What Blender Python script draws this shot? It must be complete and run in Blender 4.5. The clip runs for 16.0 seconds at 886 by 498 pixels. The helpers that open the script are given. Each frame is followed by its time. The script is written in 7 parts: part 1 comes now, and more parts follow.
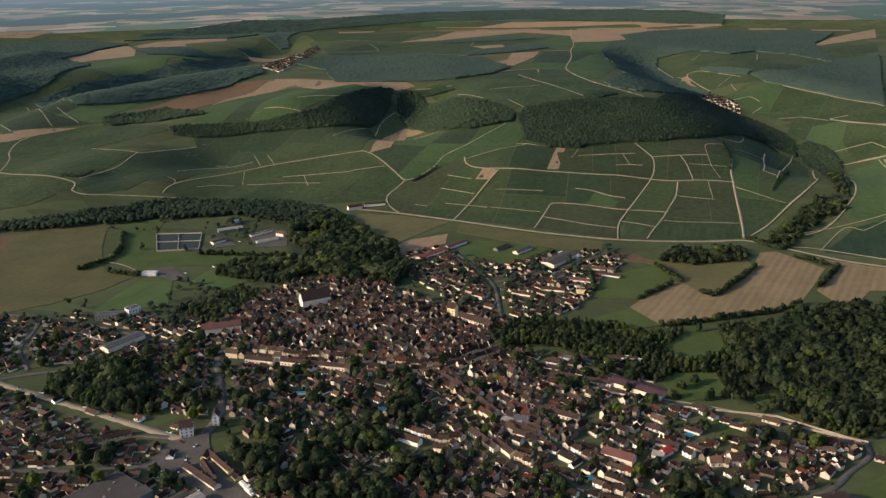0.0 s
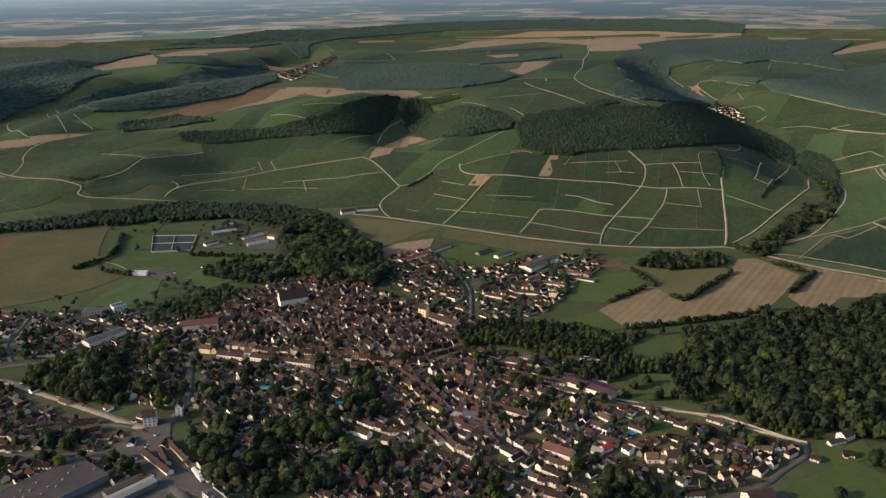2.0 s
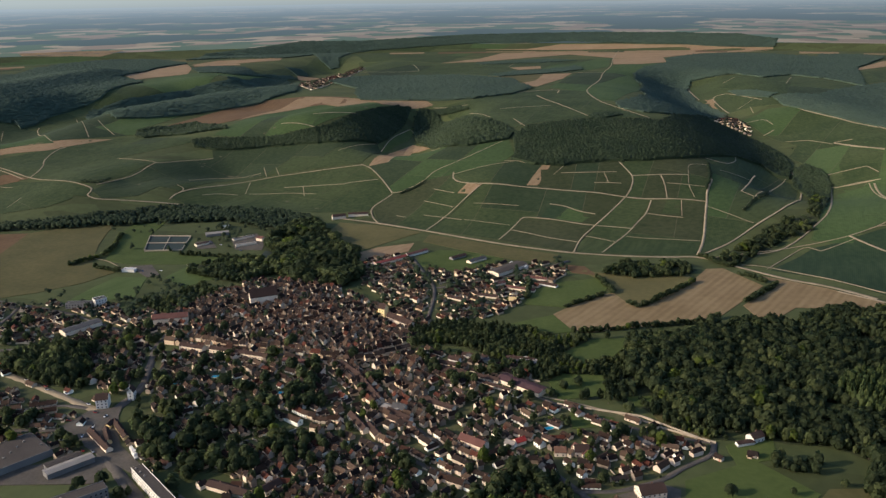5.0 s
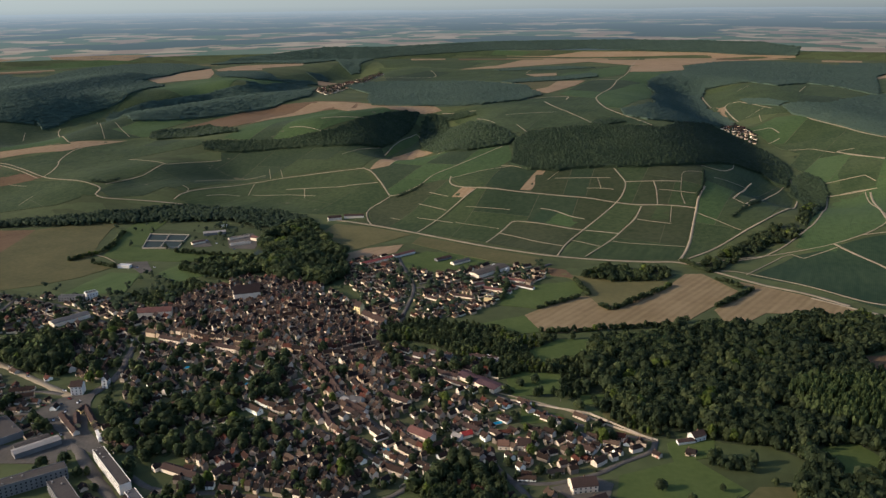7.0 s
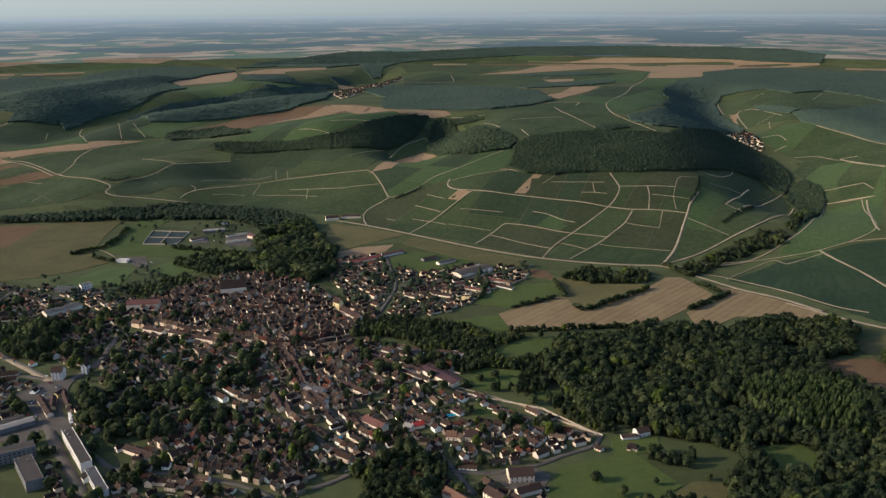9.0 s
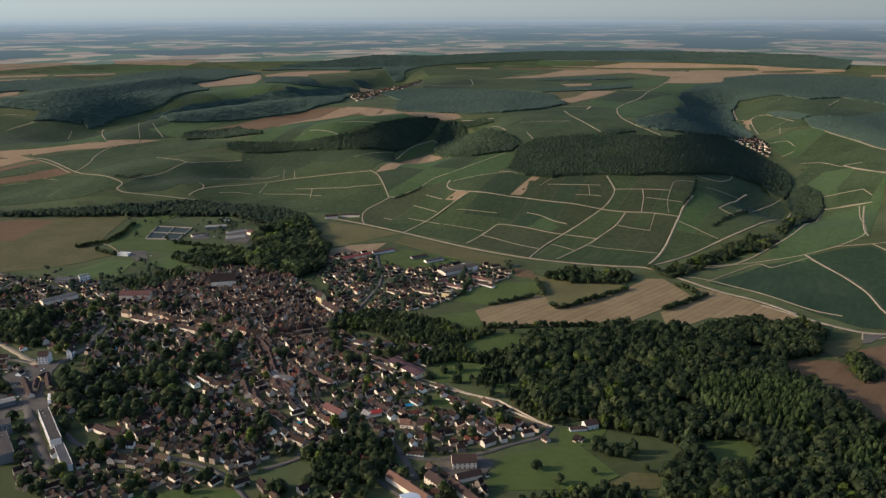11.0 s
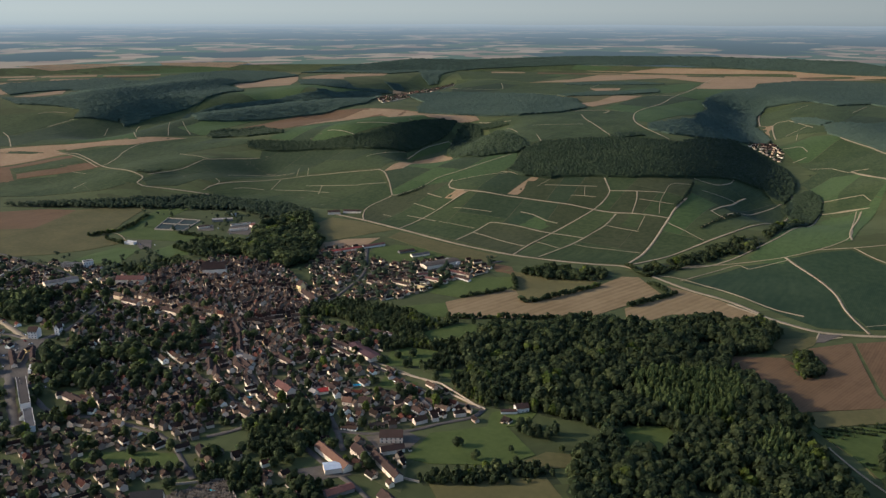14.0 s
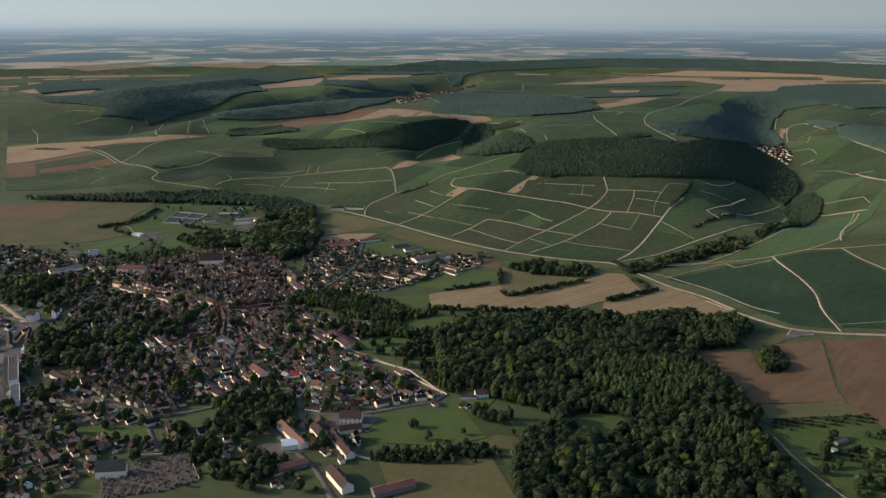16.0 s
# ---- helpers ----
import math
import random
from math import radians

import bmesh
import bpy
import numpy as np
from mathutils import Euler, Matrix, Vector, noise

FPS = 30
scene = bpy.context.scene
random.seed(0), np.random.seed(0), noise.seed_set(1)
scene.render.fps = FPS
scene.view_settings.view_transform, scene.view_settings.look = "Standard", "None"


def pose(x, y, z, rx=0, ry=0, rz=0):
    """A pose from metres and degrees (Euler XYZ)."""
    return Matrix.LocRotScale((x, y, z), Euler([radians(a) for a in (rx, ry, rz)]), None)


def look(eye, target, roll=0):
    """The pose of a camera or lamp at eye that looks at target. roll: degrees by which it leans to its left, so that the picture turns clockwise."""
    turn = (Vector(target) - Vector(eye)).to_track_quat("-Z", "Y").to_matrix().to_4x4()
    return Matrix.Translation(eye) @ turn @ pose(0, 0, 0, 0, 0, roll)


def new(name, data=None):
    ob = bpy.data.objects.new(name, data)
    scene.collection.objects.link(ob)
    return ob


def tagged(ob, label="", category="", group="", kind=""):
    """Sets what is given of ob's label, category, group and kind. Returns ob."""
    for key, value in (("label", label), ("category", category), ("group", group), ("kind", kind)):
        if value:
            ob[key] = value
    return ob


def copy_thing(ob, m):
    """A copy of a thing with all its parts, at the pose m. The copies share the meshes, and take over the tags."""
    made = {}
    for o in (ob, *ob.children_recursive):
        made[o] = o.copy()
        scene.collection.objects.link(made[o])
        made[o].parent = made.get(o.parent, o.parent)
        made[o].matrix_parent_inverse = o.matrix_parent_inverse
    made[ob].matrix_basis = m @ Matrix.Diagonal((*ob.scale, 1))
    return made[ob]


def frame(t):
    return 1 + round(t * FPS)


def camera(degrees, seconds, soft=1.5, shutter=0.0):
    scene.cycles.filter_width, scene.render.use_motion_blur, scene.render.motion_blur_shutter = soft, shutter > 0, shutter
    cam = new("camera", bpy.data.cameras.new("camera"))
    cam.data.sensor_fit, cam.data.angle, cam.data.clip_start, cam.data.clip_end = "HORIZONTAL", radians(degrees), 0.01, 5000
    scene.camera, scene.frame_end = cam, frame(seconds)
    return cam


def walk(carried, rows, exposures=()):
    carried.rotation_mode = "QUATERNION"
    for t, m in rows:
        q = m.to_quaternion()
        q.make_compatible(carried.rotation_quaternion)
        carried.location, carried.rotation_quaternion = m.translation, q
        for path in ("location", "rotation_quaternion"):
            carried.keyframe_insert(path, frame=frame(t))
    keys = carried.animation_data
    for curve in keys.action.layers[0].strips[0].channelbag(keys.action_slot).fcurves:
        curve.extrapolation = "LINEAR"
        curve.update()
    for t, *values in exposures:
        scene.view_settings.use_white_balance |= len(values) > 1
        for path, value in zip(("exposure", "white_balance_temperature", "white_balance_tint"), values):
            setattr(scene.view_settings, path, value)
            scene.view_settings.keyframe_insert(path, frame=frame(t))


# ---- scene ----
cam = camera(55.27, 16.0, 1.4)
ROWS = [
    (0.0, 0.00, 0.00, 358.76, 71.682, 0.736, 0.000),
    (1.0, 33.43, -13.11, 358.90, 72.007, 0.838, 1.125),
    (2.0, 67.46, -25.49, 359.19, 72.317, 0.883, 2.263),
    (3.0, 102.03, -37.16, 359.60, 72.608, 0.879, 3.417),
    (4.0, 137.11, -48.16, 360.08, 72.879, 0.837, 4.587),
    (5.0, 172.64, -58.51, 360.59, 73.130, 0.767, 5.775),
    (6.0, 208.58, -68.23, 361.09, 73.360, 0.675, 6.982),
    (7.0, 244.90, -77.34, 361.54, 73.568, 0.570, 8.207),
    (8.0, 281.58, -85.86, 361.90, 73.755, 0.458, 9.451),
    (9.0, 318.56, -93.83, 362.15, 73.923, 0.346, 10.711),
    (10.0, 355.84, -101.24, 362.24, 74.071, 0.237, 11.988),
    (11.0, 393.39, -108.13, 362.13, 74.202, 0.137, 13.278),
    (12.0, 431.18, -114.50, 361.81, 74.319, 0.049, 14.579),
    (13.0, 469.21, -120.38, 361.22, 74.422, -0.024, 15.889),
    (14.0, 507.45, -125.79, 360.35, 74.517, -0.080, 17.204),
    (15.0, 545.91, -130.72, 359.17, 74.606, -0.118, 18.519),
    (16.0, 584.57, -135.20, 357.64, 74.693, -0.138, 19.831),
]
walk(cam, [(t, pose(x, y, z, rx, ry, rz)) for t, x, y, z, rx, ry, rz in ROWS], [(0.0, 0.77, 5560, 12), (16.0, 0.78, 5380, 12)])

# ---- light ----
SUN_TURN, SUN_HEIGHT = 252.0, 22.0
world = bpy.data.worlds.new("sky")
scene.world = world
world.use_nodes = True
wn = world.node_tree
sky = wn.nodes.new("ShaderNodeTexSky")
sky.sky_type = "NISHITA"
sky.sun_disc = False
sky.sun_elevation, sky.sun_rotation = radians(SUN_HEIGHT), radians(SUN_TURN)
sky.air_density, sky.dust_density, sky.ozone_density = 1.0, 2.5, 1.0
wn.nodes["Background"].inputs["Strength"].default_value = 0.115
wn.links.new(sky.outputs[0], wn.nodes["Background"].inputs["Color"])
sun = new("sun", bpy.data.lights.new("sun", "SUN"))
sun.data.energy, sun.data.angle, sun.data.color = 3.15, radians(0.6), (1.0, 0.77, 0.51)
sd = Vector((math.sin(radians(SUN_TURN)) * math.cos(radians(SUN_HEIGHT)), math.cos(radians(SUN_TURN)) * math.cos(radians(SUN_HEIGHT)), math.sin(radians(SUN_HEIGHT))))
sun.matrix_world = look(sd * 900 + Vector((0, 0, 0)), (0, 0, 0))
scene.view_settings.exposure = 0.0


# ---- materials ----
def surface(name, dark, light, grain=0.3, patch=0.02, rough=0.9, by="island", spread=0.0, bump=0.0, metal=0.0, rows=0.0, stretch=(1, 1, 1), way=None):
    """A procedural surface: two scales of variation between two colours, a tone of its own for each object or island, and rows for tilled ground."""
    m = bpy.data.materials.new(name)
    m.use_nodes = True
    nt = m.node_tree
    b = nt.nodes["Principled BSDF"]
    b.inputs["Roughness"].default_value, b.inputs["Metallic"].default_value = rough, metal
    b.inputs["Specular IOR Level"].default_value = 0.1
    geo = nt.nodes.new("ShaderNodeNewGeometry")
    info = nt.nodes.new("ShaderNodeObjectInfo")
    mp = nt.nodes.new("ShaderNodeMapping")
    mp.inputs["Scale"].default_value = stretch
    nt.links.new(geo.outputs["Position"], mp.inputs["Vector"])
    def noise_at(scale, detail):
        n = nt.nodes.new("ShaderNodeTexNoise")
        n.inputs["Scale"].default_value, n.inputs["Detail"].default_value = scale, detail
        nt.links.new(mp.outputs[0], n.inputs["Vector"])
        return n.outputs[0]
    def calc(op, a, c):
        n = nt.nodes.new("ShaderNodeMath")
        n.operation = op
        for k, v in enumerate((a, c)):
            if isinstance(v, (int, float)):
                n.inputs[k].default_value = v
            else:
                nt.links.new(v, n.inputs[k])
        return n.outputs[0]
    fine, broad = noise_at(grain, 3), noise_at(patch, 2)
    f = calc("ADD", calc("MULTIPLY", calc("SUBTRACT", fine, 0.5), 0.9), calc("MULTIPLY", calc("SUBTRACT", broad, 0.5), 1.1))
    f = calc("ADD", f, 0.5)
    if by == "island":
        own = geo.outputs["Random Per Island"]
    else:
        own = info.outputs["Random"]
    f = calc("ADD", f, calc("MULTIPLY", calc("SUBTRACT", own, 0.5), spread))
    if rows:
        turn = nt.nodes.new("ShaderNodeVectorRotate")
        turn.rotation_type = "Z_AXIS"
        nt.links.new(geo.outputs["Position"], turn.inputs["Vector"])
        if way is None:
            nt.links.new(calc("ADD", calc("MULTIPLY", info.outputs["Random"], 0.3), 0.25), turn.inputs["Angle"])
        else:
            turn.inputs["Angle"].default_value = way
        w = nt.nodes.new("ShaderNodeTexWave")
        w.inputs["Scale"].default_value, w.inputs["Distortion"].default_value = rows, 0.25
        w.inputs["Detail"].default_value = 0.0
        nt.links.new(turn.outputs[0], w.inputs["Vector"])
        f = calc("ADD", f, calc("MULTIPLY", calc("SUBTRACT", w.outputs["Fac"], 0.5), 0.35))
        along, gaps = nt.nodes.new("ShaderNodeMapping"), nt.nodes.new("ShaderNodeTexNoise")  # thin and dense stretches along the rows
        along.inputs["Scale"].default_value = (0.16, 0.013, 1)
        gaps.inputs["Scale"].default_value, gaps.inputs["Detail"].default_value = 1.0, 3
        nt.links.new(turn.outputs[0], along.inputs["Vector"])
        nt.links.new(along.outputs[0], gaps.inputs["Vector"])
        f = calc("ADD", f, calc("MULTIPLY", calc("SUBTRACT", gaps.outputs[0], 0.5), 1.5))
    ramp = nt.nodes.new("ShaderNodeMix")
    ramp.data_type = "RGBA"
    ramp.clamp_factor = True
    ramp.inputs["A"].default_value, ramp.inputs["B"].default_value = (*dark, 1), (*light, 1)
    nt.links.new(f, ramp.inputs["Factor"])
    nt.links.new(ramp.outputs["Result"], b.inputs["Base Color"])
    if bump:
        bp = nt.nodes.new("ShaderNodeBump")
        bp.inputs["Strength"].default_value, bp.inputs["Distance"].default_value = 0.6, bump
        nt.links.new(fine, bp.inputs["Height"])
        nt.links.new(bp.outputs[0], b.inputs["Normal"])
    return m


def palette(name, colours, rough=0.85, by="object", grain=1.2):
    """A surface whose colour is drawn for each object (or island) from a few real colours, with fine wear."""
    m = surface(name, (0.1, 0.1, 0.1), (0.2, 0.2, 0.2), grain=grain, patch=0.15, rough=rough)
    nt = m.node_tree
    b = nt.nodes["Principled BSDF"]
    ramp = nt.nodes.new("ShaderNodeValToRGB")
    ramp.color_ramp.interpolation = "CONSTANT"
    while len(ramp.color_ramp.elements) < len(colours):
        ramp.color_ramp.elements.new(0.5)
    for k, c in enumerate(colours):
        ramp.color_ramp.elements[k].position = k / len(colours)
        ramp.color_ramp.elements[k].color = (*c, 1)
    info, geo = nt.nodes.new("ShaderNodeObjectInfo"), nt.nodes.new("ShaderNodeNewGeometry")
    nt.links.new(info.outputs["Random"] if by == "object" else geo.outputs["Random Per Island"], ramp.inputs["Fac"])
    old = b.inputs["Base Color"].links[0].from_node
    mul = nt.nodes.new("ShaderNodeMix")
    mul.data_type, mul.blend_type = "RGBA", "OVERLAY"
    mul.inputs["Factor"].default_value = 0.55
    old.inputs["A"].default_value, old.inputs["B"].default_value = (0.25, 0.25, 0.25, 1), (0.75, 0.74, 0.72, 1)
    nt.links.new(ramp.outputs["Color"], mul.inputs["A"])
    nt.links.new(old.outputs["Result"], mul.inputs["B"])
    nt.links.new(mul.outputs["Result"], b.inputs["Base Color"])
    return m


GROUND = surface("grassland", (0.0357, 0.0451, 0.0162), (0.0704, 0.0784, 0.0288), grain=0.08, patch=0.006, rough=0.95)
FIELD = {
    "vines": surface("vine_rows", (0.0205, 0.0325, 0.0105), (0.0500, 0.0620, 0.0225), grain=0.12, patch=0.012, by="object", spread=0.35, rows=0.13),
    "dark_vines": surface("dense_vine_rows", (0.0165, 0.0270, 0.0110), (0.0375, 0.0490, 0.0210), grain=0.12, patch=0.012, by="object", spread=0.35, rows=0.13),
    "bright_vines": surface("young_vine_rows", (0.0300, 0.0500, 0.0150), (0.0550, 0.0790, 0.0260), grain=0.12, patch=0.01, by="object", spread=0.4, rows=0.13),
    "block_vines": surface("ripening_vine_rows", (0.0190, 0.0260, 0.0088), (0.0470, 0.0510, 0.0215), grain=0.12, patch=0.012, by="object", spread=0.35, rows=0.13),
    "deep_vines": surface("deep_green_vine_rows", (0.0131, 0.0254, 0.0113), (0.0297, 0.0445, 0.0192), grain=0.12, patch=0.012, by="object", spread=0.3, rows=0.13),
    "brown_vines": surface("thin_vine_rows", (0.044, 0.050, 0.020), (0.080, 0.080, 0.035), grain=0.12, patch=0.015, by="object", spread=0.4, rows=0.13),
    "stubble": surface("straw_stubble", (0.1689, 0.1116, 0.0574), (0.2376, 0.1649, 0.0905), grain=0.1, patch=0.015, by="object", spread=0.3, rows=0.03),
    "mown_stubble": surface("striped_straw_stubble", (0.140, 0.098, 0.045), (0.200, 0.144, 0.072), grain=0.1, patch=0.015, by="object", spread=0.2, rows=0.035, way=-2.60),
    "earth": surface("ploughed_earth", (0.0780, 0.0475, 0.0225), (0.1150, 0.0715, 0.0350), grain=0.15, patch=0.02, by="object", spread=0.35, rows=0.1),
    "meadow": surface("meadow_grass", (0.0370, 0.0530, 0.0120), (0.0710, 0.0890, 0.0230), grain=0.2, patch=0.03, by="object", spread=0.3),
    "dry_meadow": surface("dry_meadow_grass", (0.0600, 0.0560, 0.0200), (0.1080, 0.0930, 0.0350), grain=0.15, patch=0.02, by="object", spread=0.4),
    "pitch": surface("mown_grass", (0.045, 0.066, 0.018), (0.070, 0.094, 0.028), grain=0.3, patch=0.03, by="object", spread=0.2, rows=0.12),
}


def mosaic(m, scale, amount):
    """Turns a surface into a patchwork of parcels: every cell a little lighter or darker."""
    nt = m.node_tree
    b = nt.nodes["Principled BSDF"]
    old = b.inputs["Base Color"].links[0].from_socket
    geo, mp, vo, mr, mul = (nt.nodes.new("ShaderNode" + k) for k in ("NewGeometry", "Mapping", "TexVoronoi", "MapRange", "Mix"))
    mp.inputs["Scale"].default_value, mp.inputs["Rotation"].default_value = scale, (0, 0, 0.4)
    nt.links.new(geo.outputs["Position"], mp.inputs["Vector"])
    nt.links.new(mp.outputs[0], vo.inputs["Vector"])
    vo.voronoi_dimensions, vo.distance = "2D", "CHEBYCHEV"
    vo.inputs["Scale"].default_value = 1.0
    nt.links.new(vo.outputs["Color"], mr.inputs["Value"])
    mr.inputs["To Min"].default_value, mr.inputs["To Max"].default_value = 0.5 - amount, 0.5 + amount
    mul.data_type, mul.blend_type = "RGBA", "OVERLAY"
    mul.inputs["Factor"].default_value = 0.9
    nt.links.new(old, mul.inputs["A"])
    nt.links.new(mr.outputs[0], mul.inputs["B"])
    nt.links.new(mul.outputs["Result"], b.inputs["Base Color"])


mosaic(GROUND, (0.011, 0.024, 0.01), 0.13)
FLOOR = surface("woodland_floor", (0.02, 0.028, 0.012), (0.045, 0.05, 0.022), grain=0.2, patch=0.05)
TOWN_SOIL = surface("garden_ground", (0.0358, 0.0460, 0.0170), (0.0896, 0.0860, 0.0380), grain=0.12, patch=0.05)
TRACK = surface("limestone_track", (0.19, 0.15, 0.092), (0.31, 0.245, 0.155), grain=0.3, patch=0.05)
ASPHALT = surface("worn_asphalt", (0.055, 0.049, 0.040), (0.115, 0.098, 0.078), grain=0.4, patch=0.06, rough=0.8)
def foliage(*args, **more):
    """Leaves: part of the light goes through them."""
    m = surface(*args, **more)
    nt = m.node_tree
    b = nt.nodes["Principled BSDF"]
    thin, mix, tint = nt.nodes.new("ShaderNodeBsdfTranslucent"), nt.nodes.new("ShaderNodeMixShader"), nt.nodes.new("ShaderNodeMix")
    tint.data_type, tint.blend_type = "RGBA", "ADD"
    tint.inputs["Factor"].default_value = 1.0
    nt.links.new(b.inputs["Base Color"].links[0].from_socket, tint.inputs["A"])
    tint.inputs["B"].default_value = (0.016, 0.026, 0.009, 1)
    nt.links.new(tint.outputs["Result"], thin.inputs["Color"])
    mix.inputs[0].default_value = 0.55
    nt.links.new(b.outputs[0], mix.inputs[1])
    nt.links.new(thin.outputs[0], mix.inputs[2])
    nt.links.new(mix.outputs[0], nt.nodes["Material Output"].inputs["Surface"])
    return m


LEAF = foliage("tree_leaves", (0.0320, 0.0442, 0.0196), (0.0801, 0.0949, 0.0394), grain=0.12, patch=0.02, spread=0.55, rough=0.75)
LEAVES = [foliage("dark_leaves", (0.0263, 0.0388, 0.0183), (0.0641, 0.0787, 0.0344), grain=0.12, patch=0.02, spread=0.55, rough=0.75), LEAF, foliage("light_leaves", (0.0513, 0.0676, 0.0248), (0.1206, 0.1352, 0.0523), grain=0.12, patch=0.02, spread=0.5, rough=0.75), foliage("lime_leaves", (0.0617, 0.0850, 0.0148), (0.1337, 0.1600, 0.0316), grain=0.12, patch=0.02, spread=0.5, rough=0.75)]
POPLAR = foliage("poplar_leaves", (0.060, 0.084, 0.027), (0.116, 0.142, 0.049), grain=0.12, patch=0.02, spread=0.5, rough=0.75)
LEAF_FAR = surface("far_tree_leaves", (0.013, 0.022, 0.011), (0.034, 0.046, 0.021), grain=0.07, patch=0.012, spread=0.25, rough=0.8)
# paler and bluer than the far leaves: distance haze painted into the colour
LEAF_HAZED = surface("distant_hazed_leaves", (0.035, 0.054, 0.038), (0.053, 0.074, 0.050), grain=0.05, patch=0.008, spread=0.06, rough=0.9)
BARK = surface("bark", (0.05, 0.04, 0.03), (0.12, 0.10, 0.08), grain=1.5, patch=0.3)
WALLS = [(0.7524, 0.6210, 0.4640), (0.5472, 0.4485, 0.3248), (0.6384, 0.5060, 0.3596), (0.8500, 0.7705, 0.6264), (0.4788, 0.3910, 0.2900), (0.5700, 0.4600, 0.3480), (0.7980, 0.6555, 0.4756), (0.8500, 0.8280, 0.6960)]
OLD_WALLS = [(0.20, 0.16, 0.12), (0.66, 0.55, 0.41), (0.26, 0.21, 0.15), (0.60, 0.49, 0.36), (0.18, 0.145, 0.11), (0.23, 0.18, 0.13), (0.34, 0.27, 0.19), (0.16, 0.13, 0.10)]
ROOFS = [(0.032, 0.023, 0.020), (0.040, 0.029, 0.025), (0.028, 0.021, 0.019), (0.054, 0.036, 0.028), (0.078, 0.052, 0.038), (0.047, 0.028, 0.021), (0.035, 0.027, 0.025), (0.100, 0.068, 0.050), (0.062, 0.032, 0.023), (0.042, 0.031, 0.027), (0.112, 0.042, 0.028), (0.135, 0.096, 0.071), (0.050, 0.032, 0.025), (0.038, 0.026, 0.021)]
OLD_WALL = palette("old_stone_wall", OLD_WALLS, by="island")
TOWN_WALL = palette("town_house_wall", [(0.54 * (k[0] + q[0]), 0.51 * (k[1] + q[1]), 0.46 * (k[2] + q[2])) for k, q in zip(WALLS, OLD_WALLS)])
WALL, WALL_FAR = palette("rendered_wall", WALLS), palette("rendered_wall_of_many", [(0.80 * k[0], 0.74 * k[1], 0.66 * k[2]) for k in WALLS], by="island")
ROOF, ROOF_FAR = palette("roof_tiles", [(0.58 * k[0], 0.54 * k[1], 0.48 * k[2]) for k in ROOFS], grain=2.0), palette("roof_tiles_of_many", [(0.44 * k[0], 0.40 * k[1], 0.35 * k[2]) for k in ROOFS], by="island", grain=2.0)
GLASS = surface("window_glass", (0.015, 0.018, 0.022), (0.03, 0.034, 0.04), rough=0.15)
SHUTTER = palette("painted_shutter", [(0.20, 0.15, 0.10), (0.45, 0.42, 0.37), (0.16, 0.20, 0.19), (0.30, 0.10, 0.07)])
BRICK = surface("chimney_brick", (0.11, 0.066, 0.047), (0.19, 0.115, 0.083), grain=2, patch=0.5)


# ---- terrain ----
FORMS = []


def form(x0, y0, x1, y1, width, rise):
    """A ridge (or, with a minus, a valley) along a line, with soft sides."""
    FORMS.append((x0, y0, x1, y1, width, rise))


form(180, 1450, 400, 1450, 170, 12)  # nose of the vineyard hill
form(120, 1680, 480, 1700, 230, -18)  # wooded hilltop
form(520, 1480, 560, 1620, 130, 0)  # east shoulder
form(520, 1150, 640, 1400, 130, -5)  # mouth of the east valley
form(690, 1500, 690, 1900, 150, -67)  # east valley
form(640, 2150, 640, 2700, 125, -50)  # upper east valley
form(600, 2250, 480, 2500, 120, -11)  # west fork of the east valley
form(950, 1500, 1100, 2000, 280, -22)  # east hill
form(1000, 2400, 1150, 2900, 280, -7)  # far east hill
form(800, 1150, 1000, 1200, 200, 22)  # foot of the east hill
form(-60, 1400, 20, 1800, 90, 1)  # middle combe
form(-150, 1500, -120, 1600, 90, 0)  # combe spur
form(-450, 1640, -200, 1900, 150, -21)  # west spur
form(-350, 1400, -330, 1600, 160, -14)  # west amphitheatre
form(-640, 1400, -560, 1450, 140, 33)  # west knoll
form(-560, 1950, -300, 2150, 170, -29)  # inner west hill
form(-900, 1550, -720, 1750, 200, -4)  # west slope
form(-1050, 1850, -850, 2400, 130, -54)  # west valley
form(-700, 2700, -600, 3300, 140, -53)  # village valley
form(-1300, 2200, -1200, 2700, 260, -5)  # far west hill
form(-350, 2500, -250, 2900, 230, -14)  # plateau by the village
form(0, 2150, 250, 2300, 220, -4)  # middle plateau
form(100, 2900, 400, 3200, 350, -1)  # north plateau
form(-1400, 1500, -1100, 1600, 250, 16)  # west foreland
form(-900, 2150, -700, 2400, 120, 2)  # wood spur in the west
form(-75, 1720, -60, 1960, 95, -36)  # combe beside the spur
form(-340, 1830, -230, 1990, 95, 6)  # crest of the spur
form(-740, 1780, -690, 1830, 130, -26)  # dip in the west
form(-900, 1450, -850, 1480, 110, 17)  # west knoll ridge
form(-330, 2190, -290, 2190, 130, 18)  # spur crest
form(-1300, 1800, -1250, 1850, 180, -21)  # west plain
form(90, 1380, 110, 1390, 70, 8)  # track shoulder
form(-330, 1800, -185, 2000, 75, 22)  # crest over the wooded spur
form(-95, 1700, -80, 1960, 75, -18)  # combe under the wooded spur
form(-1000, 2300, -790, 2650, 95, 26)  # crest of the far spur
form(-860, 2180, -640, 2500, 90, -20)  # hollow under the far spur
form(-1330, 2150, -1290, 2700, 120, 22)  # far west crest
form(-560, 1440, -430, 1560, 55, -13)  # hollow in the west slope
form(-1095, 1975, -1000, 2290, 80, -14)  # foot of the west wood
form(-974, 2245, -780, 2555, 75, 12)  # crest over the lower west wood
form(-812, 1879, -551, 2094, 60, -12)  # foot of the lower west wood
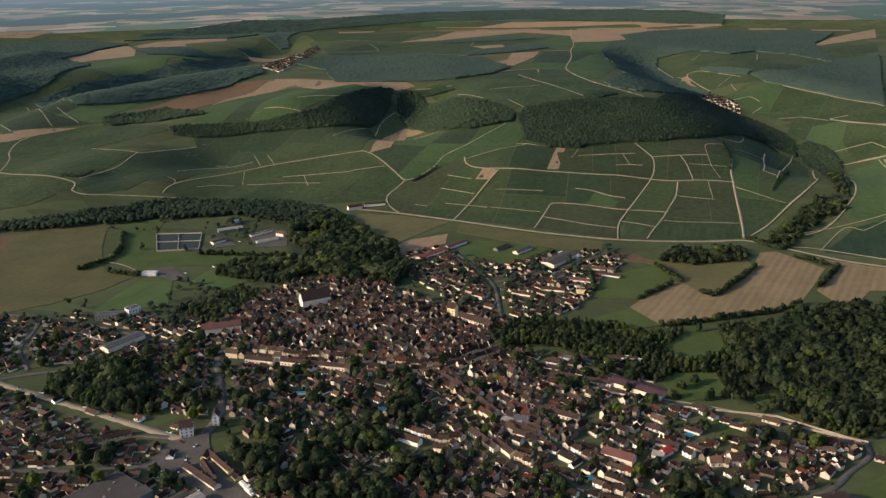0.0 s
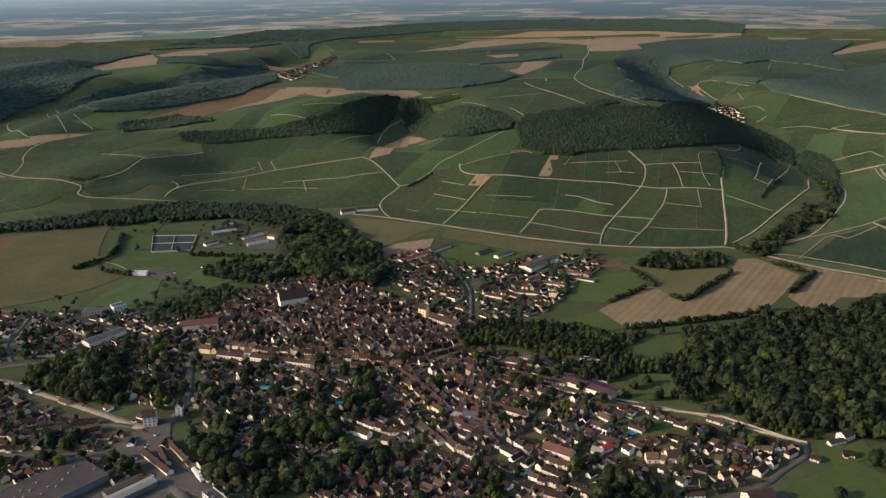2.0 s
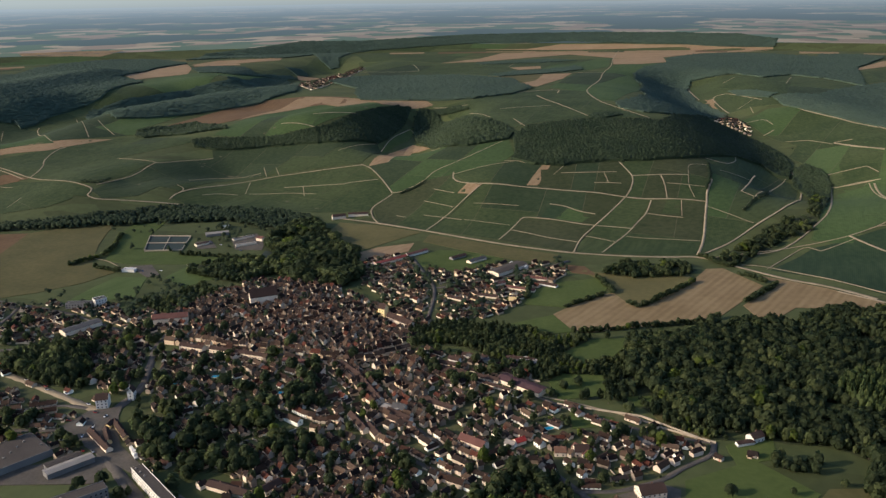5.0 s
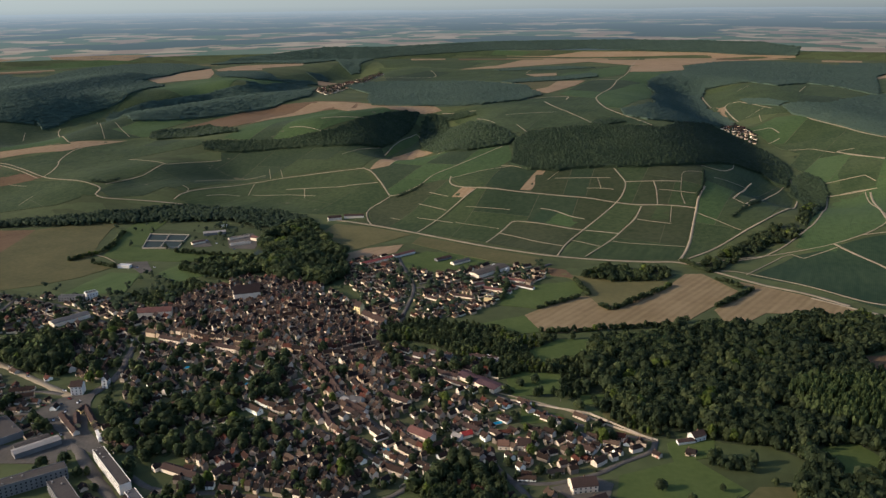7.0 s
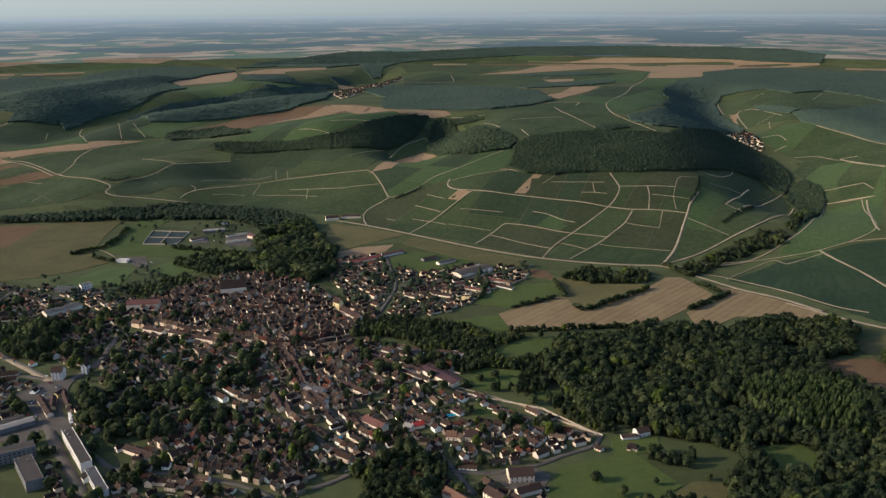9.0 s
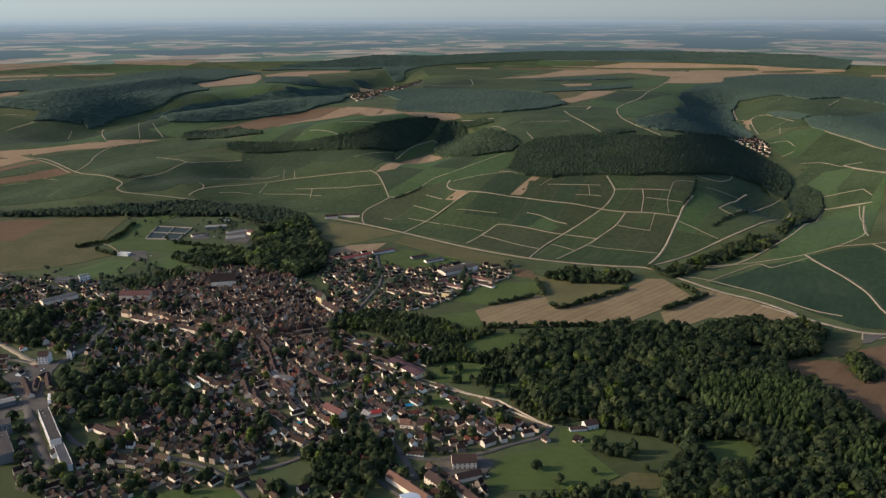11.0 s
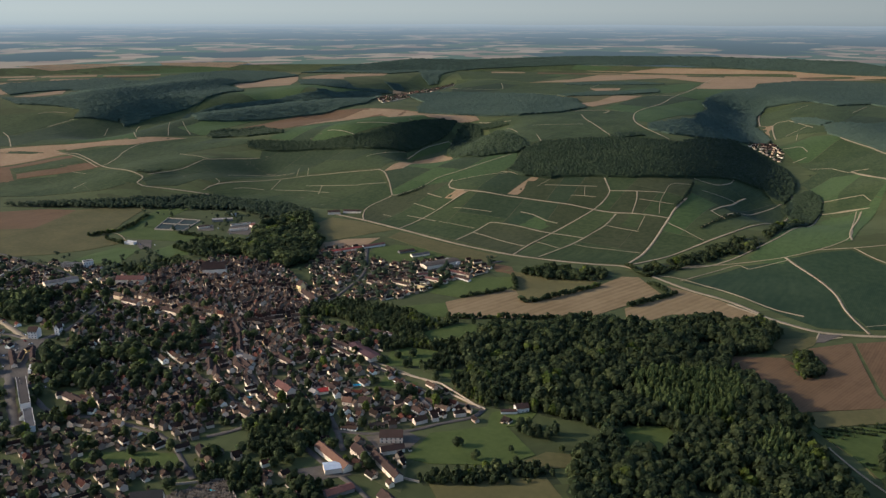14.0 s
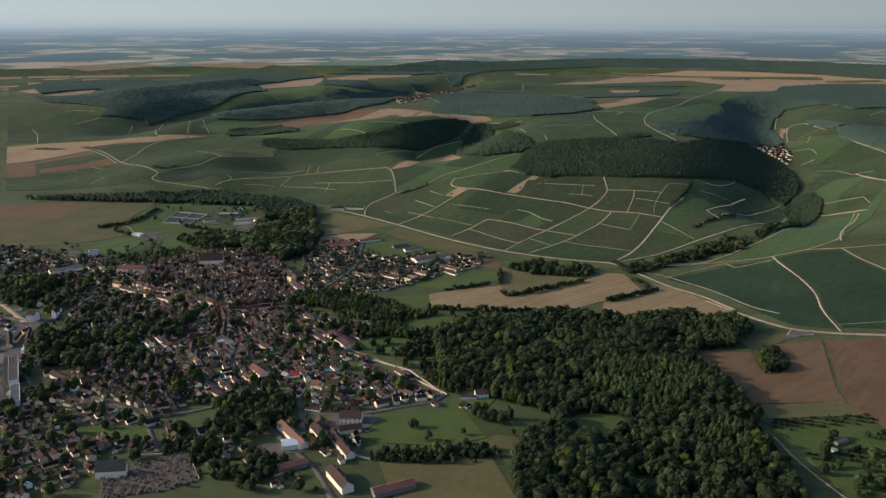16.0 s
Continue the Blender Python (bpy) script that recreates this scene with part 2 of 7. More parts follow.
form(600, 1480, 640, 1600, 60, -10)  # east flank hollow


def height(x, y):
    x, y = np.asarray(x, float), np.asarray(y, float)
    foot = 1240 - 60 * np.tanh((x - 20) / 150) - 70 * np.tanh((x - 620) / 200) + 110 * np.tanh((-x - 900) / 500)
    d = np.clip((y - foot) / 620.0, 0, 1)
    v = 106 * d * d * (3 - 2 * d)
    for x0, y0, x1, y1, w, rise in FORMS:
        dx, dy = x1 - x0, y1 - y0
        u = np.clip(((x - x0) * dx + (y - y0) * dy) / (dx * dx + dy * dy), 0, 1)
        v = v + rise * np.exp(-((x - x0 - u * dx) ** 2 + (y - y0 - u * dy) ** 2) / (w * w))
    v = 0.5 * (v + np.sqrt(v * v + 36)) - 3 * np.exp(-np.abs(v) / 12.0)
    u = np.clip((np.hypot(x - 290, y + 70) - 3900) / 750.0, 0, 1)  # the far land lifts towards the skyline
    return np.where(u > 0, v + (112 - np.minimum(v, 112)) * np.minimum(1, u * 8) + 196 * u, v)


def mesh_of(name, verts, faces, material, smooth=False, facing=None):
    """A mesh from an array of points and an array (or list) of faces."""
    me = bpy.data.meshes.new(name)
    if isinstance(faces, np.ndarray):
        n, k = faces.shape
        me.vertices.add(len(verts))
        me.vertices.foreach_set("co", np.asarray(verts, np.float32).ravel())
        me.loops.add(n * k)
        me.loops.foreach_set("vertex_index", faces.astype(np.int32).ravel())
        me.polygons.add(n)
        me.polygons.foreach_set("loop_start", np.arange(0, n * k, k, dtype=np.int32))
        me.polygons.foreach_set("loop_total", np.full(n, k, np.int32))
        me.update(calc_edges=True)
    else:
        me.from_pydata([tuple(v) for v in verts], [], faces)
    me.materials.append(material)
    if smooth:
        me.polygons.foreach_set("use_smooth", np.ones(len(me.polygons), bool))
    if facing is not None:  # leaf sprays take the light of the crown's round form
        me.normals_split_custom_set_from_vertices(facing)
    return me


STEP = 16


def graded(lo, hi, fine_lo, fine_hi, ratio=1.35):
    a = list(range(fine_lo, fine_hi + 1, STEP))
    d, p = STEP, fine_hi
    while p < hi:
        d *= ratio
        p = min(hi, p + min(d, 90))
        a.append(p)
    d, p = STEP, fine_lo
    while p > lo:
        d *= ratio
        p = max(lo, p - min(d, 90))
        a.insert(0, p)
    return np.array(a, float)


def grid_sheet(name, xs, ys, material, lift=0.0, reach=4080):
    gx, gy = np.meshgrid(xs, ys)
    v = np.stack([gx, gy, height(gx, gy) + lift], -1).reshape(-1, 3)
    n, m = len(xs), len(ys)
    k = (np.arange(m - 1)[:, None] * n + np.arange(n - 1)[None]).ravel()
    f = np.stack([k, k + 1, k + n + 1, k + n], -1)
    f = f[np.hypot(v[f[:, 0], 0] - 290, v[f[:, 0], 1] + 70) < reach]
    return new(name, mesh_of(name, v, f, material, True))


ground = tagged(grid_sheet("ground", graded(-4300, 4900, -1792, 1600), graded(-4200, 4600, 96, 3696), GROUND), "green farmland with vineyards rolling up from the valley floor", "ground", kind="structure")

# land cover on a raster of 4 m cells, so that things keep clear of one another
RX, RY, CELL = -1800, 100, 4
COVER = np.zeros((900, 880), np.uint8)


def inside(poly, x, y):
    r = np.zeros(np.shape(x), bool)
    q = poly[-1]
    for p in poly:
        if p[1] != q[1]:
            r ^= ((p[1] > y) != (q[1] > y)) & (x < (q[0] - p[0]) * (y - p[1]) / (q[1] - p[1]) + p[0])
        q = p
    return r


def mark(poly, value, force=True):
    px, py = [p[0] for p in poly], [p[1] for p in poly]
    i0, i1 = max(0, int((min(py) - RY) // CELL)), min(COVER.shape[0], int((max(py) - RY) // CELL) + 2)
    j0, j1 = max(0, int((min(px) - RX) // CELL)), min(COVER.shape[1], int((max(px) - RX) // CELL) + 2)
    if i1 <= i0 or j1 <= j0:
        return
    x, y = np.meshgrid(RX + CELL * (np.arange(j0, j1) + 0.5), RY + CELL * (np.arange(i0, i1) + 0.5))
    COVER[i0:i1, j0:j1][inside(poly, x, y)] = value


def cover(x, y):
    i = np.clip(((np.asarray(y) - RY) // CELL).astype(int), 0, COVER.shape[0] - 1)
    j = np.clip(((np.asarray(x) - RX) // CELL).astype(int), 0, COVER.shape[1] - 1)
    return COVER[i, j]


def clip(poly, axis, limit, keep):
    r = []
    if not poly:
        return r
    q = poly[-1]
    for p in poly:
        a, b = (q[axis] - limit) * keep, (p[axis] - limit) * keep
        if (a > 0) != (b > 0):
            u = a / (a - b)
            r.append((q[0] + (p[0] - q[0]) * u, q[1] + (p[1] - q[1]) * u))
        if b > 0:
            r.append(p)
        q = p
    return r


def drape(name, poly, material, lift, skirt=0.0):
    """A patch laid over the terrain: the outline cut along the ground's own grid, with an edge that reaches down."""
    verts, faces, at = [], [], {}

    def vert(p):
        k = (round(p[0], 2), round(p[1], 2))
        if k not in at:
            at[k] = len(verts)
            verts.append(k)
        return at[k]
    ys = [p[1] for p in poly]
    for i in range(int(min(ys) // STEP), int(max(ys) // STEP) + 1):
        strip = clip(clip(poly, 1, i * STEP, 1), 1, (i + 1) * STEP, -1)
        if len(strip) < 3:
            continue
        xs = [p[0] for p in strip]
        for j in range(int(min(xs) // STEP), int(max(xs) // STEP) + 1):
            c = clip(clip(strip, 0, j * STEP, 1), 0, (j + 1) * STEP, -1)
            if len(c) < 3:
                continue
            f = [vert(p) for p in c]
            f = [a for k, a in enumerate(f) if a != f[k - 1]]
            if len(f) > 2 and len(set(f)) == len(f):
                area = sum(verts[f[k - 1]][0] * verts[f[k]][1] - verts[f[k]][0] * verts[f[k - 1]][1] for k in range(len(f)))
                if abs(area) > 0.2:
                    faces.append(f if area > 0 else f[::-1])
    v = np.array(verts)
    z = height(v[:, 0], v[:, 1]) + lift
    v = [(a, b, c) for (a, b), c in zip(verts, z)]
    if skirt:
        edges = {}
        for f in faces:
            for k in range(len(f)):
                e = (f[k - 1], f[k])
                edges[e] = edges.get(e, 0) + 1
        low = {}
        for a, b in [e for e in edges if (e[1], e[0]) not in edges]:
            for k in (a, b):
                if k not in low:
                    low[k] = len(v)
                    v.append((v[k][0], v[k][1], v[k][2] - skirt))
            if any(abs(v[a][k] - v[b][k]) < 0.02 and abs((v[a][k] + 8) % STEP - 8) < 0.02 for k in (0, 1)):
                continue  # a seam between two strips, no outer edge
            faces.append([a, low[a], low[b], b])
    return new(name, mesh_of(name, v, faces, material))


LAYER = [0]
SOIL = surface("vineyard_soil", (0.050, 0.048, 0.024), (0.105, 0.090, 0.050), grain=0.2, patch=0.03)
WORDS = {
    "vines": ("vineyard_parcel", "green vineyard parcel of trimmed rows on the slope", "vineyard"),
    "dark_vines": ("vineyard_parcel", "dark green dense vineyard parcel on the slope", "vineyard"),
    "bright_vines": ("vineyard_parcel", "bright green young vineyard parcel on the hill", "vineyard"),
    "brown_vines": ("vineyard_parcel", "thin brownish green vineyard parcel near the wood", "vineyard"),
    "deep_vines": ("vineyard_parcel", "wide deep green vineyard parcel beside the road", "vineyard"),
    "mown_stubble": ("stubble_field", "pale straw stubble field striped by the harvester", "field"),
    "block_vines": ("vineyard_parcel", "brownish green ripening vineyard parcel on the front slope", "vineyard"),
    "stubble": ("stubble_field", "pale straw-coloured harvested grain field", "field"),
    "earth": ("ploughed_field", "bare reddish brown ploughed field", "field"),
    "meadow": ("meadow", "green grass meadow beside trees", "meadow"),
    "dry_meadow": ("dry_meadow", "olive green half-dry grass field in the valley", "meadow"),
    "pitch": ("sports_pitch", "bright green mown grass sports pitch", "pitch"),
}


def split(poly, limit, r):
    """Cuts a piece of vineyard into parcels across its long side."""
    p = np.array(poly, float)
    c = p.mean(0)
    area = abs(sum(poly[i - 1][0] * poly[i][1] - poly[i][0] * poly[i - 1][1] for i in range(len(poly)))) / 2
    if area < limit * r.uniform(0.6, 1.6):
        return [poly]
    way = radians(67 + 22 * noise.noise(Vector((c[0] * 0.002, c[1] * 0.002, 5.0))))  # the rows run up the slope
    a = np.array((math.cos(way), math.sin(way)))
    u, t = np.ptp((p - c) @ a), np.ptp((p - c) @ np.array((-a[1], a[0])))
    if t > 0.6 * u:
        a = np.array((-a[1], a[0]))
    q = [((x - c[0]) * a[0] + (y - c[1]) * a[1], -(x - c[0]) * a[1] + (y - c[1]) * a[0]) for x, y in poly]
    xs = [k[0] for k in q]
    cut = min(xs) + (max(xs) - min(xs)) * r.uniform(0.36, 0.64)
    got = []
    for keep in (1, -1):
        h = clip(q, 0, cut + 0.5 * keep, keep)
        if len(h) > 2:
            got += split([(c[0] + x * a[0] - y * a[1], c[1] + x * a[1] + y * a[0]) for x, y in h], limit, r)
    return got


def field(kind, poly):
    if "vines" in kind and kind != "deep_vines":
        r = random.Random(int(poly[0][0]) * 7 + int(poly[0][1]))
        cy = sum(p[1] for p in poly) / len(poly)
        if cy < 2400:
            LAYER[0] += 1
            tagged(drape("vineyard_soil", poly, SOIL, 0.25 + 0.0003 * LAYER[0], 0.3), "pale stony soil between vineyard parcels", "soil", "", "structure")
        limit = 11000 if cy < 1650 else 20000 if cy < 2400 else 60000
        for piece in split(poly, limit, r):
            tone = kind
            if kind == "block_vines":
                tone = r.choice(("block_vines", "block_vines", "block_vines", "dark_vines", "vines"))
            elif r.random() < 0.25:
                tone = r.choice(("vines", "dark_vines", "vines", "bright_vines", "vines"))
            lay_field(tone, piece)
    else:
        lay_field(kind, poly)


def lay_field(kind, poly):
    name, label, category = WORDS[kind]
    LAYER[0] += 1
    tall = 0.45
    lift = tall + 0.0003 * LAYER[0]
    tagged(drape(name, poly, FIELD[kind], lift, 0.7), label, category, "parcels of the farmland", "structure")
    mark(poly, 2 if kind != "meadow" else 3)


def resample(line, step):
    p = np.array(line, float)
    for _ in range(2):  # round the corners a little
        a, b = p[:-1] * 0.8 + p[1:] * 0.2, p[:-1] * 0.2 + p[1:] * 0.8
        p = np.concatenate([p[:1], np.stack([a, b], 1).reshape(-1, 2), p[-1:]])
    s = np.concatenate([[0], np.cumsum(np.linalg.norm(np.diff(p, axis=0), axis=1))])
    t = np.linspace(0, s[-1], max(2, int(s[-1] / step) + 1))
    return np.stack([np.interp(t, s, p[:, 0]), np.interp(t, s, p[:, 1])], -1)


STREETS = []


def road(kind, width, line):
    """A track or a road as a ribbon with a low kerb-like edge, laid over the land."""
    p = resample(line, 7.0)
    d = np.gradient(p, axis=0)
    d /= np.linalg.norm(d, axis=1)[:, None] + 1e-9
    n = np.stack([-d[:, 1], d[:, 0]], -1)
    LAYER[0] += 1
    lift = (0.85 if p[:, 1].max() > 1040 else 0.55) + 0.0006 * LAYER[0]
    r = np.random.RandomState(LAYER[0])
    w = width * 0.5 * (1 + 0.18 * r.uniform(-1, 1, len(p)))[:, None]
    rows = []
    for off, dz in ((-1.04, -0.3), (-1.0, 0.0), (1.0, 0.0), (1.04, -0.3)):
        q = p + n * w * off
        rows.append(np.column_stack([q, height(q[:, 0], q[:, 1]) + lift + dz]))
    v = np.stack(rows, 1).reshape(-1, 3)
    k = (np.arange(len(p) - 1) * 4)[:, None] + np.arange(3)[None]
    k = k.ravel()
    ob = new("farm_track" if kind == "track" else "road", mesh_of("road", v, np.stack([k, k + 1, k + 5, k + 4], -1)[:, ::-1].copy(), ASPHALT if kind == "asphalt" else TRACK))
    tagged(ob, "pale limestone farm track between vineyard parcels" if kind == "track" else "pale dusty road between fields and garden walls" if kind == "avenue" else "worn grey asphalt road through the valley", "track" if kind == "track" else "road", "tracks" if kind == "track" else "roads", "structure")
    for a, b in zip(p[:-1], p[1:]):
        m = np.array([-(b - a)[1], (b - a)[0]])
        m = m / (np.linalg.norm(m) + 1e-9) * max(3.0, width * 0.5 + 1.0)
        mark([tuple(a + m), tuple(b + m), tuple(b - m), tuple(a - m)], 1)
    if p[:, 1].max() < 1100:
        STREETS.append(np.column_stack([p, d]))


# ---- trees ----
def clump_crown(seed, tufts, squat=1.0, small=0.24):
    """A crown of unit radius and height 2: many small folded sprays of leaves with gaps between them. Gives points, faces and the way each spray faces."""
    r = np.random.RandomState(seed)
    base = np.array([(-1, -1, 0), (1, -1, 0.25), (1, 1, -0.1), (-1, 1, 0.25)], float)
    tri = np.array([(0, 1, 2), (0, 2, 3)])
    lobes = r.normal(size=(7, 3))
    lobes /= np.linalg.norm(lobes, axis=1)[:, None]
    vs, ts, ns = [], [], []
    for k in range(tufts):
        a = r.normal(size=3)
        a[2] = abs(a[2]) * 1.1 - 0.35 if r.uniform() < 0.8 else a[2]
        a /= np.linalg.norm(a)
        swell = 0.80 + 0.30 * np.clip((lobes @ a - 0.55) / 0.3, 0, 1).max()
        c = a * r.uniform(0.55, 1.0) ** 0.5 * swell * np.array([1, 1, squat])
        w = a + r.normal(size=3) * 0.42
        w /= np.linalg.norm(w)
        u = np.cross(w, r.normal(size=3))
        u /= np.linalg.norm(u)
        q = base * r.uniform(0.65, 1.3, (4, 1)) * small * r.uniform(0.7, 1.4)
        vs.append(q[:, :1] * u + q[:, 1:2] * np.cross(w, u) + q[:, 2:] * w + c + (0, 0, 1.0))
        lobe = lobes[(lobes @ a).argmax()]
        n = a + 0.55 * (c - lobe * 0.55) + 0.35 * w + (0, 0, 0.15)
        ns.append(np.tile(n / np.linalg.norm(n), (4, 1)))
        ts.append(tri + 4 * k)
    return np.concatenate(vs), np.concatenate(ts), np.concatenate(ns)


def lump_crown(seed, clumps, squat=1.0, small=0.50, up=0.9):
    """A plainer crown of a few uneven lumps, for woods far off."""
    r = np.random.RandomState(seed)
    base = np.array([(1, 0, 0), (0, 1, 0), (-1, 0, 0), (0, -1, 0), (0, 0, 1), (0, 0, -1)], float)
    tri = np.array([(0, 1, 4), (1, 2, 4), (2, 3, 4), (3, 0, 4), (1, 0, 5), (2, 1, 5), (3, 2, 5), (0, 3, 5)])
    vs, ts = [], []
    for k in range(clumps):
        a = r.normal(size=3)
        a /= np.linalg.norm(a)
        c = a * r.uniform(0.40, 0.98) ** 0.6 * np.array([1, 1, squat])
        c[2] += 1.0
        q = np.linalg.qr(r.normal(size=(3, 3)))[0]
        vs.append((base * r.uniform(0.75, 1.25, (6, 1)) * small * r.uniform(0.75, 1.35)) @ q * (1.15, 1.15, 0.9) + c)
        ts.append(tri + 6 * k)
    v = np.concatenate(vs)
    n = (v - (0, 0, 0.6)) * 0.7 + (0, 0, up)
    return v, np.concatenate(ts), n / np.linalg.norm(n, axis=1)[:, None]


def trunk_shape(seed, sides=3):
    """A tapered trunk with three limbs, of height 1 to the crown's middle."""
    r = np.random.RandomState(seed)
    vs, ts = [], []

    def limb(a, b, ra, rb):
        k = len(vs)
        ax = np.array(b) - np.array(a)
        u = np.cross(ax, (0.3, 0.9, 0.1))
        u /= np.linalg.norm(u)
        w = np.cross(ax, u)
        w /= np.linalg.norm(w)
        for c, rad in ((a, ra), (b, rb)):
            for s in range(sides):
                vs.append(np.array(c) + rad * (u * math.cos(s * 2 * math.pi / sides) + w * math.sin(s * 2 * math.pi / sides)))
        for s in range(sides):
            n = (s + 1) % sides
            ts.extend([(k + s, k + n, k + sides + n), (k + s, k + sides + n, k + sides + s)])
    limb((0, 0, -0.1), (0, 0, 0.95), 0.05, 0.025)
    for k in range(3):
        t = k * 2.1 + r.uniform(0, 1)
        limb((0, 0, 0.45 + 0.1 * k), (0.3 * math.cos(t), 0.3 * math.sin(t), 0.85), 0.025, 0.01)
    return np.array(vs), np.array(ts)


CROWNS = [clump_crown(k, 76, 1.0 + 0.14 * (k % 3), 0.28) for k in range(6)]
CROWNS_FINE = [clump_crown(80 + k, 160, 1.0 + 0.10 * (k % 3), 0.195) for k in range(6)]
CROWNS_MID = [clump_crown(20 + k, 50, 1.05, 0.36) for k in range(6)]
CROWNS_FAR = [lump_crown(40 + k, 5, 0.9, 0.56) for k in range(6)]
CROWNS_DISTANT = [lump_crown(60 + k, 2, 0.75, 0.85, 1.2) for k in range(6)]
TRUNKS = [trunk_shape(k) for k in range(3)]


def grove(name, label, spots, seed, category="wood", leaf=None):
    """Trees that nobody could count: spots of x, y, height, crown radius."""
    r = np.random.RandomState(seed)
    s = np.array(spots, float)
    if not len(s):
        return
    far = s[:, 1].mean()
    if leaf is None and far < 1250 and len(s) > 30:
        tone = np.array([noise.noise(Vector((a * 0.03, b * 0.03, seed))) for a, b in s[:, :2]]) + r.uniform(-0.3, 0.3, len(s))
        for k, sel in enumerate((tone < -0.08, (tone >= -0.08) & (tone < 0.28), (tone >= 0.28) & (tone < 0.62), tone >= 0.62)):
            grove(name, label, s[sel], seed + 1000 * k, category, LEAVES[k])
        return
    z = height(s[:, 0], s[:, 1])
    lean = np.column_stack([height(s[:, 0] - 14, s[:, 1]) - height(s[:, 0] + 14, s[:, 1]), height(s[:, 0], s[:, 1] - 14) - height(s[:, 0], s[:, 1] + 14), 0 * z]) / 28 if far > 1250 else 0 * s[:, :3]
    kinds = CROWNS if far < 760 and category == "wood" else CROWNS_MID if far < 1250 else CROWNS_FAR if far < 1800 else CROWNS_DISTANT
    leaf = leaf or (LEAF if far < 1250 else LEAF_FAR if far < 1900 else LEAF_HAZED)
    vs, ts, ns, tv, tt = [], [], [], [], []
    n = m = 0
    for (x, y, h, rad), zz, tip in zip(s, z, lean):  # crowns stay upright; far normals tip downhill to put the slope's shade in
        v, t, nn = (CROWNS_FINE if far < 760 and rad > 5.7 else kinds)[r.randint(6)]
        a = r.uniform(0, 6.28)
        ca, sa = math.cos(a), math.sin(a)
        half = h * 0.5 * 0.86
        q = np.column_stack([(v[:, 0] * ca - v[:, 1] * sa) * rad + x, (v[:, 0] * sa + v[:, 1] * ca) * rad + y, v[:, 2] * half + zz + h * 0.14])
        vs.append(q)
        ts.append(t + n)
        if nn is not None:
            round_off = 0.4 if far > 1900 else 1.0  # the far canopy reads as one soft surface
            ns.append(np.column_stack([nn[:, 0] * ca - nn[:, 1] * sa, nn[:, 0] * sa + nn[:, 1] * ca, nn[:, 2] + 1.0 - round_off]) * (round_off, round_off, 1) + 1.5 * tip)
        n += len(v)
        if far < 800:
            v, t = TRUNKS[r.randint(3)]
            tv.append(v * (h * 0.5, h * 0.5, h * 0.6) + (x, y, zz))
            tt.append(t + m)
            m += len(v)
    ob = new(name, mesh_of(name, np.concatenate(vs), np.concatenate(ts), leaf, far > 1250, np.concatenate(ns) if ns else None))
    tagged(ob, label, category, "woods", "stuff")
    if tv:
        tr = new("trunks", mesh_of("trunks", np.concatenate(tv), np.concatenate(tt), BARK))
        tr.parent = ob
        tr["kind"] = "stuff"


WOODS = []


def wood(kind, poly, spacing, tall):
    """A wood: its floor (or, far off, the closed canopy under the crowns) and, later, its trees."""
    LAYER[0] += 1
    far = sum(p[1] for p in poly) / len(poly)
    tall *= 0.7 if far > 1900 else 0.85 if far > 1250 else 1.0
    if far < 1250:
        if kind == "mixed":
            tagged(drape("woodland_floor", poly, FLOOR, 0.1 + 0.0004 * LAYER[0], 0.2), "shaded leaf-covered woodland floor", "ground", "", "structure")
    else:
        ob = drape("understorey", poly, LEAF_FAR if far < 1900 else LEAF_HAZED, tall * 0.62, tall * 0.6 + 1)
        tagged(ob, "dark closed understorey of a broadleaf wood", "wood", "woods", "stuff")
    WOODS.append((kind, poly, spacing, tall))


